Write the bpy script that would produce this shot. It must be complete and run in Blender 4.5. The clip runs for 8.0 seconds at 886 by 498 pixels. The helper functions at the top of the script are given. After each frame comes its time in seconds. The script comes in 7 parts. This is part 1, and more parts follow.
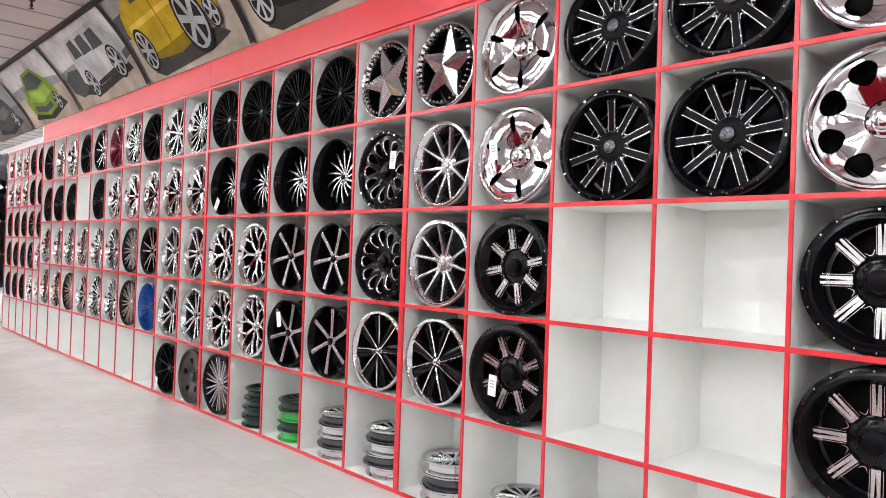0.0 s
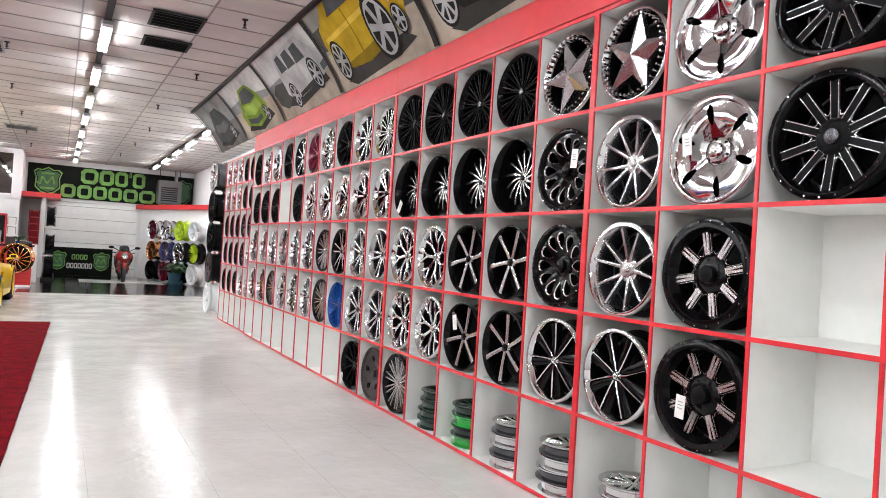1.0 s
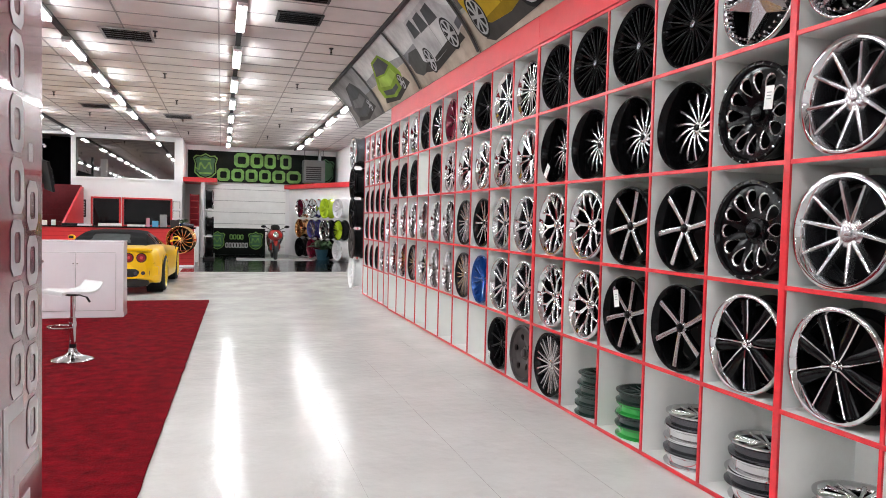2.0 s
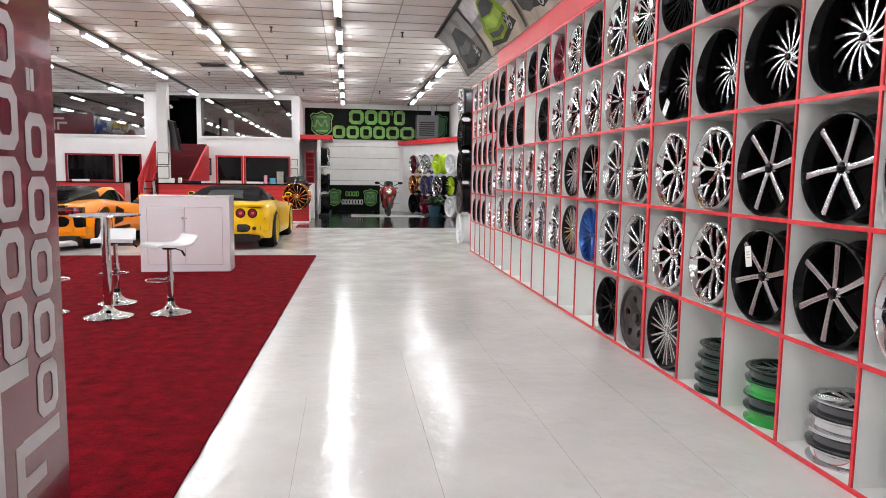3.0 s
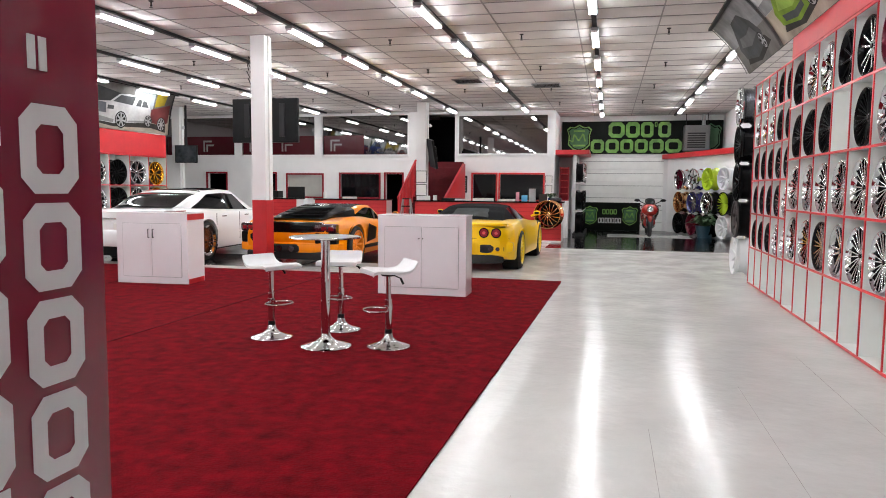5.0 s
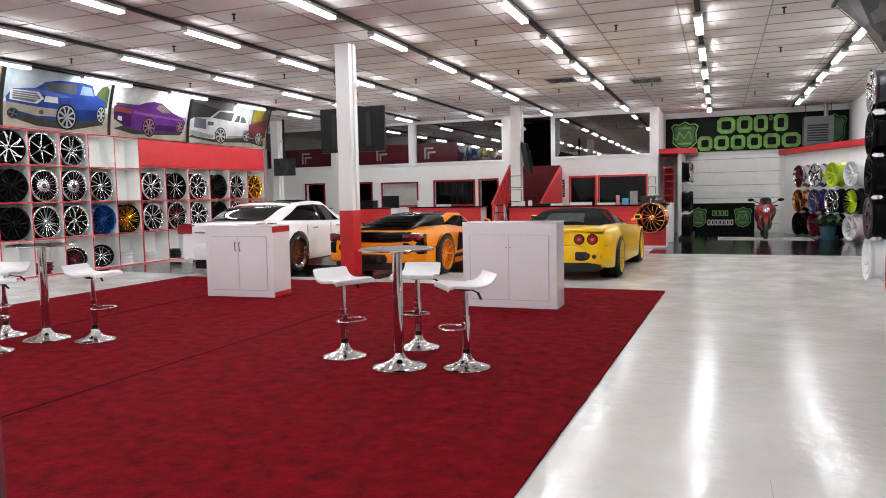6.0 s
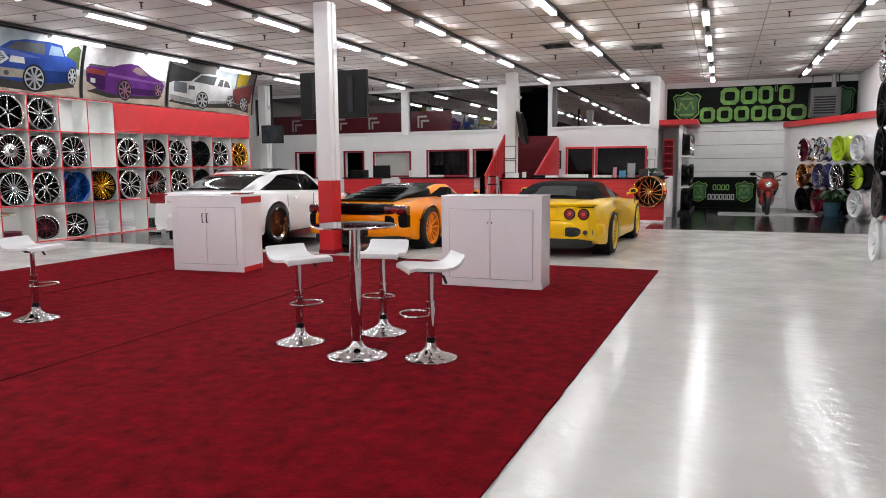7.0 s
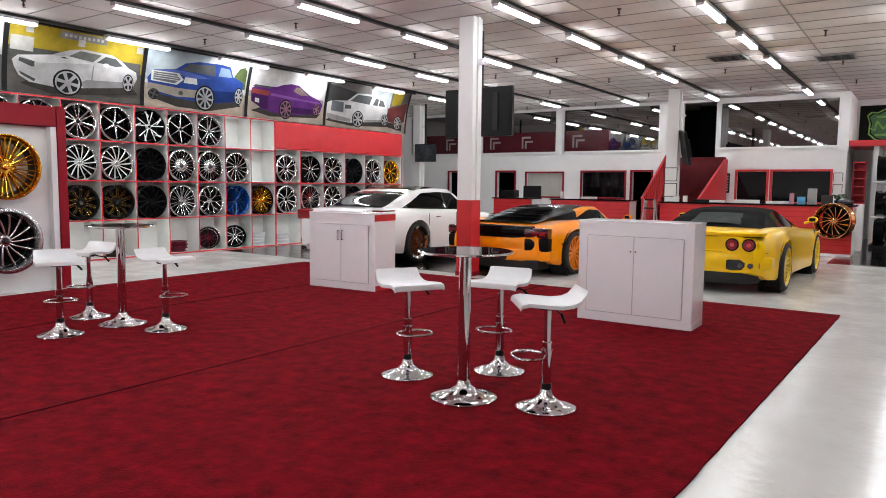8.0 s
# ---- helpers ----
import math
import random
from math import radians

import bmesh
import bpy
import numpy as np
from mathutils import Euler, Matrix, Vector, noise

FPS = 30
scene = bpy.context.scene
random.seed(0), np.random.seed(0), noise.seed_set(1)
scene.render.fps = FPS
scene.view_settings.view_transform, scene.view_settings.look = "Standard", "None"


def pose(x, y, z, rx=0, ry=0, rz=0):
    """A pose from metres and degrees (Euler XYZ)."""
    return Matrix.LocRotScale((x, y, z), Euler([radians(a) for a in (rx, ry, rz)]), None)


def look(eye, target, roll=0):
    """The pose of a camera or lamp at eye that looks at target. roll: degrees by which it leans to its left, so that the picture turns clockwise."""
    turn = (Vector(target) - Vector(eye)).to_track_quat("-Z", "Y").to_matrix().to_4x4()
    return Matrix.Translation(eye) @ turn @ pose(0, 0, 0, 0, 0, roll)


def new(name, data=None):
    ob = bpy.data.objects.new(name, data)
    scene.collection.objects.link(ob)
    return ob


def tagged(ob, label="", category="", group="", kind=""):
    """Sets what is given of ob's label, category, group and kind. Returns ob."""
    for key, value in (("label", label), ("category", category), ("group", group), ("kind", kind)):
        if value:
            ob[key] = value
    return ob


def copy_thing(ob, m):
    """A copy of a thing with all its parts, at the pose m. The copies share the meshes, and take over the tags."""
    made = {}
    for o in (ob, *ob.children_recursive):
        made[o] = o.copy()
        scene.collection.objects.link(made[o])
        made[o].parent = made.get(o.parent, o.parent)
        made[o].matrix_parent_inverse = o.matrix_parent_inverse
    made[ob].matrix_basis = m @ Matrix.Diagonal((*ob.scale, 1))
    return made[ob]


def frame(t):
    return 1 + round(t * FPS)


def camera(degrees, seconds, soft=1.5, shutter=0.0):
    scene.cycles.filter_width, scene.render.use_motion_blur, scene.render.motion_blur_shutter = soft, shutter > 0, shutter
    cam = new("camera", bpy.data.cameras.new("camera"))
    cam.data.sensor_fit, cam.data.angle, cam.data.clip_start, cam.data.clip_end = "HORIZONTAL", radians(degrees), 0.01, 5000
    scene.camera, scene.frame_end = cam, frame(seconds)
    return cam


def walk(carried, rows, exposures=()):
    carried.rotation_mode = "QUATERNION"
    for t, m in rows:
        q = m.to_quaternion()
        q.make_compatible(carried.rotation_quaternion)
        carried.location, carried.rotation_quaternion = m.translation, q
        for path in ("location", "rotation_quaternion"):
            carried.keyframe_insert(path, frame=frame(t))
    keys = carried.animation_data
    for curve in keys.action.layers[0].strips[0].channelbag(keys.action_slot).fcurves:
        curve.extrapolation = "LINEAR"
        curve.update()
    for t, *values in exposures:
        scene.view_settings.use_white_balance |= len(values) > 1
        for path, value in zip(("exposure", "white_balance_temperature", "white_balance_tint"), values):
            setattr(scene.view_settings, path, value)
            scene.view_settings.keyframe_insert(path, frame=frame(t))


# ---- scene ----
cam = camera(64.9, 8.0, soft=0.95)
PATH = [
    (0, (0.56, 1.513, 1.508), (1.95, 2.951, 1.526), 2.0),
    (0.5, (0.64, 1.537, 1.506), (1.821, 3.15, 1.544), 3.2),
    (1, (0.719, 1.644, 1.475), (1.686, 3.395, 1.493), 3.5),
    (1.5, (0.806, 1.92, 1.458), (1.568, 3.769, 1.444), 2.6),
    (1.7, (0.811, 2.022, 1.483), (1.509, 3.896, 1.443), 2.0),
    (3, (1.198, 2.685, 1.397), (1.472, 4.654, 1.185), 0.8),
    (3.5, (1.216, 3.0, 1.403), (1.298, 4.985, 1.174), 0.3),
    (3.7, (1.222, 3.103, 1.402), (1.234, 5.09, 1.174), 0.2),
    (4, (1.31, 3.311, 1.384), (1.163, 5.294, 1.167), 0.0),
    (4.5, (1.397, 3.585, 1.415), (1.08, 5.55, 1.219), 0.4),
    (5, (1.35, 3.903, 1.411), (0.892, 5.843, 1.237), 0.5),
    (5.2, (1.335, 4.016, 1.403), (0.812, 5.939, 1.245), 0.2),
    (6.3, (1.411, 4.645, 1.401), (0.639, 6.483, 1.238), -1.0),
    (6.5, (1.427, 4.75, 1.381), (0.655, 6.587, 1.205), -0.6),
    (7, (1.416, 5.131, 1.403), (0.68, 6.975, 1.165), -0.5),
    (7.5, (1.433, 5.462, 1.384), (0.518, 7.229, 1.177), -1.1),
    (8, (1.401, 5.773, 1.404), (0.268, 7.411, 1.222), 0.6),
]
walk(cam, [(t, look(eye, target, roll)) for t, eye, target, roll in PATH],
     exposures=[(0, 0.47), (1.5, 0.34), (3.5, 0.15), (4.5, 0.1), (6.5, -0.15), (8, -0.2)])

# ---- light ----
world = bpy.data.worlds.new("world")
scene.world = world
world.use_nodes = True
world.node_tree.nodes["Background"].inputs[0].default_value = (0.05, 0.05, 0.055, 1)
world.node_tree.nodes["Background"].inputs[1].default_value = 0.3
TUBE_POWER = 58.0


# ---- materials ----
def material(name, color, rough=0.5, metal=0.0, vary=0.0, scale=6.0, bump=0.0, bump_scale=60.0, coat=0.0, rough_vary=0.0,
             spec=0.5, emit=0.0, stretch=(1, 1, 1), fleck=0.0, fleck_color=(0.2, 0.2, 0.2)):
    m = bpy.data.materials.new(name)
    m.use_nodes = True
    nt = m.node_tree
    b = nt.nodes["Principled BSDF"]
    b.inputs["Base Color"].default_value = (*color, 1)
    b.inputs["Roughness"].default_value = rough
    b.inputs["Metallic"].default_value = metal
    b.inputs["Coat Weight"].default_value = coat
    b.inputs["Coat Roughness"].default_value = 0.04
    b.inputs["Specular IOR Level"].default_value = spec
    if emit:
        b.inputs["Emission Color"].default_value = (*color, 1)
        b.inputs["Emission Strength"].default_value = emit
    if vary or bump or rough_vary or fleck:
        co = nt.nodes.new("ShaderNodeTexCoord")
        mp = nt.nodes.new("ShaderNodeMapping")
        mp.inputs["Scale"].default_value = stretch
        geo = nt.nodes.new("ShaderNodeNewGeometry")
        nt.links.new(geo.outputs["Position"], mp.inputs["Vector"])
    if vary or rough_vary:
        n1 = nt.nodes.new("ShaderNodeTexNoise")
        n1.inputs["Scale"].default_value = scale
        n1.inputs["Detail"].default_value = 6
        n1.inputs["Roughness"].default_value = 0.62
        nt.links.new(mp.outputs[0], n1.inputs["Vector"])
    if vary:
        ramp = nt.nodes.new("ShaderNodeMapRange")
        ramp.inputs["From Min"].default_value, ramp.inputs["From Max"].default_value = 0.3, 0.7
        ramp.inputs["To Min"].default_value, ramp.inputs["To Max"].default_value = 1 - vary, 1 + vary
        nt.links.new(n1.outputs["Fac"], ramp.inputs["Value"])
        mul = nt.nodes.new("ShaderNodeVectorMath")
        mul.operation = "SCALE"
        mul.inputs[0].default_value = color
        nt.links.new(ramp.outputs[0], mul.inputs["Scale"])
        out = mul.outputs[0]
        if fleck:
            n3 = nt.nodes.new("ShaderNodeTexNoise")
            n3.inputs["Scale"].default_value = scale * 0.35
            n3.inputs["Detail"].default_value = 9
            n3.inputs["Roughness"].default_value = 0.75
            nt.links.new(mp.outputs[0], n3.inputs["Vector"])
            cut = nt.nodes.new("ShaderNodeMapRange")
            cut.inputs["From Min"].default_value, cut.inputs["From Max"].default_value = 0.58, 0.72
            cut.inputs["To Max"].default_value = fleck
            nt.links.new(n3.outputs["Fac"], cut.inputs["Value"])
            mix = nt.nodes.new("ShaderNodeMix")
            mix.data_type = "RGBA"
            nt.links.new(cut.outputs[0], mix.inputs["Factor"])
            nt.links.new(out, mix.inputs["A"])
            mix.inputs["B"].default_value = (*fleck_color, 1)
            out = mix.outputs["Result"]
        nt.links.new(out, b.inputs["Base Color"])
    if rough_vary:
        r2 = nt.nodes.new("ShaderNodeMapRange")
        r2.inputs["From Min"].default_value, r2.inputs["From Max"].default_value = 0.3, 0.7
        r2.inputs["To Min"].default_value, r2.inputs["To Max"].default_value = max(0.0, rough - rough_vary), rough + rough_vary
        nt.links.new(n1.outputs["Fac"], r2.inputs["Value"])
        nt.links.new(r2.outputs[0], b.inputs["Roughness"])
    if bump:
        n2 = nt.nodes.new("ShaderNodeTexNoise")
        n2.inputs["Scale"].default_value = bump_scale
        n2.inputs["Detail"].default_value = 4
        nt.links.new(mp.outputs[0], n2.inputs["Vector"])
        bp = nt.nodes.new("ShaderNodeBump")
        bp.inputs["Strength"].default_value = bump
        bp.inputs["Distance"].default_value = 0.01
        nt.links.new(n2.outputs["Fac"], bp.inputs["Height"])
        nt.links.new(bp.outputs[0], b.inputs["Normal"])
    return m


WHITE_FLOOR = material("white_epoxy_floor", (0.69, 0.685, 0.665), 0.165, vary=0.06, scale=1.6, bump=0.42, bump_scale=9.0, rough_vary=0.09, spec=0.5, fleck=0.25, fleck_color=(0.45, 0.43, 0.4))
FLOOR_JOINT = material("worn_joint", (0.42, 0.41, 0.39), 0.2, vary=0.3, scale=7)
BLACK_FLOOR = material("black_gloss_tile", (0.006, 0.006, 0.0065), 0.13, spec=0.35, vary=0.3, scale=3, rough_vary=0.06)
CARPET = material("red_carpet", (0.138, 0.0008, 0.0050), 0.95, vary=0.5, scale=7.5, bump=1.0, bump_scale=70, spec=0.06, fleck=0.7, fleck_color=(0.058, 0.0006, 0.003))
SEAM = material("carpet_seam", (0.07, 0.003, 0.006), 0.95, spec=0.1, vary=0.3, scale=40)
WHITE_WALL = material("white_wall_paint", (0.80, 0.79, 0.79), 0.55, vary=0.03, scale=2.2, bump=0.08, bump_scale=90)
WHITE_BOARD = material("white_melamine", (0.87, 0.88, 0.855), 0.38, vary=0.04, scale=4, fleck=0.12, fleck_color=(0.5, 0.5, 0.48))
WHITE_GLOSS = material("white_lacquer", (0.86, 0.83, 0.86), 0.22, vary=0.02, scale=3, coat=0.3)
RED_PAINT = material("red_paint", (0.54, 0.016, 0.022), 0.38, vary=0.08, scale=5, bump=0.05, bump_scale=70)
RED_TRIM = material("red_edge_paint", (0.62, 0.022, 0.032), 0.3, vary=0.15, scale=18, fleck=0.12, fleck_color=(0.75, 0.3, 0.28))
# Red lowered to a dark tone so the steps look shadowed.
RED_STAIR = material("shaded_red_steps", (0.10, 0.004, 0.008), 0.9, vary=0.2, scale=9)
HEATER_GREY = material("heater_enamel", (0.12, 0.12, 0.12), 0.4, vary=0.1, scale=6)
RED_DEEP = material("dark_red_panel", (0.25, 0.002, 0.012), 0.5, vary=0.06, scale=4, coat=0.05, spec=0.25)
BANNER_RED = material("maroon_banner", (0.16, 0.006, 0.022), 0.2, vary=0.07, scale=3, coat=0.5)
BANNER_GREY = material("silver_print", (0.56, 0.54, 0.55), 0.35, vary=0.04, scale=8)
CEILING_TILE = material("ceiling_tile", (0.62, 0.59, 0.57), 0.85, vary=0.13, scale=0.9, bump=0.25, bump_scale=120, fleck=0.16, fleck_color=(0.42, 0.36, 0.3))
CEILING_GRID = material("ceiling_grid", (0.28, 0.27, 0.26), 0.6)
DARK_METAL = material("dark_metal", (0.02, 0.02, 0.021), 0.5, spec=0.2, vary=0.1, scale=12)
BLACK_PLASTIC = material("black_plastic", (0.008, 0.008, 0.009), 0.4, spec=0.15, vary=0.15, scale=10)
# Near-black base colour stands in for the darkness of unlit interiors.
BLACK_VOID = material("unlit_interior_black", (0.006, 0.006, 0.007), 0.8, spec=0.05, vary=0.2, scale=4)
SIGN_BLACK = material("black_vinyl", (0.004, 0.006, 0.004), 0.4, spec=0.08, vary=0.25, scale=2.5, bump=0.25, bump_scale=5)
SIGN_GREEN = material("green_print", (0.13, 0.29, 0.05), 0.45, vary=0.45, scale=3.5)
SIGN_DARKGREEN = material("dark_green_print", (0.035, 0.12, 0.045), 0.5, vary=0.2, scale=6)
CHROME = material("chrome", (0.63, 0.63, 0.64), 0.06, metal=1.0, vary=0.04, scale=9, rough_vary=0.04)
CHROME_SOFT = material("polished_aluminium", (0.62, 0.62, 0.63), 0.11, metal=1.0, vary=0.06, scale=16, rough_vary=0.08, bump=0.12, bump_scale=25)
SILVER = material("brushed_silver", (0.52, 0.52, 0.53), 0.24, metal=0.95, vary=0.08, scale=14)
MACHINED = material("machined_face", (0.58, 0.57, 0.57), 0.27, metal=0.95, vary=0.05, scale=30)
GLOSS_BLACK = material("gloss_black", (0.003, 0.003, 0.0035), 0.13, vary=0.2, scale=8, spec=0.14)
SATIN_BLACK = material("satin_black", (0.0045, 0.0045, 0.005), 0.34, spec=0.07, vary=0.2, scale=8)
WHITE_METAL = material("pale_machined_metal", (0.80, 0.80, 0.80), 0.32, metal=0.7, vary=0.05, scale=20)
GUNMETAL = material("gunmetal", (0.09, 0.09, 0.10), 0.25, metal=0.8, vary=0.1, scale=10)
BROWN_BLACK = material("brown_primer", (0.018, 0.010, 0.010), 0.5, vary=0.2, scale=9)
BLUE_ANOD = material("blue_gloss", (0.005, 0.06, 0.27), 0.22, metal=0.45, coat=0.3, vary=0.08, scale=8)
GREEN_ANOD = material("green_gloss", (0.02, 0.30, 0.045), 0.2, metal=0.3, coat=0.6, vary=0.08, scale=8)
DARKGREEN = material("dark_green_gloss", (0.003, 0.018, 0.012), 0.2, coat=0.2, vary=0.1, scale=8)
WINE = material("wine_red_gloss", (0.13, 0.004, 0.02), 0.2, coat=0.6, metal=0.3, vary=0.08, scale=8)
GOLD = material("gold_gloss", (0.75, 0.40, 0.04), 0.16, metal=0.95, vary=0.06, scale=9)
COPPER = material("copper_gloss", (0.76, 0.42, 0.20), 0.14, metal=1.0, vary=0.06, scale=9)
DARK_COPPER = material("dark_copper", (0.30, 0.13, 0.075), 0.25, metal=0.9, vary=0.08, scale=9)
LIME = material("lime_gloss", (0.45, 0.62, 0.02), 0.25, coat=0.5, vary=0.05, scale=8)
PURPLE = material("indigo_gloss", (0.03, 0.025, 0.13), 0.2, coat=0.6, vary=0.1, scale=8)
WHITE_POWDER = material("white_powder_coat", (0.75, 0.75, 0.76), 0.3, coat=0.3, vary=0.03, scale=8)
RUBBER = material("tyre_rubber", (0.014, 0.014, 0.015), 0.75, vary=0.15, scale=20, bump=0.2, bump_scale=200)
PAPER = material("paper_tag", (0.80, 0.79, 0.76), 0.7, vary=0.03, scale=30)
# Darkish maroon and grey for the banner image mirrored in the upper panes.
BANNER_IMAGE_RED = material("mirrored_maroon", (0.055, 0.004, 0.008), 0.2, vary=0.1, scale=3, spec=0.3)
BANNER_IMAGE_GREY = material("mirrored_grey_print", (0.20, 0.17, 0.17), 0.3, vary=0.08, scale=8)
TUBE = material("lit_tube", (0.95, 0.98, 1.0), 0.5, emit=TUBE_POWER)
MIRROR_PANE = material("mirror_film_glass", (0.20, 0.19, 0.19), 0.025, metal=1.0, vary=0.05, scale=1.0)
DARK_PANE = material("dark_glass", (0.004, 0.004, 0.005), 0.04, vary=0.1, scale=3, spec=0.25)
PALE_BLIND = material("pale_blind", (0.42, 0.41, 0.38), 0.6, vary=0.06, scale=4)
GREY_METAL = material("grey_metal", (0.33, 0.33, 0.33), 0.45, metal=0.4, vary=0.1, scale=6)


# ---- building helpers ----
def box(bm, lo, hi, bevel=0.0, mat_index=0):
    lo, hi = Vector(lo), Vector(hi)
    m = Matrix.Translation((lo + hi) / 2) @ Matrix.Diagonal((*(hi - lo), 1))
    made = bmesh.ops.create_cube(bm, size=1, matrix=m)["verts"]
    faces = {f for v in made for f in v.link_faces}
    for f in faces:
        f.material_index = mat_index
    if bevel:
        edges = list({e for v in made for e in v.link_edges})
        bmesh.ops.bevel(bm, geom=edges, offset=bevel, segments=2, affect="EDGES", profile=0.6)
    return made


def block(lo, hi, bevel=0.0):
    bm = bmesh.new()
    box(bm, lo, hi, bevel)
    return bm


def cyl(bm, a, b, r1, r2=None, n=20, caps=True):
    a, b = Vector(a), Vector(b)
    turn = (b - a).to_track_quat("Z", "Y").to_matrix().to_4x4()
    m = Matrix.Translation((a + b) / 2) @ turn
    return bmesh.ops.create_cone(bm, cap_ends=caps, segments=n, radius1=r1, radius2=r1 if r2 is None else r2, depth=(b - a).length, matrix=m)["verts"]


def lathe(bm, profile, n=32, axis="Z", mats=None):
    """Turn a profile of (radius, height) round an axis."""
    rings = []
    for r, h in profile:
        ring = []
        for k in range(n):
            a = 2 * math.pi * k / n
            p = (r * math.cos(a), r * math.sin(a), h) if axis == "Z" else (h, r * math.cos(a), r * math.sin(a))
            ring.append(bm.verts.new(p))
        rings.append(ring)
    for i in range(len(rings) - 1):
        for k in range(n):
            f = bm.faces.new((rings[i][k], rings[i][(k + 1) % n], rings[i + 1][(k + 1) % n], rings[i + 1][k]))
            if mats:
                f.material_index = mats[i]
    return rings


def sheet(bm, points, mat_index=0):
    f = bm.faces.new([bm.verts.new(p) for p in points])
    f.material_index = mat_index
    return f


def finish(name, bm, materials, smooth=False):
    bmesh.ops.recalc_face_normals(bm, faces=bm.faces)
    me = bpy.data.meshes.new(name)
    bm.to_mesh(me)
    bm.free()
    for m in materials if isinstance(materials, (list, tuple)) else [materials]:
        me.materials.append(m)
    if smooth:
        me.polygons.foreach_set("use_smooth", [True] * len(me.polygons))
        me.set_sharp_from_angle(angle=radians(38))
    return me


def part(name, bm, mat, parent, label="", smooth=False):
    ob = new(name, finish(name, bm, mat, smooth))
    ob.parent = parent
    if label:
        tagged(ob, label)
    return ob


def piece(name, mesh, parent, m=None):
    ob = new(name, mesh)
    ob.parent = parent
    if m is not None:
        ob.matrix_basis = m
    return ob


def thing(name, m, label, category, group="", kind=""):
    ob = new(name)
    ob.empty_display_size = 0.2
    ob.matrix_basis = m
    return tagged(ob, label, category, group, kind)


def solid(name, bm, mat, label, category, kind="structure", smooth=False, m=None):
    ob = new(name, finish(name, bm, mat, smooth))
    if m is not None:
        ob.matrix_basis = m
    return tagged(ob, label, category, "", kind)


# ---- the room ----
CEIL = 3.95
LEFT, RIGHT, NEAR, WINDOWS, FAR = -11.16, 4.0, -6.0, 26.8, 29.0

bm = block((-15, NEAR, -0.12), (6.2, 31.0, 0.0))
floor = solid("floor", bm, WHITE_FLOOR, "glossy white painted concrete floor with scuffs", "floor")
for k, x in enumerate((0.95, 1.62, 2.30, 2.95)):
    solid("floor_joint", block((x - 0.0012, 2.0 + 0.7 * k, 0.0), (x + 0.0012, 7.0 + 1.1 * k, 0.0008)), FLOOR_JOINT, "fine joint line in the painted floor", "trim")
solid("floor_black_tile", block((-0.1, 20.75, 0.0), (5.05, FAR, 0.004)), BLACK_FLOOR, "polished black floor area before the garage door", "floor")
solid("floor_white_mat", block((1.35, 25.3, 0.004), (3.75, 26.7, 0.009), 0.002), WHITE_FLOOR, "pale rectangle on the black floor", "floor")
solid("floor_black_tile_beside_cars", block((-3.98, 16.25, 0.0), (-2.45, 20.5, 0.004)), BLACK_FLOOR, "polished black strip of floor under the orange car", "floor")
solid("floor_black_tile_under_cars", block((-10.6, 15.05, 0.0), (-4.0, 17.0, 0.004)), BLACK_FLOOR, "polished black strip of floor under the cars", "floor")

bm = bmesh.new()
box(bm, (RIGHT, NEAR, 0), (RIGHT + 0.15, 15.4, CEIL))
solid("wall_east", bm, WHITE_WALL, "white wall behind the wheel shelf", "wall")
solid("wall_east_far", block((5.05, 15.4, 1.15), (5.2, FAR + 0.1, CEIL)), WHITE_WALL, "white upper wall past the shelf", "wall")
solid("wall_east_far_lower", block((5.04, 15.4, 0), (5.2, FAR + 0.1, 1.15)), RED_PAINT, "red lower wall past the shelf", "wall")
solid("wall_east_return", block((RIGHT + 0.15, 15.25, 0), (5.05, 15.4, CEIL)), WHITE_WALL, "white return wall beside the shelf end", "wall")
solid("wall_south", block((-15, NEAR - 0.15, 0), (6.2, NEAR, CEIL)), WHITE_WALL, "white wall behind the walk", "wall")
solid("wall_west", block((LEFT - 0.15, NEAR, 0), (LEFT, 21.6, CEIL)), WHITE_WALL, "white wall behind the far wheel shelf", "wall")
solid("wall_west_return", block((-15, 21.45, 0), (LEFT - 0.15, 21.6, CEIL)), WHITE_WALL, "white return wall", "wall")
solid("wall_west_far", block((-15.1, 21.6, 0), (-15.0, 27.0, CEIL)), WHITE_WALL, "white side wall by the offices", "wall")


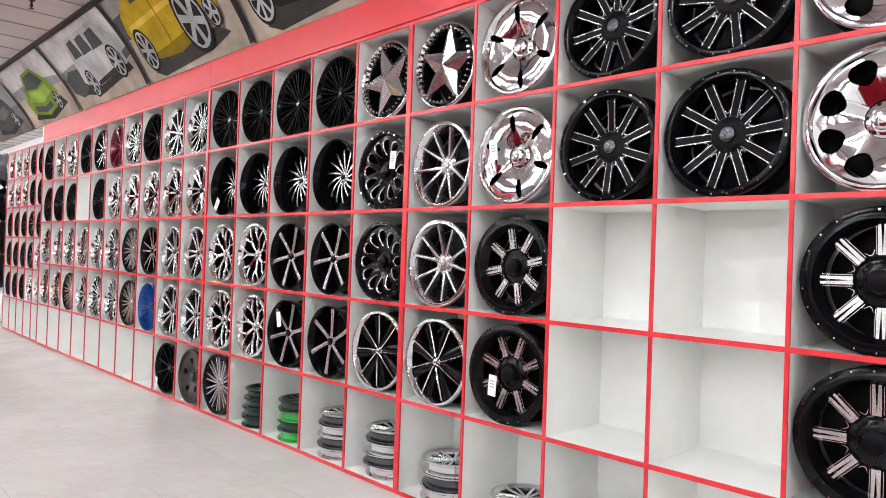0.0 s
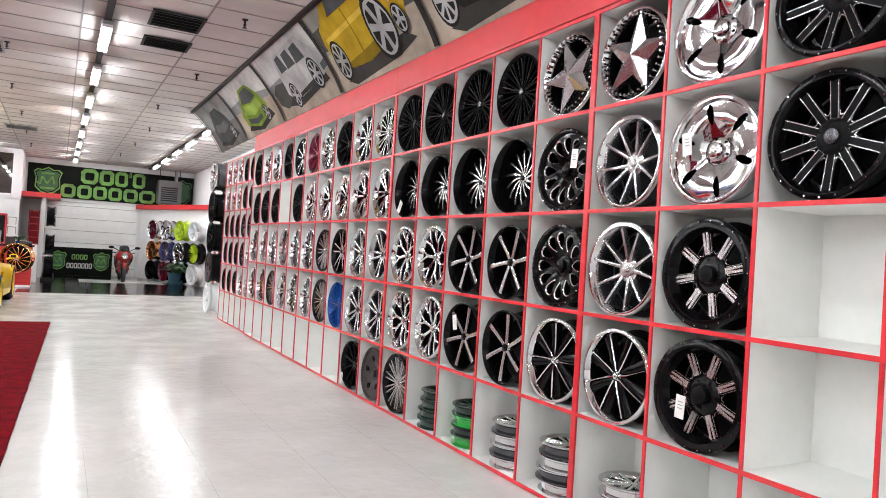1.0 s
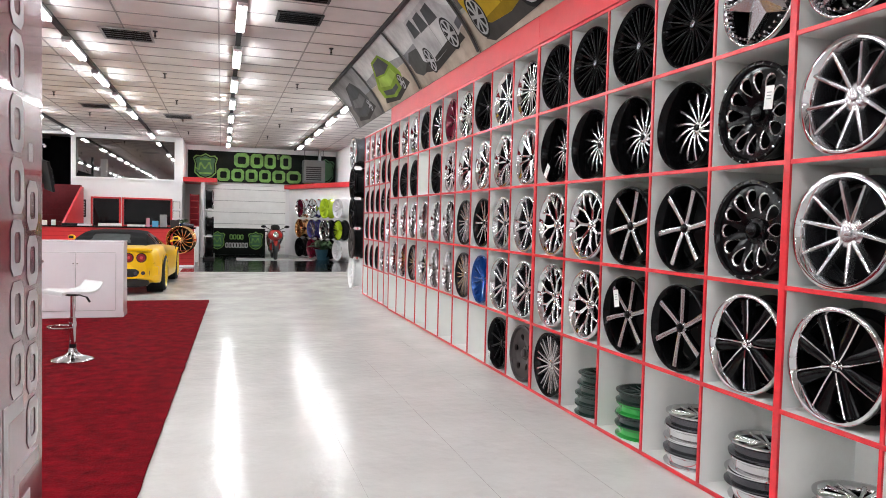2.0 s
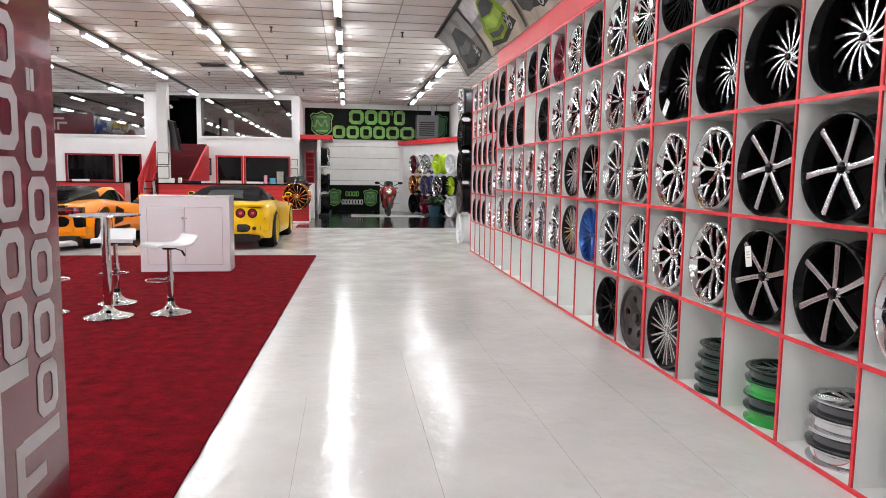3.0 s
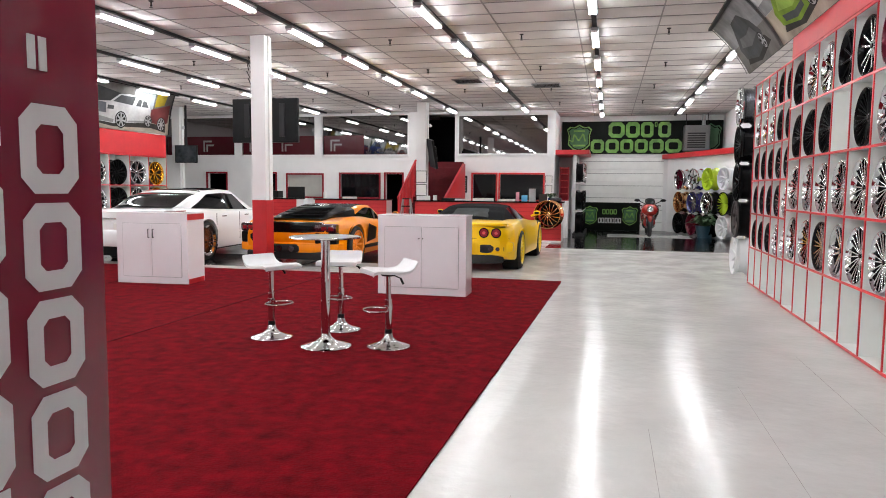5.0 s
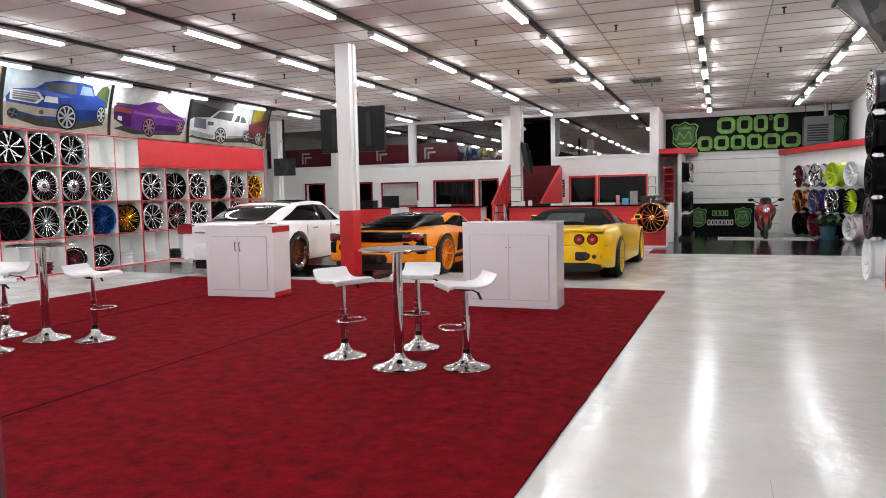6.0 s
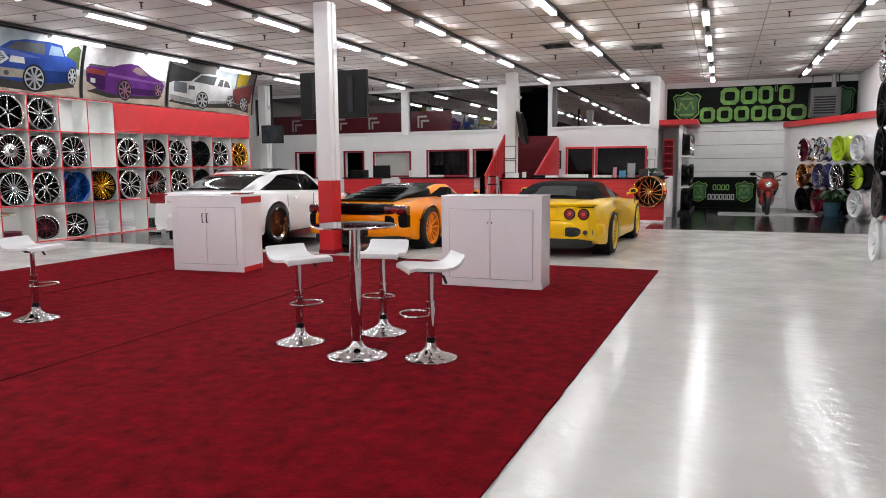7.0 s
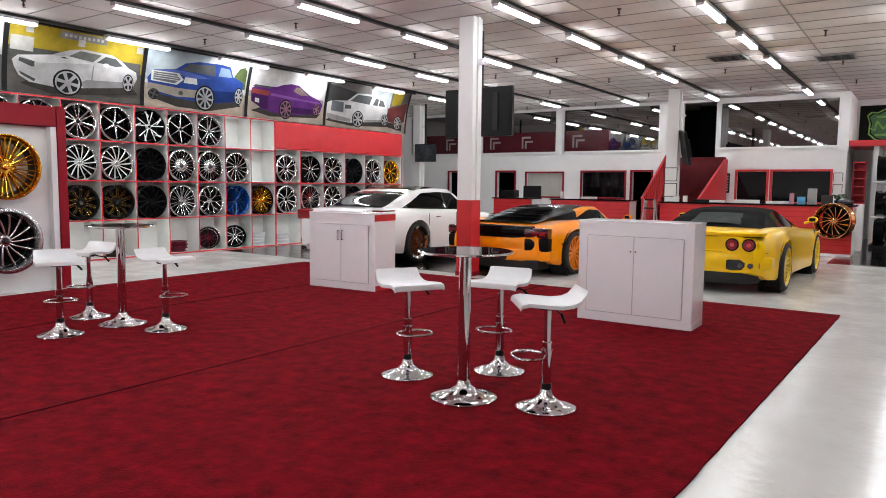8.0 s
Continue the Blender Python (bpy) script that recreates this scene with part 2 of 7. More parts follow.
def wall_with_holes(name, x0, x1, y0, y1, z1, holes, mat, label):
    """A wall along x with openings (xa, xb, za, zb) that go through it."""
    xs = sorted({x0, x1, *[h[0] for h in holes], *[h[1] for h in holes]})
    zs = sorted({0.0, z1, *[h[2] for h in holes], *[h[3] for h in holes]})
    bm = bmesh.new()
    grid = {}

    def vert(x, y, z):
        key = (round(x, 4), round(y, 4), round(z, 4))
        if key not in grid:
            grid[key] = bm.verts.new(key)
        return grid[key]

    def open_at(i, k):
        if not (0 <= i < len(xs) - 1 and 0 <= k < len(zs) - 1):
            return True
        cx, cz = (xs[i] + xs[i + 1]) / 2, (zs[k] + zs[k + 1]) / 2
        return any(h[0] < cx < h[1] and h[2] < cz < h[3] for h in holes)
    for i in range(len(xs) - 1):
        for k in range(len(zs) - 1):
            if open_at(i, k):
                continue
            a, b, c, d = xs[i], xs[i + 1], zs[k], zs[k + 1]
            bm.faces.new([vert(*p) for p in ((a, y0, c), (b, y0, c), (b, y0, d), (a, y0, d))])
            bm.faces.new([vert(*p) for p in ((a, y1, c), (a, y1, d), (b, y1, d), (b, y1, c))])
            for di, dk, quad in ((-1, 0, ((a, y0, c), (a, y0, d), (a, y1, d), (a, y1, c))), (1, 0, ((b, y0, c), (b, y1, c), (b, y1, d), (b, y0, d))),
                                 (0, -1, ((a, y0, c), (a, y1, c), (b, y1, c), (b, y0, c))), (0, 1, ((a, y0, d), (b, y0, d), (b, y1, d), (a, y1, d)))):
                if open_at(i + di, k + dk):
                    bm.faces.new([vert(*p) for p in quad])
    return solid(name, bm, mat, label, "wall")


UPPER = [(-3.55, -0.62, 2.56, 3.8), (-8.4, -5.32, 2.54, 3.86), (-11.5, -8.7, 2.54, 3.86), (-14.6, -11.8, 2.54, 3.86)]
STAIR_HOLE = (-4.62, -3.68, 2.0, 3.9)
LOWER = [(-3.05, -2.28, 0.95, 1.88), (-2.14, -0.73, 1.05, 1.88), (-6.1, -5.5, 0.0, 1.88), (-7.74, -6.33, 1.08, 1.87), (-9.74, -8.42, 1.08, 1.84), (-10.9, -10.2, 0.0, 1.88), (-12.9, -12.15, 0.0, 1.88)]
wall_with_holes("wall_north", -15, -0.38, WINDOWS, WINDOWS + 0.16, CEIL, UPPER + [STAIR_HOLE] + LOWER, WHITE_WALL, "white office wall with mirrored upper windows and red-framed openings")
# Office interior surfaces carry the rooms' darkness in their near-black colour.
solid("wall_offices_back", block((-15, 29.6, 0), (-0.38, 29.7, CEIL)), BLACK_VOID, "office back wall coloured near-black for the unlit rooms", "wall")
solid("wall_offices_floor", block((-15, WINDOWS + 0.17, 2.15), (-4.64, 29.6, 2.3)), BLACK_VOID, "upper office floor coloured near-black for the unlit rooms", "floor")
solid("wall_offices_floor_east", block((-3.66, WINDOWS + 0.17, 2.15), (-0.54, 29.6, 2.3)), BLACK_VOID, "upper office floor coloured near-black for the unlit rooms", "floor")
solid("wall_offices_end", block((-0.53, WINDOWS + 0.16, 0), (-0.38, 29.6, CEIL)), WHITE_WALL, "white end wall of the offices", "wall")
solid("wall_far", block((-0.38, FAR, 0), (5.2, FAR + 0.15, CEIL)), WHITE_WALL, "white wall round the garage door", "wall")


def ceiling_mesh():
    bm = bmesh.new()
    box(bm, (-15.1, NEAR - 0.1, CEIL + 0.02), (6.2, 31, CEIL + 0.12))
    y, row = NEAR, 0
    while y < 30.9:
        x = -15.05
        while x < 6.1:
            dz = random.uniform(-0.004, 0.004)
            v = [bm.verts.new(p) for p in ((x + 0.012, y + 0.012, CEIL + dz), (x + 1.21, y + 0.012, CEIL + random.uniform(-0.003, 0.003)), (x + 1.21, y + 0.6, CEIL - dz), (x + 0.012, y + 0.6, CEIL))]
            bm.faces.new(v)
            x += 1.22
        y += 0.612
    y = NEAR
    while y < 30.9:
        box(bm, (-15.05, y - 0.010, CEIL - 0.007), (6.1, y + 0.010, CEIL + 0.019), 0, 1)
        y += 0.612
    x = -15.05
    while x < 6.1:
        box(bm, (x - 0.010, NEAR, CEIL - 0.0065), (x + 0.010, 30.9, CEIL + 0.019), 0, 1)
        x += 1.22
    return bm


solid("ceiling", ceiling_mesh(), [CEILING_TILE, CEILING_GRID], "suspended ceiling of stained off-white tiles in a metal grid", "ceiling")


# ---- strip lights ----
def strip_light(n_len=1.18):
    ob = thing("strip_light", pose(0, 0, 0), "lit white fluorescent strip light on a ceiling rail", "ceiling light", "fluorescent strip lights")
    bm = bmesh.new()
    box(bm, (-0.06, -n_len / 2 - 0.02, -0.045), (0.06, n_len / 2 + 0.02, 0.0), 0.006)
    part("housing", bm, GREY_METAL, ob)
    for sx in (-0.032, 0.032):
        bm = bmesh.new()
        cyl(bm, (sx, -n_len / 2, -0.064), (sx, n_len / 2, -0.064), 0.017, n=8)
        part("tube", bm, TUBE, ob)
    for sy in (-1, 1):
        bm = bmesh.new()
        box(bm, (-0.055, sy * (n_len / 2 + 0.004) - 0.01, -0.085), (0.055, sy * (n_len / 2 + 0.004) + 0.01, -0.04), 0.004)
        part("end_cap", bm, WHITE_GLOSS, ob)
    return ob


LINES = [(3.45, 1.0, 2.33, 12), (1.07, 1.7, 2.33, 12), (-1.22, 2.1, 2.33, 9), (-3.53, 0.7, 2.33, 10), (-5.8, 1.6, 2.33, 9), (-8.05, 2.6, 2.33, 9), (-10.22, 1.4, 2.33, 10)]
first = strip_light()
used = False
for x, y0, step, count in LINES:
    end = FAR - 0.3 if x > 0 else 26.3
    solid("ceiling_rail", block((x - 0.035, -4.5, CEIL - 0.055), (x + 0.035, end, CEIL - 0.008)), DARK_METAL, "dark metal rail along the ceiling", "trim")
    ys = [y0 - 2 * step, y0 - step] + [y0 + k * step for k in range(count)]
    if x < 0:
        ys += [25.55 if x > -8 else 25.0]
    for y in ys:
        if y > end:
            continue
        m = pose(x, y, CEIL - 0.056)
        if not used:
            first.matrix_basis, used = m, True
        else:
            copy_thing(first, m)


# ---- wheels ----
def rim_mesh(R, depth, lip, barrel, flat=0.02):
    bm = bmesh.new()
    prof = [(R - 0.035, depth), (R, depth), (R, depth - 0.02), (R - 0.03, depth * 0.75), (R - 0.03, depth * 0.3), (R, 0.022), (R, 0.003), (R - 0.004, 0), (R - flat + 0.003, 0),
            (R - flat, 0.004), (R - flat - 0.008, 0.022), (R - flat - 0.022, 0.045), (R - 0.047, depth - 0.02), (R - 0.035, depth)]
    mats = [1, 1, 1, 1, 1, 0, 0, 0, 0, 0, 0, 1, 1]
    lathe(bm, prof, 40, "X", mats)
    # Added black disc closes the barrel, standing in for shade behind the spokes.
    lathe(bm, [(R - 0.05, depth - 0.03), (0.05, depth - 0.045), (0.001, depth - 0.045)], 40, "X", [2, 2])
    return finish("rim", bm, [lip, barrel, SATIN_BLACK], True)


def bar(bm, r0, r1, w0, w1, x0, x1, sweep=0.0, side=0.0, spread=0.0, thick=0.035, steps=5, edge=0.0, bow=0.0, mid=1.0, lift=0.0, ridge=0.0, power=1.3):
    """One bent spoke from radius r0 to r1, pointing up; material 0 face, 1 flanks, 2 milled edges."""
    rows = []
    for i in range(steps + 1):
        t = i / steps
        r = r0 + (r1 - r0) * t
        w = (w0 + (w1 - w0) * t) * (1 + (mid - 1) * math.sin(math.pi * t)) / 2
        x = x0 + (x1 - x0) * t - lift - bow * math.sin(math.pi * t)
        a = (sweep * t ** power + side + spread * t) / max(r, 0.03)
        ca, sa = math.cos(a), math.sin(a)
        e = 1 - edge if edge else 0.86
        pts = [(x + thick, -w * 1.15), (x + 0.005, -w), (x, -w * e), (x - ridge, 0), (x, w * e), (x + 0.005, w), (x + thick, w * 1.15)]
        rows.append([bm.verts.new((px, r * sa + q * ca, r * ca - q * sa)) for px, q in pts])
    for i in range(steps):
        for k in range(6):
            f = bm.faces.new((rows[i][k], rows[i][k + 1], rows[i + 1][k + 1], rows[i + 1][k]))
            f.material_index = (1, 2, 0, 0, 2, 1)[k] if edge else (1, 0, 0, 0, 0, 1)[k]
        f = bm.faces.new((rows[i][6], rows[i][0], rows[i + 1][0], rows[i + 1][6]))
        f.material_index = 1
    bm.faces.new(rows[0])
    bm.faces.new(rows[-1][::-1])


def pocket_arc(bm, n, r, x, half, width=0.0032, mat_index=2):
    """The thin milled bow that closes a window between two spokes at the hub."""
    c = math.pi / n
    vs = []
    for i in range(7):
        t = -1 + i / 3
        a = c + half * t
        rr = r + 0.016 * t * t
        vs.append([bm.verts.new((x, q * math.sin(a), q * math.cos(a))) for q in (rr, rr + width)])
    for p, q in zip(vs, vs[1:]):
        bm.faces.new((p[0], p[1], q[1], q[0])).material_index = mat_index


def hub_mesh(r, x, mat, back):
    bm = bmesh.new()
    lathe(bm, [(0.001, x - 0.002), (r * 0.55, x - 0.002), (r * 0.8, x + 0.002), (r, x + 0.012), (r * 1.02, x + 0.05), (0.001, x + 0.055)], 24, "X", [0, 0, 0, 0, 1])
    return finish("hub", bm, [mat, back], True)


def cap_mesh(r, x, h, mat):
    bm = bmesh.new()
    lathe(bm, [(0.001, x - h), (r * 0.7, x - h), (r * 0.92, x - h * 0.8), (r, x), (r, x + 0.02), (0.001, x + 0.02)], 20, "X")
    return finish("centre_cap", bm, [mat], True)


def dots_mesh(name, n, r, x, size, mat, proud=0.006, turn=0.0):
    bm = bmesh.new()
    for k in range(n):
        a = 2 * math.pi * k / n + turn
        p = Vector((x, r * math.sin(a), r * math.cos(a)))
        cyl(bm, p + Vector((-proud, 0, 0)), p + Vector((0.004, 0, 0)), size * 0.8, size, 7)
    return finish(name, bm, [mat])


def holed_disc(n, rc, ra, rt, r0, r1, x0, x1, face, inner, thick=0.03, point=0.0, shrink=0.96):
    """A dished disc with n oval windows that go through it."""
    bm = bmesh.new()
    m = 16

    def at(r, a, dx=0.0):
        t = (r - r0) / (r1 - r0)
        return (x0 + (x1 - x0) * t + dx - 0.016 * math.sin(math.pi * min(1, max(0, t))), r * math.sin(a), r * math.cos(a))
    half = math.pi / n
    for k in range(n):
        c = 2 * math.pi * k / n
        ov, bo, ob = [], [], []
        for i in range(m):
            th = 2 * math.pi * i / m
            u, v = math.cos(th), math.sin(th)
            rr, aa = rc + ra * v, (rt * u * (1 + point * v)) / rc
            ov.append(bm.verts.new(at(rr, c + aa)))
            ob.append(bm.verts.new(at(rc + ra * v * shrink, c + aa * shrink, thick)))
            s = max(abs(u), abs(v))
            bo.append(bm.verts.new(at(rc + (r1 - rc if v > 0 else rc - r0) * v / s, c + half * u / s)))
        for i in range(m):
            j = (i + 1) % m
            bm.faces.new((ov[i], ov[j], bo[j], bo[i]))
            f = bm.faces.new((ov[j], ov[i], ob[i], ob[j]))
            f.material_index = 1
    bmesh.ops.remove_doubles(bm, verts=bm.verts, dist=0.0008)
    return finish("face_disc", bm, [face, inner], True)


BUILT = {}
SPOKED = {
    # bars: lists of settings of bar(); n copies round the hub
    "milled": dict(n=10, bars=[dict(w0=0.036, w1=0.042), dict(w0=0.0024, w1=0.0028, side=-0.0155, spread=-0.002, lift=0.0035, thick=0.005, ridge=0.0), dict(w0=0.0024, w1=0.0028, side=0.0155, spread=0.002, lift=0.0035, thick=0.005, ridge=0.0)], line=2, arc=(0.088, 0.046, 0.12), r0=0.075, dish=0.05, rim_x=0.03, hub_r=0.085, cap=0.034, cap_h=0.02, rivets=24, mats=(SATIN_BLACK, GLOSS_BLACK, MACHINED), lip=GLOSS_BLACK, barrel=GLOSS_BLACK, cap_mat=GUNMETAL, flat=0.03),
    "eight_blade": dict(n=8, bars=[dict(w0=0.017, w1=0.011, side=-0.0075, spread=-0.003), dict(w0=0.017, w1=0.011, side=0.0075, spread=0.003), dict(w0=0.0024, w1=0.0024, r0=0.1, r1=0.2, side=-0.021, spread=-0.001, lift=-0.008, thick=0.006), dict(w0=0.0024, w1=0.0024, r0=0.1, r1=0.2, side=0.021, spread=0.001, lift=-0.008, thick=0.006)], arc=(0.098, 0.052, 0.14), r0=0.094, r1=0.212, dish=0.04, rim_x=0.035, hub_r=0.092, cap=0.045, cap_h=0.03, rivets=22, mats=(MACHINED, GLOSS_BLACK, MACHINED), lip=GLOSS_BLACK, barrel=GLOSS_BLACK, cap_mat=SATIN_BLACK, hub_mat=GLOSS_BLACK, flat=0.045),
    "ten_silver": dict(n=5, bars=[dict(w0=0.024, w1=0.015, side=-0.006, spread=-0.060), dict(w0=0.024, w1=0.015, side=0.006, spread=0.060)], r0=0.045, dish=0.055, hub_r=0.07, cap=0.024, ridge=0.003, mats=(SILVER, SILVER, SILVER), lip=CHROME, barrel=GUNMETAL, cap_mat=SILVER, flat=0.024),
    "thin_line": dict(n=8, bars=[dict(w0=0.010, w1=0.009, sweep=0.035, ridge=0.004), dict(w0=0.035, w1=0.075, side=0.022, sweep=0.045, ridge=0.006, lift=-0.012)], r0=0.03, dish=0.018, hub_r=0.032, cap=0.018, mats=(CHROME, GLOSS_BLACK, CHROME), alt=(GLOSS_BLACK,), lip=CHROME, barrel=GLOSS_BLACK, cap_mat=CHROME, flat=0.02),
    "black_mesh": dict(n=10, bars=[dict(w0=0.012, w1=0.010, side=-0.004, spread=-0.040, ridge=0.003), dict(w0=0.012, w1=0.010, side=0.004, spread=0.040, ridge=0.003), dict(w0=0.010, w1=0.008, lift=-0.006)], r0=0.04, dish=0.045, hub_r=0.05, cap=0.026, mats=(SATIN_BLACK, GLOSS_BLACK, SATIN_BLACK), lip=GLOSS_BLACK, barrel=GLOSS_BLACK, cap_mat=GUNMETAL, flat=0.012),
    "swirl": dict(n=14, bars=[dict(w0=0.012, w1=0.017, sweep=0.085, bow=0.006)], r0=0.035, r1=0.205, dish=0.10, rim_x=0.10, hub_r=0.05, cap=0.02, mats=(MACHINED, GLOSS_BLACK, MACHINED), lip=GLOSS_BLACK, barrel=GLOSS_BLACK, cap_mat=GLOSS_BLACK, flat=0.012),
    "six_blade": dict(n=6, bars=[dict(w0=0.030, w1=0.038, sweep=0.03, mid=0.9, ridge=0.002)], r0=0.03, dish=0.03, hub_r=0.042, cap=0.028, mats=(SILVER, GLOSS_BLACK, SILVER), lip=GLOSS_BLACK, barrel=GLOSS_BLACK, cap_mat=GLOSS_BLACK, flat=0.014),
    "chrome_mesh": dict(n=7, bars=[dict(w0=0.026, w1=0.030, r1=0.145, x1=0.028), dict(w0=0.022, w1=0.018, r0=0.12, x0=0.034, spread=-0.062, bow=0.006, power=0.8), dict(w0=0.022, w1=0.018, r0=0.12, x0=0.034, spread=0.062, bow=0.006)], r0=0.04, dish=0.045, hub_r=0.055, cap=0.03, ridge=0.005, mats=(CHROME_SOFT, CHROME, CHROME), lip=CHROME, barrel=SATIN_BLACK, cap_mat=CHROME, flat=0.022),
    "chrome_multi": dict(n=10, bars=[dict(w0=0.014, w1=0.014, side=-0.007, spread=-0.02), dict(w0=0.014, w1=0.014, side=0.007, spread=0.02)], r0=0.04, dish=0.035, hub_r=0.055, cap=0.026, mats=(CHROME_SOFT, GLOSS_BLACK, CHROME), lip=CHROME_SOFT, barrel=SATIN_BLACK, cap_mat=CHROME),
    "silver_five": dict(n=5, bars=[dict(w0=0.030, w1=0.020, side=-0.013, spread=-0.030, ridge=0.004), dict(w0=0.030, w1=0.020, side=0.013, spread=0.030, ridge=0.004)], r0=0.03, dish=0.045, hub_r=0.05, cap=0.026, mats=(SILVER, GUNMETAL, SILVER), lip=SILVER, barrel=GUNMETAL, cap_mat=GUNMETAL, flat=0.02),
    "black_silver": dict(n=5, bars=[dict(w0=0.02, w1=0.018, side=-0.01, spread=-0.04), dict(w0=0.02, w1=0.018, side=0.01, spread=0.04)], r0=0.03, dish=0.035, hub_r=0.045, cap=0.024, mats=(MACHINED, GLOSS_BLACK, MACHINED), lip=GLOSS_BLACK, barrel=GLOSS_BLACK, cap_mat=GLOSS_BLACK),
    "grey_multi": dict(n=10, bars=[dict(w0=0.012, w1=0.010, side=-0.004, spread=-0.028), dict(w0=0.012, w1=0.010, side=0.004, spread=0.028)], r0=0.035, dish=0.04, hub_r=0.045, cap=0.024, ridge=0.003, mats=(MACHINED, GLOSS_BLACK, MACHINED), lip=CHROME, barrel=SATIN_BLACK, cap_mat=GLOSS_BLACK, flat=0.012),
    "black_ten": dict(n=10, bars=[dict(w0=0.022, w1=0.020, sweep=0.012, ridge=0.004)], r0=0.035, dish=0.05, rim_x=0.03, hub_r=0.05, cap=0.026, mats=(SATIN_BLACK, GLOSS_BLACK, SATIN_BLACK), lip=GLOSS_BLACK, barrel=SATIN_BLACK, cap_mat=GUNMETAL),
    "silver_ten": dict(n=10, bars=[dict(w0=0.024, w1=0.02)], r0=0.035, dish=0.035, hub_r=0.05, cap=0.024, mats=(SILVER, GUNMETAL, SILVER), lip=CHROME, barrel=GUNMETAL, cap_mat=SILVER),
    "wave_chrome": dict(n=6, bars=[dict(w0=0.022, w1=0.026, side=-0.010, spread=-0.030, sweep=0.022), dict(w0=0.022, w1=0.026, side=0.010, spread=0.030, sweep=0.022)], r0=0.035, dish=0.05, rim_x=0.025, hub_r=0.055, cap=0.028, ridge=0.006, mats=(CHROME_SOFT, CHROME, CHROME), lip=CHROME, barrel=SATIN_BLACK, cap_mat=GLOSS_BLACK, flat=0.03),
    "loop_white": dict(n=5, bars=[dict(w0=0.012, w1=0.020, spread=-0.058, power=0.8), dict(w0=0.012, w1=0.020, spread=0.058), dict(w0=0.016, w1=0.034, r0=0.15, spread=0.074, lift=0.002)], r0=0.035, dish=0.035, hub_r=0.04, cap=0.022, mats=(WHITE_METAL, GLOSS_BLACK, WHITE_METAL), lip=GLOSS_BLACK, barrel=GLOSS_BLACK, cap_mat=GLOSS_BLACK, flat=0.010),
    "turbine": dict(n=14, bars=[dict(w0=0.013, w1=0.021, sweep=0.06, bow=0.004)], r0=0.04, dish=0.04, hub_r=0.055, cap=0.03, ridge=0.003, mats=(WHITE_METAL, GLOSS_BLACK, WHITE_METAL), lip=CHROME, barrel=SATIN_BLACK, cap_mat=CHROME, flat=0.018),
    "wire_disc": dict(n=22, bars=[dict(w0=0.010, w1=0.012)], r0=0.11, dish=0.03, hub_r=0.12, cap=0.04, ridge=0.003, mats=(CHROME_SOFT, GLOSS_BLACK, CHROME), lip=CHROME, barrel=SATIN_BLACK, cap_mat=GUNMETAL, flat=0.024),
    "five_chrome": dict(n=6, bars=[dict(w0=0.030, w1=0.014, mid=1.15), dict(w0=0.008, w1=0.006, side=0.03, spread=0.03, lift=-0.01), dict(w0=0.008, w1=0.006, side=-0.03, spread=-0.03, lift=-0.01)], r0=0.03, dish=0.03, hub_r=0.045, cap=0.026, ridge=0.008, mats=(CHROME, GLOSS_BLACK, CHROME), lip=CHROME, barrel=GLOSS_BLACK, cap_mat=GLOSS_BLACK, flat=0.022),
}


def recolour(kind, name, face, lip, barrel):
    s = dict(SPOKED[kind])
    s.update(mats=(face, face, face), lip=lip, barrel=barrel, cap_mat=face)
    SPOKED[name] = s


recolour("black_ten", "wine_ten", WINE, WINE, WINE)
recolour("grey_multi", "blue_multi", BLUE_ANOD, BLUE_ANOD, BLUE_ANOD)
recolour("chrome_mesh", "gold_mesh", GOLD, GOLD, BROWN_BLACK)
recolour("black_mesh", "gold_black", GOLD, GLOSS_BLACK, GLOSS_BLACK)
recolour("grey_multi", "copper_multi", COPPER, COPPER, COPPER)
recolour("turbine", "chrome_swirl", CHROME, CHROME, GUNMETAL)
recolour("turbine", "black_swirl", SATIN_BLACK, GLOSS_BLACK, SATIN_BLACK)
recolour("swirl", "copper_wave", COPPER, COPPER, COPPER)
SPOKED["gold_busy"] = dict(SPOKED["black_mesh"], mats=(GOLD, GOLD, GOLD), lip=GOLD, barrel=BROWN_BLACK, cap_mat=GOLD, hub_r=0.09)
SPOKED["pale_turbine"] = dict(SPOKED["turbine"], mats=(SILVER, GUNMETAL, SILVER), lip=SILVER, barrel=GUNMETAL, cap_mat=GUNMETAL, r1=0.21, dish=0.07, rim_x=0.06, flat=0.03)
recolour("wave_chrome", "stack_chrome", CHROME, CHROME, CHROME)
recolour("wave_chrome", "stack_dark", CHROME, CHROME, GUNMETAL)
SPOKED["gold_line"] = dict(SPOKED["milled"], mats=(SATIN_BLACK, SATIN_BLACK, GOLD), lip=SATIN_BLACK, barrel=SATIN_BLACK)
recolour("black_ten", "lime_ten", LIME, LIME, LIME)
recolour("black_ten", "white_ten", WHITE_POWDER, WHITE_POWDER, WHITE_POWDER)
recolour("black_ten", "purple_ten", SILVER, PURPLE, PURPLE)
recolour("grey_multi", "yellow_black", LIME, GLOSS_BLACK, GLOSS_BLACK)
recolour("black_ten", "wine_chrome", WINE, CHROME, CHROME)
recolour("black_silver", "bronze_five", COPPER, SATIN_BLACK, SATIN_BLACK)
recolour("chrome_multi", "white_line", MACHINED, GLOSS_BLACK, GLOSS_BLACK)

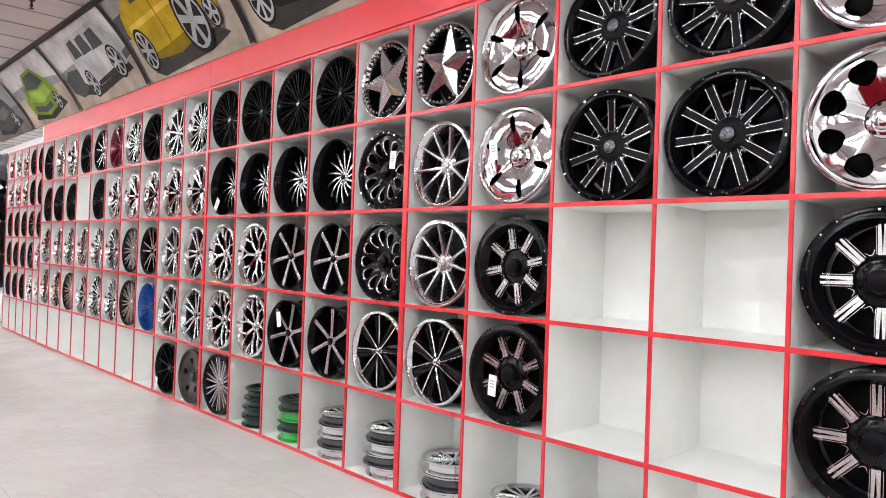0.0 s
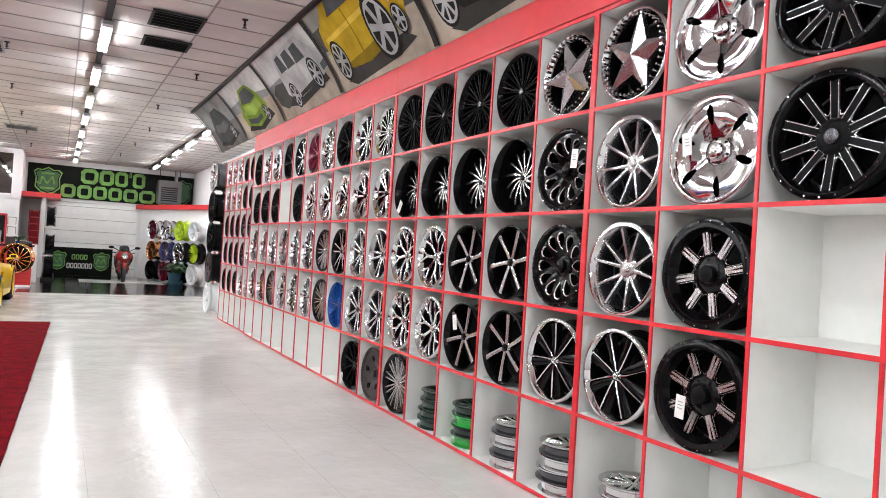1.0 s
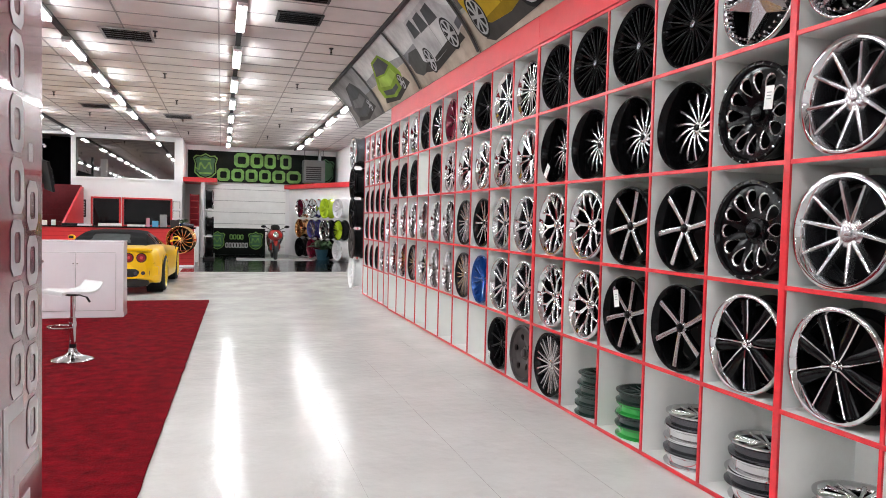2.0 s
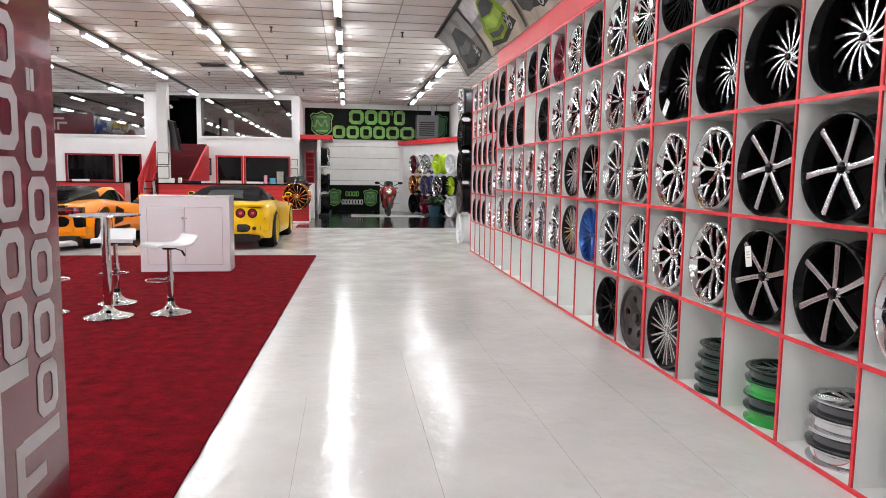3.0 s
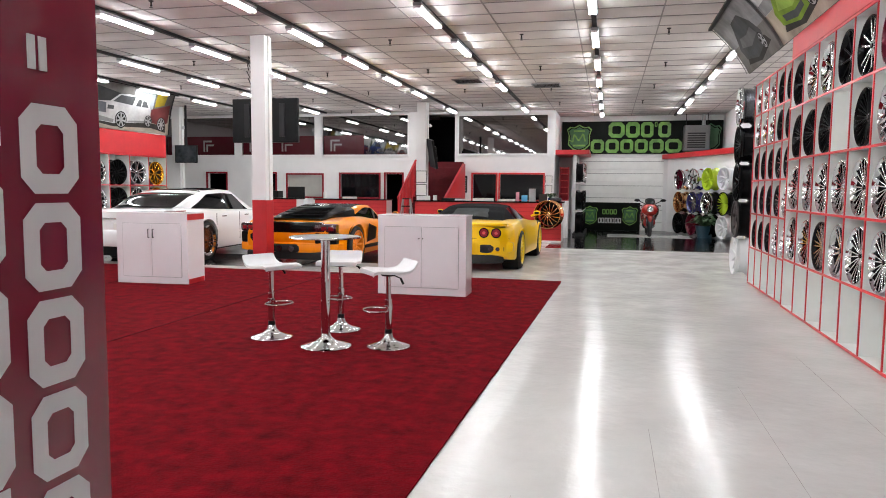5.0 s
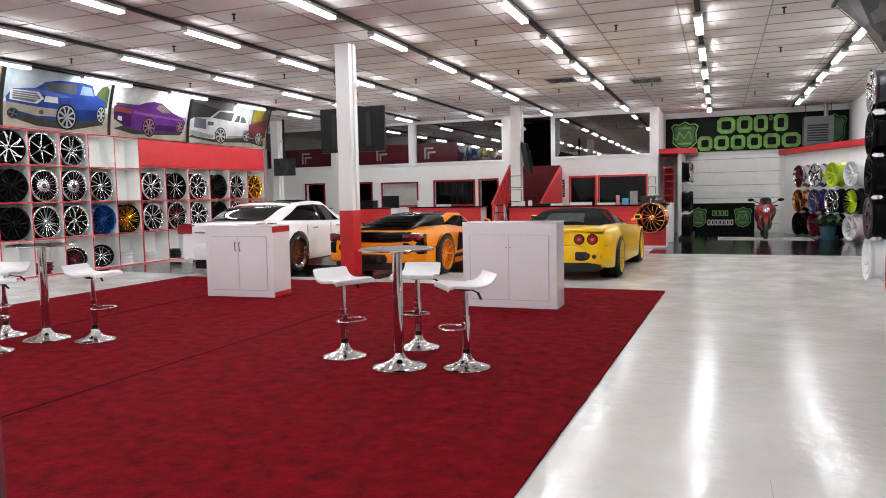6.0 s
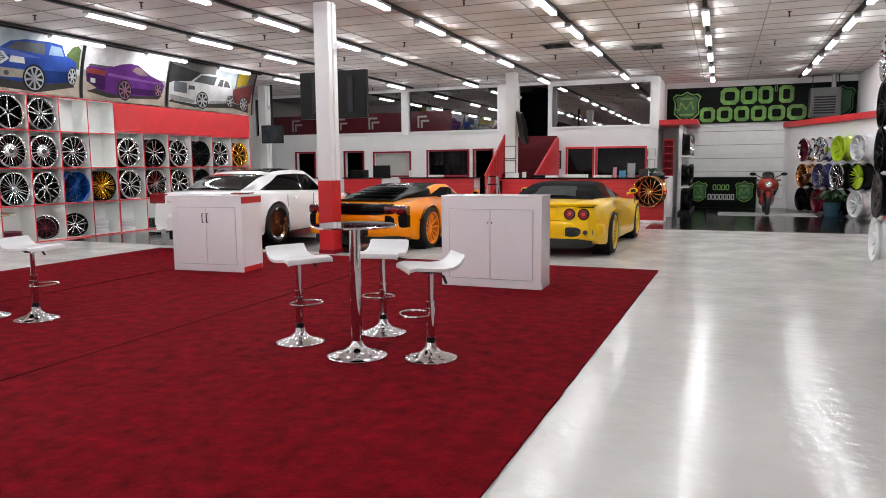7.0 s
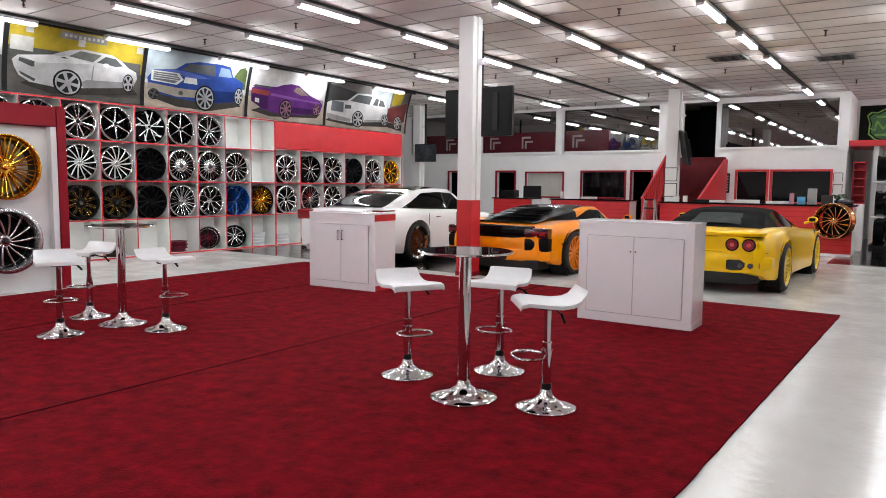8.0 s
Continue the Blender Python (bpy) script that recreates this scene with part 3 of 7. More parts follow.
LABELS = {"loop_white": "black wheel with looping white metal spokes", "turbine": "white metal turbine-spoke wheel with chrome lip", "wire_disc": "chrome wheel with many short spokes round a disc", "black_swirl": "all black turbine-spoke wheel on the shelf", "copper_wave": "polished copper deep-dish wheel with swirled spokes", "gold_busy": "gold wheel with close crossing spokes", "pale_turbine": "pale silver turbine-spoke wheel with wide lip", "stack_chrome": "chrome wavy-spoke wheel", "stack_dark": "chrome wheel with dark grey barrel", "gold_line": "satin black wheel with thin gold spoke lines", "milled": "gloss black off-road wheel with milled silver spoke edges", "eight_blade": "gloss black wheel with eight machined silver blades and lip rivets",
          "ten_silver": "brushed silver ten-spoke wheel with polished lip", "thin_line": "gloss black wheel with thin chrome lines and chrome lip",
          "black_mesh": "satin black mesh-spoke wheel", "swirl": "deep gloss black wheel with swirled silver spokes", "six_blade": "black wheel with six broad silver blades",
          "chrome_mesh": "chrome mesh-spoke wheel", "chrome_multi": "chrome multi-spoke wheel with black pockets", "silver_five": "silver five twin-spoke wheel",
          "black_silver": "black wheel with five silver twin spokes", "grey_multi": "black and grey multi-spoke wheel", "black_ten": "gloss black ten-spoke wheel",
          "silver_ten": "silver ten-spoke wheel", "wave_chrome": "chrome wheel with seven wavy spokes", "five_chrome": "chrome and black five-spoke wheel",
          "wine_ten": "dark wine-red ten-spoke wheel", "blue_multi": "bright blue multi-spoke wheel", "gold_mesh": "gold mesh-spoke wheel", "gold_black": "black wheel with gold mesh spokes",
          "copper_multi": "polished copper-gold multi-spoke wheel", "chrome_swirl": "deep chrome wheel with swirled spokes", "lime_ten": "lime green ten-spoke wheel",
          "white_ten": "white powder-coated ten-spoke wheel", "purple_ten": "indigo wheel with silver spokes", "yellow_black": "black wheel with yellow spokes",
          "wine_chrome": "wine-red wheel with chrome lip", "bronze_five": "black wheel with bronze five twin spokes", "white_line": "gloss black wheel with bright silver lines",
          "star": "chrome wheel with a five-pointed star face", "petals": "black wheel with fourteen milled oval petals", "oval_holes": "chrome wheel with large oval holes",
          "slot": "chrome wheel with black slots and red reflections", "steel": "dark brown steel wheel with round holes"}


for k in list(LABELS):
    if len(LABELS[k].replace("-", " ").split()) < 6 and len(LABELS[k].split()) < 5:
        LABELS[k] += " on display"


def wheel(kind, group="wheels in the shelf", R=0.265, depth=0.2):
    """A wheel standing at the origin with its face to -x; built once for each kind."""
    if kind in BUILT:
        return BUILT[kind]
    ob = thing("wheel", pose(0, 0, -50), LABELS[kind], "wheel rim", group)
    base = Matrix.Translation((0, 0, R))
    s = SPOKED.get(kind)
    if s:
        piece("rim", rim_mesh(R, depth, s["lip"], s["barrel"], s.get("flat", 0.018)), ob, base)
        bm = bmesh.new()
        for i, b in enumerate(s["bars"]):
            count = len(bm.faces)
            own = dict(r0=s["r0"], r1=s.get("r1", R - s.get("flat", 0.018) - 0.012), x0=s["dish"], x1=s.get("rim_x", 0.016), ridge=s.get("ridge", 0.0))
            own.update(b)
            bar(bm, **own)
            if i and "alt" in s:
                bm.faces.ensure_lookup_table()
                for f in bm.faces[count:]:
                    f.material_index = 1
            if i and "line" in s:
                bm.faces.ensure_lookup_table()
                for f in bm.faces[count:]:
                    f.material_index = s["line"]
        if "arc" in s:
            pocket_arc(bm, s["n"], s["arc"][0], s["arc"][1], s["arc"][2])
        spoke = finish("spoke", bm, s["mats"], True)
        for k in range(s["n"]):
            piece("spoke", spoke, ob, base @ pose(0, 0, 0, 360 * k / s["n"]))
        piece("hub", hub_mesh(s["hub_r"], s["dish"], s.get("hub_mat", s["mats"][0]), s["barrel"]), ob, base)
        piece("centre_cap", cap_mesh(s["cap"], s["dish"], s.get("cap_h", 0.012), s["cap_mat"]), ob, base)
        piece("lug_ring", dots_mesh("lug_ring", 5 if s["n"] % 5 == 0 else 6, s["hub_r"] * 0.74, s["dish"], 0.007, SATIN_BLACK, 0.001), ob, base)["kind"] = "stuff"
        if s.get("rivets"):
            piece("rivet_ring", dots_mesh("rivet_ring", s["rivets"], R - 0.013, 0.0, 0.0042, CHROME), ob, base)["kind"] = "stuff"
    elif kind == "star":
        piece("rim", rim_mesh(R, depth, CHROME, GLOSS_BLACK, 0.014), ob, base)
        for k in range(5):
            bm = bmesh.new()
            tip, a = R - 0.014, math.pi / 5
            c = bm.verts.new((-0.012, 0, 0))
            t = bm.verts.new((0.012, 0, tip))
            p, q = (bm.verts.new((0.028, sgn * 0.105 * math.sin(a), 0.105 * math.cos(a))) for sgn in (-1, 1))
            tb = bm.verts.new((0.05, 0, tip))
            pb, qb = (bm.verts.new((0.07, sgn * 0.1 * math.sin(a), 0.1 * math.cos(a))) for sgn in (-1, 1))
            for f in ((c, p, t), (c, t, q), (p, pb, tb, t), (q, t, tb, qb)):
                bm.faces.new(f)
            piece("star_point", finish("star_point", bm, [SILVER]), ob, base @ pose(0, 0, 0, 72 * k))
        piece("tooth_ring", dots_mesh("tooth_ring", 40, R - 0.04, 0.02, 0.008, CHROME, 0.03), ob, base)["kind"] = "stuff"
    elif kind in ("petals", "oval_holes", "slot", "steel"):
        face, inner, lip, barrel = {"petals": (GLOSS_BLACK, MACHINED, GLOSS_BLACK, GLOSS_BLACK), "oval_holes": (CHROME, GLOSS_BLACK, CHROME, SATIN_BLACK),
                                    "slot": (CHROME, GLOSS_BLACK, CHROME, CHROME), "steel": (BROWN_BLACK, BROWN_BLACK, BROWN_BLACK, SATIN_BLACK)}[kind]
        n, rc, ra, rt, pt = {"petals": (12, 0.160, 0.058, 0.031, 0.32), "oval_holes": (8, 0.178, 0.046, 0.047, 0.12), "slot": (6, 0.178, 0.052, 0.019, -0.1), "steel": (5, 0.15, 0.032, 0.034, 0)}[kind]
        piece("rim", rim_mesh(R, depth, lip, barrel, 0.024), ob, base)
        piece("face_disc", holed_disc(n, rc, ra, rt, 0.07, R - 0.026, 0.05, 0.02, face, inner, 0.006 if kind == "petals" else 0.022, pt, 0.86 if kind == "petals" else 0.95), ob, base)
        if kind == "petals":
            piece("rivet_ring", dots_mesh("rivet_ring", 26, R - 0.011, 0.0, 0.0055, CHROME), ob, base)["kind"] = "stuff"
        piece("hub", hub_mesh(0.075, 0.045, face, face), ob, base)
        piece("centre_cap", cap_mesh(0.042, 0.045, 0.03, GLOSS_BLACK if kind == "petals" else face), ob, base)
        piece("lug_ring", dots_mesh("lug_ring", 6, 0.058, 0.046, 0.009, SATIN_BLACK, 0.001), ob, base)["kind"] = "stuff"
    BUILT[kind] = ob
    return ob


FRESH = set()


def put_wheel(kind, m, group="wheels in the shelf", scale=1.0):
    src = wheel(kind)
    m = m @ Matrix.Scale(scale, 4)
    if kind not in FRESH:
        FRESH.add(kind)
        src.matrix_basis = m
        src["group"] = group
        return src
    loc, rot, sc = m.decompose()
    ob = copy_thing(src, Matrix.Identity(4))
    ob.matrix_basis = m
    ob["group"] = group
    return ob


# ---- the long wheel shelf ----
FRONT, DEPTH = 3.43, 0.5
COLS = [0.78, 1.36, 1.94, 2.53, 3.12, 3.70, 4.28, 4.84, 5.40, 5.96, 6.52, 7.08, 7.64] + [7.64 + 0.543 * k for k in range(1, 11)]
END1 = COLS[-1]


def shelf_unit(name, cols, rows, front, depth, label, facing=1, thick=()):
    """A pigeonhole shelf along y: boards, uprights, back and red edging, each of its own."""
    ob = thing(name, pose(front, 0, 0), label, "wheel shelf")
    x0, x1 = 0.012 * facing, depth * facing
    lo, hi = min(x0, x1), max(x0, x1)
    y0, y1, top = cols[0], cols[-1], rows[-1]
    part("back_panel", block((min(x1, x1 + 0.02 * facing), y0, 0), (max(x1, x1 + 0.02 * facing), y1, top)), WHITE_BOARD, ob)
    for z in rows:
        part("shelf_board", block((lo, y0, z - 0.009), (hi, y1, z + 0.009)), WHITE_BOARD, ob)
        part("board_edging", block((min(0, x0), y0, z - 0.0112), (max(0, x0), y1, z + 0.0112), 0.002), RED_TRIM, ob, "red painted edge strip")
    for y in cols:
        for a, b in zip(rows[:-1], rows[1:]):
            part("upright", block((lo, y - 0.008, a + 0.009), (hi, y + 0.008, b - 0.009)), WHITE_BOARD, ob)
        part("upright_edging", block((min(0.001 * facing, x0), y - 0.0085, rows[0] + 0.0125), (max(0.001 * facing, x0), y + 0.0085, top - 0.0125)), RED_TRIM, ob, "red painted edge strip")
    for y in thick:
        part("section_joint", block((min(-0.003 * facing, x0), y - 0.02, rows[0] + 0.0125), (max(-0.003 * facing, x0), y + 0.02, top - 0.0125), 0.002), RED_TRIM, ob, "broad red joint between two shelf sections")
    return ob


ROWS_R = [0.015, 0.59, 1.185, 1.785, 2.385, 2.965]
shelf_unit("wheel_shelf", COLS, ROWS_R, FRONT, DEPTH, "white pigeonhole wall shelf with red painted edges, full of wheels", thick=(4.84, 7.64))
COLS2 = [END1 + 0.03 + 0.445 * k for k in range(6)]
ROWS_2 = [0.015, 0.56, 1.07, 1.56, 2.05, 2.52, 2.98]
shelf_unit("wheel_shelf", COLS2, ROWS_2, FRONT + 0.03, DEPTH, "narrower white pigeonhole shelf with red edges beyond the long one")

RACK = [
    # bottom row upwards; one word a column from the near end
    "- - - - - - - - - - - white_line steel black_ten - - - - - - - -",
    "black_silver milled eight_blade - - eight_blade thin_line thin_line six_blade six_blade chrome_mesh chrome_mesh silver_five silver_five blue_multi white_line grey_multi grey_multi silver_five white_line chrome_multi chrome_multi",
    "chrome_mesh milled eight_blade - - eight_blade ten_silver petals six_blade six_blade chrome_mesh chrome_mesh silver_five silver_five black_silver white_line grey_multi grey_multi chrome_multi grey_multi chrome_multi chrome_multi",
    "six_blade oval_holes oval_holes milled milled slot ten_silver petals swirl swirl swirl swirl wave_chrome wave_chrome wave_chrome wave_chrome five_chrome black_mesh - black_mesh black_mesh black_mesh",
    "milled oval_holes oval_holes milled milled slot star star black_mesh black_mesh black_mesh black_mesh chrome_multi silver_ten black_ten chrome_multi wine_ten black_silver black_ten five_chrome grey_multi black_ten",
]
BIG = {"milled", "oval_holes", "slot", "star", "eight_blade", "thin_line"}
for r, line in enumerate(RACK):
    for c, kind in enumerate(line.split()):
        if kind == "-":
            continue
        y = (COLS[c] + COLS[c + 1]) / 2
        room = min(COLS[c + 1] - COLS[c], ROWS_R[r + 1] - ROWS_R[r]) - 0.022
        sc = room / 0.53 * random.uniform(0.965, 0.985)
        lean = random.uniform(1.0, 2.6)
        m = pose(FRONT + 0.022, y + random.uniform(-0.003, 0.003), ROWS_R[r] + 0.0095, 0, lean, random.uniform(-2, 2)) @ Matrix.Translation((0, 0, 0.265 * sc)) @ pose(0, 0, 0, random.uniform(-30, 30)) @ Matrix.Translation((0, 0, -0.265 * sc))
        put_wheel(kind, m, scale=sc)
RACK2 = ["- - - - -", "chrome_mesh chrome_mesh black_ten black_ten black_ten", "grey_multi black_silver black_ten black_ten black_ten", "black_silver black_silver black_ten black_mesh black_ten",
         "black_mesh black_ten chrome_mesh chrome_mesh grey_multi", "black_mesh black_ten chrome_mesh chrome_mesh grey_multi"]
for r, line in enumerate(RACK2):
    for c, kind in enumerate(line.split()):
        if kind == "-":
            continue
        m = pose(FRONT + 0.055, (COLS2[c] + COLS2[c + 1]) / 2, ROWS_2[r] + 0.0095, 0, 1.5, 0)
        put_wheel(kind, m, "small wheels in the second shelf", 0.41 / 0.53)

# wheels lying in the lowest cells
def stacked(kind, x, y, z, count, scale, group, second=""):
    kinds = (kind, second or kind)
    for k in range(count):
        kind = kinds[k % 2]
        m = pose(x + random.uniform(-0.012, 0.012), y + random.uniform(-0.015, 0.015), z + 0.2 * scale * 0.5 * (k + 1) + 0.004 * k, 0, 90, random.uniform(0, 360)) @ Matrix.Translation((0, 0, -0.265 * scale))
        ob = put_wheel(kind, m @ Matrix.Diagonal((0.5, 1, 1, 1)), group, scale)
        ob["label"] = LABELS[kind] + ", lying flat in a stack"


recolour("wave_chrome", "green_wave", GREEN_ANOD, GREEN_ANOD, GREEN_ANOD)
recolour("wave_chrome", "darkgreen_wave", DARKGREEN, DARKGREEN, DARKGREEN)
LABELS.update(green_wave="bright green wavy-spoke wheel", darkgreen_wave="dark green wavy-spoke wheel")
for kind, c, count in (("darkgreen_wave", 10, 4), ("green_wave", 9, 4), ("stack_chrome", 8, 4), ("stack_chrome", 7, 4), ("stack_chrome", 6, 3), ("stack_chrome", 5, 2), ("black_ten", 4, 1)):
    stacked(kind, FRONT + 0.222, (COLS[c] + COLS[c + 1]) / 2, ROWS_R[0] + 0.012, count, 0.395 / 0.53, "wheels stacked in the lowest cells", {"stack_chrome": "stack_dark", "green_wave": "darkgreen_wave"}.get(kind, ""))

# ---- red band and posters over the shelf ----
solid("red_band", block((FRONT - 0.006, COLS[0], 2.98), (FRONT + 0.12, 7.63, 3.24), 0.004), RED_PAINT, "red painted band over the shelf", "trim")
solid("red_band_far", block((FRONT - 0.002, 7.64, 2.98), (FRONT + 0.12, END1, 3.22), 0.004), RED_PAINT, "red painted band over the shelf", "trim")


def disc_pts(cu, cv, ru, rv, n=20):
    return [(cu + ru * math.cos(2 * math.pi * k / n), cv + rv * math.sin(2 * math.pi * k / n)) for k in range(n)]


PRINT = {}


def ink(name, color):
    if name not in PRINT:
        PRINT[name] = material("print_" + name, [c * 0.6 for c in color], 0.7, vary=0.34, scale=2.2, spec=0.06)
    return PRINT[name]


def poster(label, bottom, top, ya, yb, sky, ground, horizon, draw, *body):
    """A leaning, slightly bowed printed panel with a car on it. bottom and top: (x, z) of the panel's lower and upper edge."""
    ob = thing("car_poster", pose(0, 0, 0), label, "poster", "car posters under the ceiling")
    (xb, zb), (xt, zt) = bottom, top
    side = 1 if xb > 0 else -1
    cut = 10
    level = [0.003]

    def to_world(u, v, lift):
        if side > 0:
            u = 1 - u
        x = xb + (xt - xb) * v + side * 0.05 * 4 * v * (1 - v)
        return (x - side * (lift + 0.002), ya + (yb - ya) * u, zb + (zt - zb) * v)
    bm = bmesh.new()
    back = [[bm.verts.new(to_world(u / 2, v / cut, -0.012)) for u in range(3)] for v in range(cut + 1)]
    front = [[bm.verts.new(to_world(u / 2, v / cut, 0)) for u in range(3)] for v in range(cut + 1)]
    for v in range(cut):
        for u in range(2):
            bm.faces.new((front[v][u], front[v][u + 1], front[v + 1][u + 1], front[v + 1][u])).material_index = 1 if v < horizon else 0
            bm.faces.new((back[v][u], back[v + 1][u], back[v + 1][u + 1], back[v][u + 1])).material_index = 2
    part("panel", bm, [ink(*sky), ink(*ground), BLACK_PLASTIC], ob, smooth=True)
    for u in (0.006, 0.994):
        bm = bmesh.new()
        cols = [[bm.verts.new(to_world(u + du, v / cut, 0.03)) for v in range(cut + 1)] for du in (-0.009, 0.009)]
        for v in range(cut):
            bm.faces.new((cols[0][v], cols[1][v], cols[1][v + 1], cols[0][v + 1]))
        part("joint_strip", bm, BLACK_PLASTIC, ob)

    def shape(name, tint, *pts):
        """One printed patch, cut so that it follows the panel's bend."""
        bm = bmesh.new()
        bm.faces.new([bm.verts.new((min(0.99, max(0.01, u)), min(0.995, max(0.005, v)), 0)) for u, v in pts])
        for k in range(1, cut):
            bmesh.ops.bisect_plane(bm, geom=bm.verts[:] + bm.edges[:] + bm.faces[:], plane_co=(0, k / cut, 0), plane_no=(0, 1, 0))
        level[0] += 0.0009
        for v in bm.verts:
            v.co = to_world(v.co.x, v.co.y, level[0])
        part(name, bm, ink(*tint), ob)

    def tyre(cu, cv, ru, rv, n=6, rim=RIM_PRINT):
        shape("tyre", TYRE_PRINT, *disc_pts(cu, cv, ru, rv))
        shape("rim", rim, *disc_pts(cu, cv, ru * 0.86, rv * 0.86))
        for k in range(n):
            a, h = 2 * math.pi * (k + 0.3) / n, 2.1 / n
            shape("rim_gap", TYRE_PRINT, *[(cu + ru * q * math.cos(a + d * h), cv + rv * q * math.sin(a + d * h)) for q, d in ((0.22, 0), (0.74, -1), (0.78, 0), (0.74, 1))])
    draw(shape, tyre, *body)
    return ob


RIM_PRINT, TYRE_PRINT, GLASS_PRINT = ("rim", (0.5, 0.5, 0.51)), ("tyre", (0.02, 0.02, 0.02)), ("glass", (0.10, 0.105, 0.11))
SHADOW_PRINT, DIRT_PRINT, LAMP_PRINT = ("shadow", (0.06, 0.055, 0.05)), ("far_shade", (0.10, 0.10, 0.095)), ("lamp", (0.7, 0.7, 0.66))


def tones(body):
    name, c = body
    return body, (name + "_shade", [q * 0.5 for q in c]), (name + "_light", [min(0.85, q * 1.35 + 0.05) for q in c])


def draw_muscle_front(shape, tyre, body, shop=True):
    """A long coupe seen from its front corner, nose to the left."""
    base, shade, light = tones(body)
    if shop:
        shape("shop_wall", DIRT_PRINT, (0.02, 0.5), (0.02, 0.66), (0.98, 0.66), (0.98, 0.5))
        shape("shop_front", ("pale_board", (0.5, 0.49, 0.46)), (0.03, 0.60), (0.03, 0.80), (0.18, 0.80), (0.18, 0.60))
        shape("shop_board", ("grey_board", (0.22, 0.22, 0.24)), (0.35, 0.86), (0.35, 0.96), (0.69, 0.96), (0.69, 0.86))
        for k in range(9):
            shape("text_bar", ("pale_board", (0.5, 0.49, 0.46)), (0.38 + 0.033 * k, 0.89), (0.38 + 0.033 * k, 0.93), (0.40 + 0.033 * k, 0.93), (0.40 + 0.033 * k, 0.89))
        for u, v in ((0.12, 0.86), (0.48, 0.78), (0.93, 0.82)):
            shape("notice", ("pale_board", (0.5, 0.49, 0.46)), (u, v), (u, v + 0.1), (u + 0.05, v + 0.1), (u + 0.05, v))
    shape("shadow", SHADOW_PRINT, (0.10, 0.14), (0.30, 0.03), (0.62, 0.08), (0.97, 0.16), (0.92, 0.26), (0.2, 0.26))
    shape("body", base, (0.06, 0.36), (0.045, 0.46), (0.08, 0.53), (0.30, 0.60), (0.42, 0.70), (0.52, 0.745), (0.74, 0.73), (0.82, 0.66), (0.88, 0.57), (0.945, 0.52), (0.955, 0.42), (0.93, 0.30), (0.82, 0.24), (0.54, 0.17), (0.36, 0.13), (0.16, 0.17), (0.09, 0.25))
    shape("bonnet", light, (0.09, 0.53), (0.30, 0.595), (0.44, 0.61), (0.60, 0.55), (0.34, 0.49), (0.22, 0.45))
    shape("scoop", GLASS_PRINT, (0.36, 0.585), (0.39, 0.595), (0.42, 0.58), (0.39, 0.57))
    shape("windscreen", ("screen", (0.17, 0.18, 0.17)), (0.42, 0.615), (0.50, 0.715), (0.66, 0.70), (0.60, 0.58))
    shape("window", GLASS_PRINT, (0.63, 0.585), (0.69, 0.69), (0.77, 0.68), (0.83, 0.585), (0.78, 0.56))
    shape("flank", shade, (0.56, 0.30), (0.93, 0.35), (0.92, 0.30), (0.82, 0.24), (0.54, 0.17), (0.50, 0.24))
    shape("grille", GLASS_PRINT, (0.085, 0.45), (0.09, 0.50), (0.19, 0.47), (0.21, 0.40), (0.17, 0.39))
    shape("lamp", LAMP_PRINT, (0.19, 0.40), (0.19, 0.47), (0.24, 0.45), (0.24, 0.37))
    shape("intake", GLASS_PRINT, (0.10, 0.27), (0.09, 0.31), (0.20, 0.22), (0.19, 0.18))
    shape("mirror", light, *disc_pts(0.70, 0.56, 0.025, 0.03, 10))
    shape("door_line", shade, (0.60, 0.53), (0.61, 0.53), (0.60, 0.24), (0.59, 0.24))
    tyre(0.42, 0.22, 0.105, 0.20)
    tyre(0.88, 0.33, 0.045, 0.145, 5)


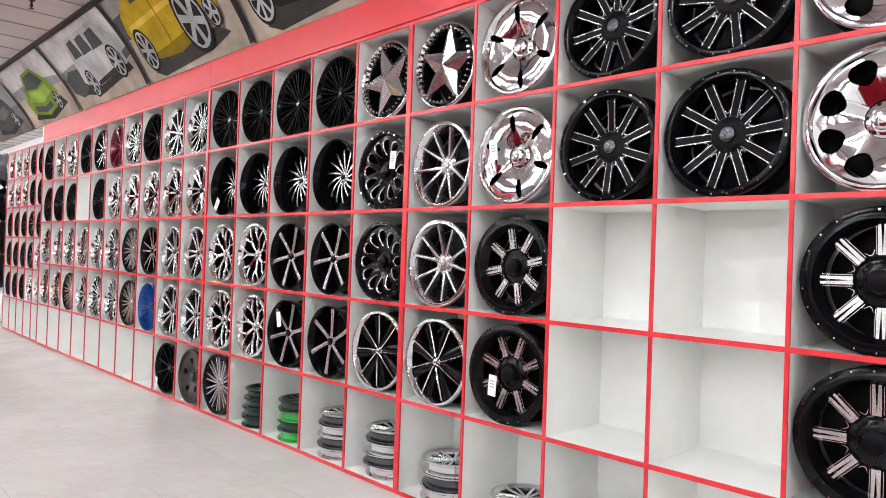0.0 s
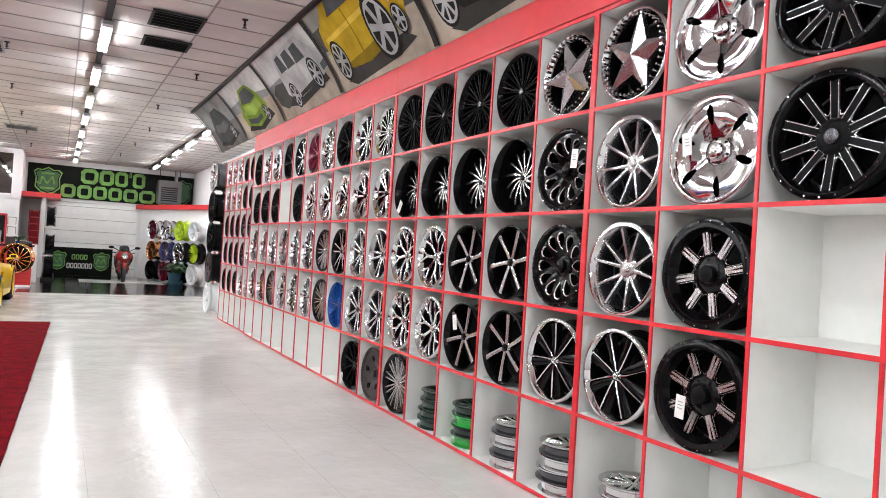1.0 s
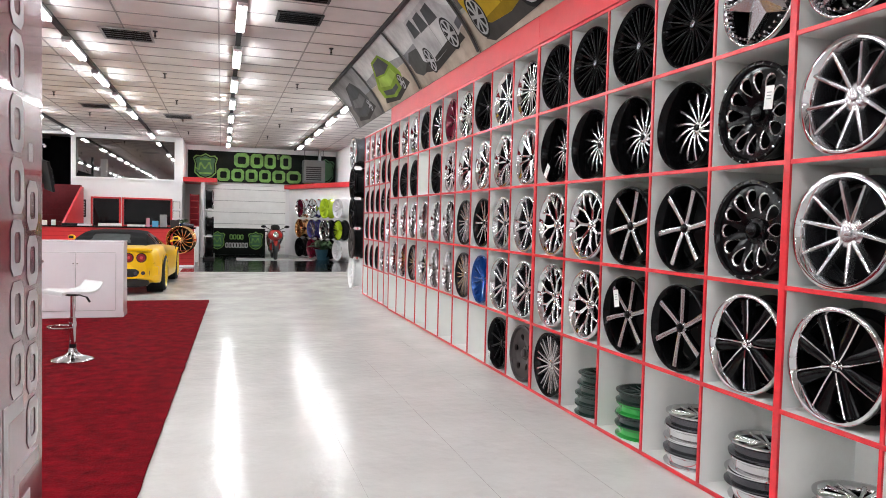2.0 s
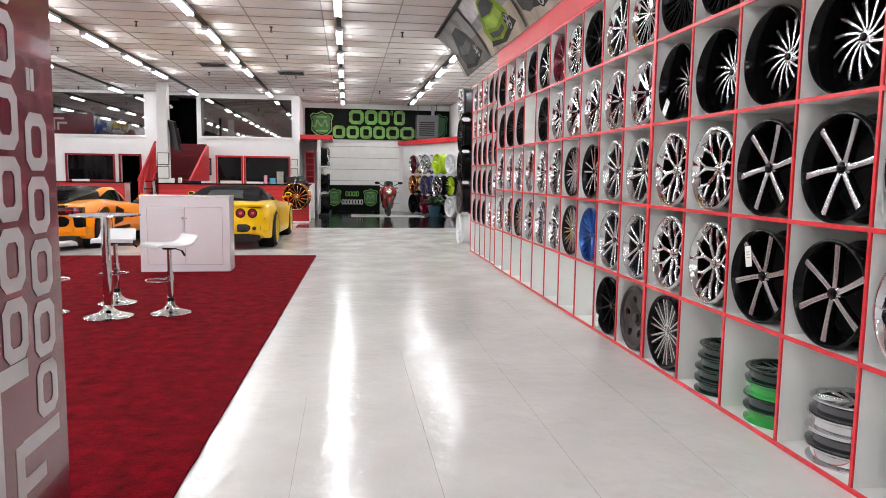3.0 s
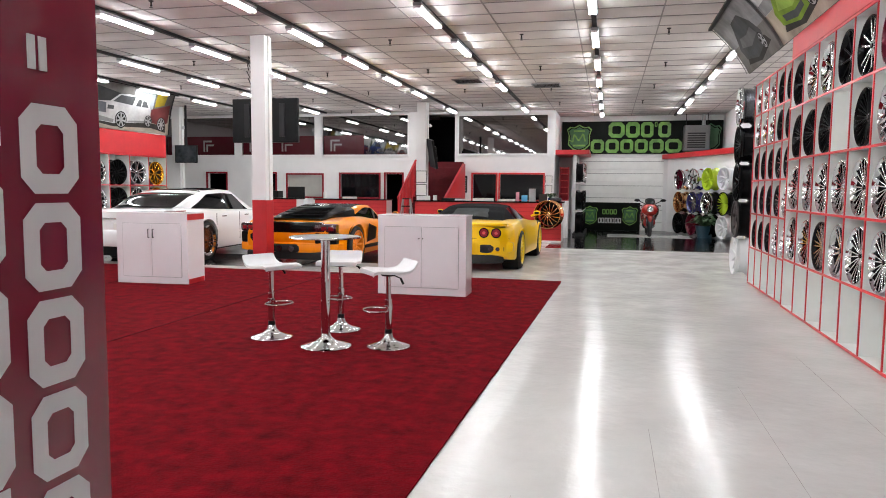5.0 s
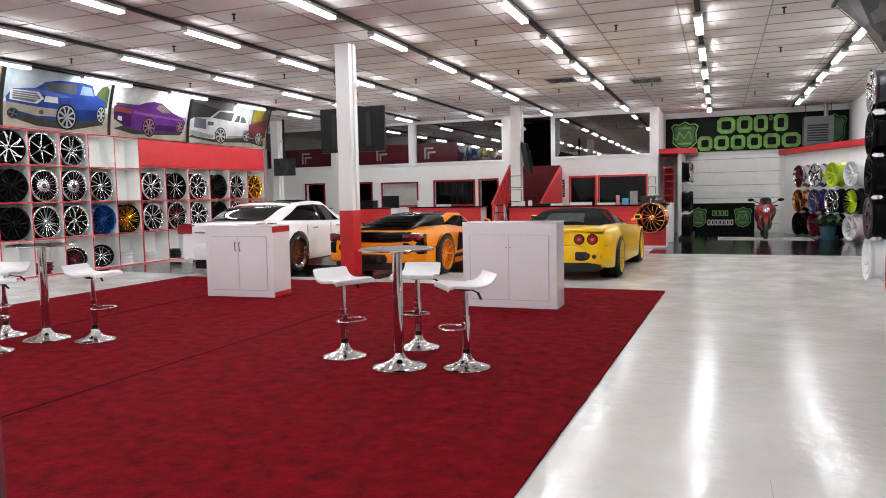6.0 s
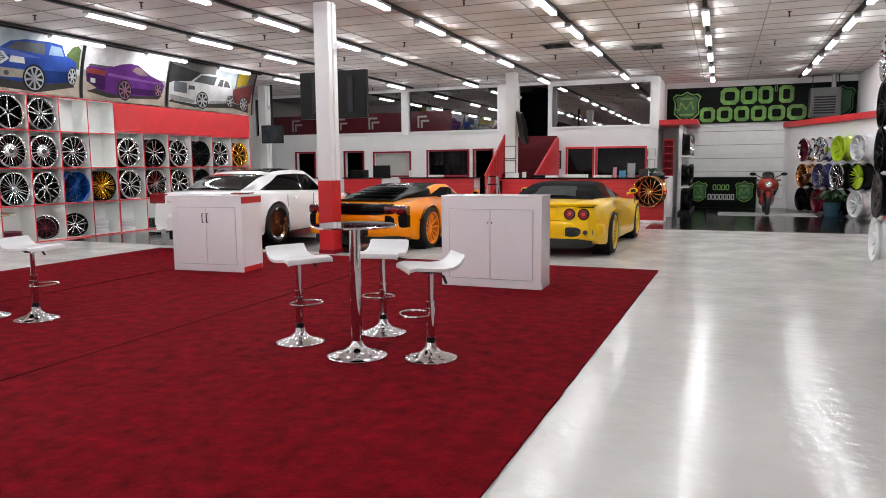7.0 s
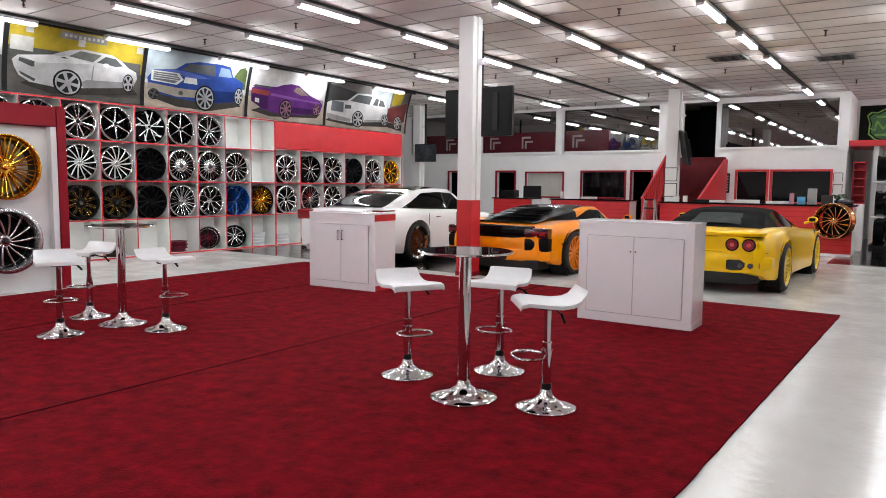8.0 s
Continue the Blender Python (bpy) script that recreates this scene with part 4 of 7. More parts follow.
def draw_pickup(shape, tyre, body):
    """A tall pickup seen from its front corner."""
    base, shade, light = tones(body)
    shape("far_wall", ("blue_haze", (0.45, 0.52, 0.56)), (0.02, 0.45), (0.02, 0.98), (0.6, 0.98), (0.45, 0.45))
    shape("far_tree", ("print_leaf", (0.10, 0.14, 0.05)), (0.86, 0.5), (0.85, 0.72), (0.90, 0.86), (0.95, 0.9), (0.98, 0.84), (0.98, 0.5))
    shape("shadow", SHADOW_PRINT, (0.08, 0.16), (0.3, 0.05), (0.62, 0.03), (0.95, 0.18), (0.9, 0.28), (0.2, 0.30))
    shape("body", base, (0.05, 0.36), (0.04, 0.48), (0.09, 0.62), (0.28, 0.68), (0.36, 0.80), (0.48, 0.86), (0.70, 0.88), (0.80, 0.86), (0.84, 0.70), (0.95, 0.62), (0.96, 0.38), (0.86, 0.24), (0.60, 0.16), (0.40, 0.18), (0.10, 0.24))
    shape("bonnet", light, (0.11, 0.62), (0.28, 0.67), (0.42, 0.66), (0.62, 0.60), (0.42, 0.56), (0.28, 0.61))
    shape("windscreen", GLASS_PRINT, (0.33, 0.68), (0.40, 0.80), (0.64, 0.84), (0.66, 0.66))
    shape("window", ("side_sky", (0.22, 0.30, 0.42)), (0.69, 0.67), (0.70, 0.83), (0.79, 0.82), (0.83, 0.68))
    shape("flank", shade, (0.62, 0.18), (0.63, 0.40), (0.96, 0.44), (0.95, 0.36), (0.86, 0.24))
    shape("grille_frame", LAMP_PRINT, (0.07, 0.44), (0.07, 0.61), (0.31, 0.62), (0.36, 0.52), (0.30, 0.42))
    shape("grille", ("grille", (0.16, 0.17, 0.19)), (0.09, 0.46), (0.09, 0.59), (0.29, 0.60), (0.33, 0.52), (0.28, 0.44))
    for k in range(3):
        shape("grille_bar", LAMP_PRINT, (0.09, 0.49 + 0.035 * k), (0.09, 0.50 + 0.035 * k), (0.31, 0.50 + 0.035 * k), (0.31, 0.49 + 0.035 * k))
    shape("lamp", LAMP_PRINT, (0.36, 0.47), (0.37, 0.57), (0.48, 0.57), (0.49, 0.47))
    shape("bumper", ("chrome_print", (0.38, 0.34, 0.28)), (0.04, 0.30), (0.05, 0.40), (0.30, 0.37), (0.50, 0.37), (0.50, 0.24), (0.30, 0.22))
    shape("fog_lamp", GLASS_PRINT, *disc_pts(0.34, 0.29, 0.022, 0.04, 10))
    tyre(0.10, 0.22, 0.05, 0.09, 4, GLASS_PRINT)
    tyre(0.57, 0.25, 0.098, 0.23, 9)
    tyre(0.91, 0.36, 0.045, 0.16, 7)


def draw_muscle_rear(shape, tyre, body):
    """A coupe seen from its rear corner, tail to the left."""
    base, shade, light = tones(body)
    shape("far_hedge", ("pale_hedge", (0.34, 0.33, 0.31)), (0.02, 0.40), (0.02, 0.52), (0.98, 0.52), (0.98, 0.40))
    shape("shadow", SHADOW_PRINT, (0.06, 0.14), (0.3, 0.06), (0.9, 0.13), (0.95, 0.22), (0.2, 0.24))
    shape("body", base, (0.06, 0.34), (0.05, 0.56), (0.10, 0.62), (0.34, 0.65), (0.42, 0.71), (0.52, 0.75), (0.62, 0.74), (0.78, 0.58), (0.93, 0.50), (0.97, 0.42), (0.95, 0.26), (0.80, 0.18), (0.44, 0.12), (0.20, 0.18))
    shape("tail", shade, (0.06, 0.32), (0.05, 0.50), (0.26, 0.44), (0.26, 0.20), (0.2, 0.19))
    shape("spoiler", GLASS_PRINT, (0.06, 0.60), (0.09, 0.64), (0.28, 0.64), (0.27, 0.60))
    shape("tail_lamp", ("lamp_red", (0.32, 0.06, 0.05)), (0.06, 0.47), (0.06, 0.56), (0.26, 0.55), (0.26, 0.46))
    shape("window", ("side_glass", (0.26, 0.18, 0.18)), (0.55, 0.62), (0.59, 0.70), (0.64, 0.70), (0.76, 0.57), (0.66, 0.55))
    shape("flank", light, (0.28, 0.52), (0.50, 0.50), (0.93, 0.46), (0.93, 0.43), (0.50, 0.45), (0.28, 0.47))
    shape("sill", shade, (0.55, 0.18), (0.56, 0.30), (0.92, 0.30), (0.93, 0.25), (0.80, 0.18))
    shape("plate", LAMP_PRINT, (0.10, 0.31), (0.10, 0.39), (0.15, 0.38), (0.15, 0.30))
    tyre(0.48, 0.235, 0.085, 0.20, 8, ("rim_tint", (0.28, 0.14, 0.20)))
    tyre(0.885, 0.31, 0.05, 0.13, 6, ("rim_tint", (0.28, 0.14, 0.20)))


def draw_saloon(shape, tyre, body):
    """A stately saloon seen from its front corner, with a second car behind."""
    base, shade, light = tones(body)
    shape("far_light", ("pale_gap", (0.42, 0.46, 0.47)), (0.50, 0.5), (0.50, 0.97), (0.76, 0.97), (0.76, 0.5))
    shape("far_dark", ("dusk_dark", (0.05, 0.05, 0.05)), (0.02, 0.5), (0.02, 0.9), (0.34, 0.8), (0.34, 0.5))
    shape("far_car", ("shop_yellow", (0.45, 0.36, 0.04)), (0.78, 0.62), (0.78, 0.93), (0.92, 0.97), (0.90, 0.7))
    shape("second_car", ("maroon_print", (0.20, 0.05, 0.05)), (0.74, 0.26), (0.74, 0.56), (0.86, 0.64), (0.98, 0.74), (0.98, 0.30), (0.9, 0.2))
    shape("shadow", SHADOW_PRINT, (0.02, 0.12), (0.3, 0.05), (0.75, 0.12), (0.95, 0.05), (0.95, 0.22), (0.1, 0.26))
    shape("body", base, (0.03, 0.22), (0.02, 0.50), (0.06, 0.55), (0.24, 0.60), (0.33, 0.78), (0.44, 0.81), (0.60, 0.80), (0.68, 0.72), (0.73, 0.56), (0.74, 0.34), (0.68, 0.22), (0.42, 0.16), (0.30, 0.12), (0.08, 0.15))
    shape("grille", ("grille", (0.16, 0.17, 0.19)), (0.07, 0.34), (0.07, 0.56), (0.20, 0.55), (0.21, 0.33))
    shape("lamp", GLASS_PRINT, (0.22, 0.42), (0.22, 0.51), (0.29, 0.51), (0.29, 0.43))
    shape("windscreen", GLASS_PRINT, (0.27, 0.60), (0.345, 0.76), (0.52, 0.77), (0.50, 0.58))
    shape("window", GLASS_PRINT, (0.54, 0.58), (0.565, 0.74), (0.66, 0.71), (0.70, 0.58))
    shape("window_post", base, (0.60, 0.58), (0.605, 0.74), (0.62, 0.74), (0.615, 0.58))
    shape("bumper", shade, (0.03, 0.20), (0.03, 0.28), (0.30, 0.21), (0.29, 0.14), (0.08, 0.15))
    shape("sill", shade, (0.46, 0.18), (0.46, 0.22), (0.68, 0.27), (0.68, 0.22))
    tyre(0.38, 0.22, 0.068, 0.19, 7)
    tyre(0.71, 0.27, 0.048, 0.14, 6)
    tyre(0.88, 0.24, 0.055, 0.17, 8)


def draw_coupe(shape, tyre, body):
    """A big old coupe that fills the panel, nose to the right, its roof cut off by the edge."""
    base, shade, light = tones(body)
    shape("far_shade", DIRT_PRINT, (0.02, 0.55), (0.02, 0.80), (0.35, 0.85), (0.98, 0.72), (0.98, 0.5))
    shape("shadow", SHADOW_PRINT, (0.12, 0.10), (0.20, 0.02), (0.7, 0.10), (0.88, 0.20), (0.8, 0.30), (0.2, 0.25))
    shape("body", base, (0.08, 0.38), (0.06, 0.62), (0.10, 0.78), (0.26, 0.985), (0.80, 0.985), (0.90, 0.80), (0.92, 0.60), (0.88, 0.46), (0.74, 0.34), (0.44, 0.20), (0.24, 0.22))
    shape("window", GLASS_PRINT, (0.26, 0.84), (0.32, 0.985), (0.60, 0.985), (0.62, 0.86))
    shape("flank", light, (0.10, 0.60), (0.10, 0.66), (0.88, 0.78), (0.89, 0.73))
    shape("lower_body", shade, (0.20, 0.30), (0.40, 0.34), (0.60, 0.40), (0.60, 0.27), (0.44, 0.20), (0.24, 0.22))
    shape("bumper", LAMP_PRINT, (0.80, 0.62), (0.80, 0.68), (0.96, 0.74), (0.97, 0.66))
    shape("grille", ("grille", (0.16, 0.17, 0.19)), (0.86, 0.72), (0.85, 0.96), (0.95, 0.97), (0.96, 0.75))
    shape("door_line", shade, (0.40, 0.34), (0.41, 0.34), (0.42, 0.84), (0.41, 0.84))
    tyre(0.15, 0.36, 0.075, 0.26, 8)
    tyre(0.66, 0.44, 0.115, 0.36, 6)
    tyre(0.83, 0.42, 0.05, 0.16, 5)


def draw_wagon(shape, tyre, body):
    """A boxy raised wagon, nose to the right, with a dark car beside it."""
    base, shade, light = tones(body)
    shape("far_hill", ("grey_hills", (0.33, 0.33, 0.34)), (0.02, 0.42), (0.02, 0.58), (0.3, 0.62), (0.98, 0.56), (0.98, 0.42))
    shape("second_car", DIRT_PRINT, (0.04, 0.26), (0.03, 0.46), (0.12, 0.56), (0.28, 0.54), (0.36, 0.40), (0.34, 0.2), (0.14, 0.16))
    shape("shadow", SHADOW_PRINT, (0.2, 0.18), (0.4, 0.10), (0.92, 0.26), (0.9, 0.36), (0.3, 0.3))
    shape("body", base, (0.26, 0.34), (0.28, 0.62), (0.36, 0.88), (0.80, 0.92), (0.90, 0.72), (0.97, 0.66), (0.97, 0.42), (0.88, 0.34), (0.46, 0.22), (0.32, 0.26))
    for u0, u1 in ((0.34, 0.45), (0.47, 0.60), (0.62, 0.76)):
        shape("window", GLASS_PRINT, (u0, 0.64), (u0 + 0.03, 0.84), (u1, 0.86), (u1 + 0.01, 0.65))
    shape("door_line", shade, (0.61, 0.30), (0.615, 0.30), (0.615, 0.64), (0.61, 0.64))
    shape("sill", SHADOW_PRINT, (0.44, 0.22), (0.45, 0.28), (0.72, 0.36), (0.73, 0.29))
    shape("bumper", ("grille", (0.16, 0.17, 0.19)), (0.90, 0.38), (0.90, 0.48), (0.98, 0.52), (0.98, 0.42))
    tyre(0.37, 0.28, 0.06, 0.2, 6)
    tyre(0.80, 0.40, 0.075, 0.22, 7)


def draw_nose(shape, tyre, body):
    """A low coupe seen head-on from above, parked askew."""
    base, shade, light = tones(body)
    shape("far_hill", ("grey_hills", (0.33, 0.33, 0.34)), (0.02, 0.5), (0.02, 0.66), (0.5, 0.7), (0.98, 0.6), (0.98, 0.5))
    shape("shadow", SHADOW_PRINT, (0.16, 0.12), (0.5, 0.04), (0.86, 0.2), (0.8, 0.34), (0.24, 0.3))
    shape("body", base, (0.18, 0.22), (0.16, 0.42), (0.26, 0.60), (0.40, 0.82), (0.62, 0.84), (0.74, 0.64), (0.80, 0.42), (0.74, 0.24), (0.46, 0.12))
    shape("windscreen", GLASS_PRINT, (0.30, 0.60), (0.41, 0.78), (0.60, 0.80), (0.68, 0.62), (0.5, 0.56))
    shape("bonnet", light, (0.24, 0.42), (0.32, 0.56), (0.50, 0.53), (0.66, 0.58), (0.70, 0.44), (0.46, 0.34))
    shape("grille", GLASS_PRINT, (0.26, 0.24), (0.25, 0.34), (0.46, 0.28), (0.60, 0.32), (0.60, 0.24), (0.44, 0.18))
    tyre(0.72, 0.28, 0.06, 0.15, 5)


PALE, TAN, GREYG, DUSK = ("pale_sky", (0.74, 0.73, 0.72)), ("tan_ground", (0.52, 0.44, 0.36)), ("grey_ground", (0.22, 0.21, 0.20)), ("dusk", (0.16, 0.15, 0.14))
RB, RT = (FRONT - 0.01, 3.215), (FRONT - 0.57, CEIL - 0.03)
poster("printed poster of a dark car on pale ground", RB, RT, 4.57, 6.79, TAN, TAN, 4, draw_coupe, ("dark_car", (0.05, 0.045, 0.045)))
poster("printed poster of a yellow coupe on pale ground", RB, RT, 6.80, 9.02, ("hazy_sky", (0.38, 0.37, 0.34)), TAN, 5, draw_coupe, ("yellow_car", (0.55, 0.36, 0.02)))
poster("printed poster of a white off-road car", RB, RT, 9.03, 11.26, PALE, TAN, 4, draw_wagon, ("white_car", (0.62, 0.61, 0.61)))
poster("printed poster of a lime green coupe", RB, RT, 11.27, 13.49, PALE, TAN, 5, draw_nose, ("green_car", (0.25, 0.38, 0.04)))
poster("printed poster of a grey car", RB, RT, 13.50, 15.7, ("grey_sky", (0.36, 0.36, 0.36)), GREYG, 5, draw_nose, ("grey_car", (0.10, 0.10, 0.10)))
poster("printed poster of a silver car", RB, RT, 2.34, 4.56, PALE, GREYG, 4, draw_wagon, ("silver_car", (0.4, 0.4, 0.4)))
solid("ceiling_trim_poster", block((FRONT - 0.63, -2, CEIL - 0.05), (FRONT - 0.58, 15.75, CEIL - 0.012)), BLACK_PLASTIC, "thin dark strip along the posters' top", "trim")

# ---- carpet ----
CX0, CX1, CY0, CY1 = -7.75, 0.60, -3.0, 14.62


def carpet_mesh():
    bm = bmesh.new()
    nx, ny = 60, 120
    top = []
    for j in range(ny + 1):
        row = []
        for i in range(nx + 1):
            x, y = CX0 + (CX1 - CX0) * i / nx, CY0 + (CY1 - CY0) * j / ny
            if i == nx:
                x = 0.47 + 0.0255 * (y - 6) + 0.010 * noise.noise((0, y * 4, 0))
            z = 0.012 + 0.004 * noise.noise((x * 0.8, y * 0.8, 1))
            # a low wrinkle
            d = abs((y - 8.15) - 0.10 * math.sin(2.2 * x + 0.6))
            if -2.0 < x < -0.2:
                z += 0.010 * math.exp(-(d / 0.09) ** 2) * math.sin(math.pi * (x + 2.0) / 1.8)
            row.append(bm.verts.new((x, y, z)))
        top.append(row)
    for j in range(ny):
        for i in range(nx):
            bm.faces.new((top[j][i], top[j][i + 1], top[j + 1][i + 1], top[j + 1][i]))
    rim = [top[0][i] for i in range(nx + 1)] + [top[j][nx] for j in range(1, ny + 1)] + [top[ny][i] for i in range(nx - 1, -1, -1)] + [top[j][0] for j in range(ny - 1, 0, -1)]
    low = [bm.verts.new((v.co.x, v.co.y, 0.0005)) for v in rim]
    for k in range(len(rim)):
        n = (k + 1) % len(rim)
        bm.faces.new((rim[k], low[k], low[n], rim[n]))
    return bm


tagged(solid("carpet", carpet_mesh(), CARPET, "large dark red carpet on the white floor", "carpet", "", True), kind="structure")
solid("carpet_seam", block((-2.985, CY0, 0.012), (-2.965, CY1 - 0.01, 0.018)), SEAM, "dark seam between two lengths of carpet", "carpet")
solid("carpet_seam_across", block((-5.62, CY0, 0.012), (-5.60, CY1 - 0.01, 0.018)), SEAM, "dark seam between two lengths of carpet", "carpet")

# ---- columns ----
def column(x, y, w, split):
    ob = thing("column", pose(x, y, 0), "square white column with a red painted foot" if split else "square white column", "column", kind="structure")
    if split:
        part("red_foot", block((-w / 2 - 0.002, -w / 2 - 0.002, 0), (w / 2 + 0.002, w / 2 + 0.002, split), 0.006), RED_PAINT, ob)
        part("skirting", block((-w / 2 - 0.012, -w / 2 - 0.012, 0), (w / 2 + 0.012, w / 2 + 0.012, 0.07), 0.004), RED_DEEP, ob)
    part("shaft", block((-w / 2, -w / 2, split), (w / 2, w / 2, CEIL - 0.008), 0.008), WHITE_WALL, ob)
    part("conduit", block((w / 2 + 0.001, -0.03, max(split, 0.2)), (w / 2 + 0.03, 0.03, CEIL - 0.008), 0.006), WHITE_WALL, ob)
    return ob


column(-4.47, 14.95, 0.26, 1.18)
column(-4.12, 24.3, 0.29, 0)
column(-12.2, 24.0, 0.27, 1.15)


# ---- the maroon banner column ----
def banner_column():
    ob = thing("banner_column", pose(-0.10, 5.035, 0), "square white column with a glossy maroon banner of silver printed shapes", "banner column")
    w, x = 0.295, 0.28
    part("shaft", block((-x, -w + 0.004, 0), (x - 0.006, w - 0.004, CEIL - 0.01), 0.008), WHITE_BOARD, ob)
    part("wrap", block((x - 0.004, -w, 0.06), (x, w, 3.4), 0.0015), BANNER_RED, ob)

    def glyph(y0, y1, z0, z1, stroke):
        """A plain chamfered frame."""
        c = 0.034
        ring = []
        for g, q in ((0.0, c), (stroke, c * 0.45)):
            a, b, lo, hi = y0 + g, y1 - g, z0 + g, z1 - g
            ring.append([(a + q, lo), (b - q, lo), (b, lo + q), (b, hi - q), (b - q, hi), (a + q, hi), (a, hi - q), (a, lo + q)])
        bm = bmesh.new()
        outer, inner = ([bm.verts.new((x + 0.0025, y, z)) for y, z in r] for r in ring)
        for k in range(8):
            n = (k + 1) % 8
            bm.faces.new((outer[k], outer[n], inner[n], inner[k]))
        part("printed_shape", bm, BANNER_GREY, ob, "plain silver printed frame")
    for k in range(9):
        glyph(-0.15, 0.015, 0.80 + 0.218 * k, 0.80 + 0.218 * k + 0.198, 0.044)
    for k in range(5):
        glyph(0.06, 0.22, 0.56 + 0.208 * k, 0.56 + 0.208 * k + 0.188, 0.042)
    for y0, y1, z0, z1 in ((-0.235, -0.185, 0.30, 0.80), (-0.185, 0.0, 0.735, 0.795), (-0.105, -0.055, 0.20, 0.53), (-0.055, 0.22, 0.48, 0.535), (-0.055, 0.10, 0.36, 0.41), (0.09, 0.11, 1.65, 1.72), (0.12, 0.14, 1.65, 1.72)):
        part("printed_shape", block((x + 0.0005, y0, z0), (x + 0.003, y1, z1)), BANNER_GREY, ob, "silver printed bar")
    return ob


banner_column()


# ---- white cabinets on the carpet ----
def cabinet(name, label, m, w, d, h, red_top, deep_side):
    ob = thing(name, m, label, "cabinet", "white cabinets on the carpet")
    part("body", block((-w / 2, 0.012, 0.0), (w / 2, d, h), 0.006), WHITE_GLOSS, ob)
    part("face_frame", block((-w / 2, 0.0, 0.0), (w / 2, 0.011, h), 0.003), WHITE_GLOSS, ob)
    part("plinth", block((-w / 2 + 0.01, 0.02, -0.0), (w / 2 + 0.006, d - 0.02, 0.07), 0.003), WHITE_GLOSS if not red_top else RED_PAINT, ob)
    part("top", block((-w / 2 - 0.004, -0.004, h), (w / 2 + 0.004, d + 0.004, h + 0.018), 0.004), WHITE_GLOSS, ob)
    if red_top:
        part("red_band", block((w / 2 + 0.001, 0.0, h - 0.085), (w / 2 + 0.006, d, h - 0.002), 0.001), RED_PAINT, ob, "red band along the side")
    m0, gap = 0.11, 0.004
    for sgn in (-1, 1):
        a, b = sorted((sgn * gap, sgn * (w / 2 - m0 * 0.9)))
        door = part("door", block((a, -0.010, 0.10), (b, -0.001, h - 0.14), 0.002), WHITE_GLOSS, ob)
        bm = bmesh.new()
        hx = sgn * 0.035
        if red_top:
            cyl(bm, (hx, -0.04, h * 0.66), (hx, -0.04, h * 0.78), 0.006, n=8)
            for z in (h * 0.66, h * 0.78):
                cyl(bm, (hx, -0.04, z), (hx, -0.01, z), 0.005, n=8)
        else:
            cyl(bm, (sgn * 0.02 if sgn > 0 else -0.03, -0.016, h * 0.72), (sgn * 0.02 if sgn > 0 else -0.03, -0.01, h * 0.72), 0.008, n=10)
        part("handle", bm, GUNMETAL, door, "dark metal handle")
    bm = bmesh.new()
    for x in (-w / 2 + m0 * 0.9 - 0.004, 0.0, w / 2 - m0 * 0.9 + 0.004):
        box(bm, (x - 0.002, -0.003, 0.10), (x + 0.002, 0.0005, h - 0.14))
    for z in (0.096, h - 0.137):
        box(bm, (-w / 2 + m0 * 0.9, -0.003, z - 0.002), (w / 2 - m0 * 0.9, 0.0005, z + 0.002))
    part("door_gap", bm, GREY_METAL, ob, "thin dark gap round the doors")
    return ob


cabinet("white_cabinet", "low glossy white two-door cabinet standing on the carpet", pose(-1.005, 12.647, 0.012, 0, 0, 0.5), 1.183, 0.43, 1.03, False, False)
cabinet("white_cabinet", "glossy white two-door cabinet with red sides on the carpet", pose(-4.99, 12.62, 0.012, 0, 0, 4), 1.10, 0.47, 1.0, True, True)


# ---- bar tables and stools ----
def trumpet(r, h, n=40):
    return [(0.001, 0.0), (r, 0.0), (r, 0.008), (r * 0.97, 0.014), (r * 0.7, 0.028), (r * 0.4, 0.05), (r * 0.22, 0.085), (0.034, h), (0.03, h + 0.01)]


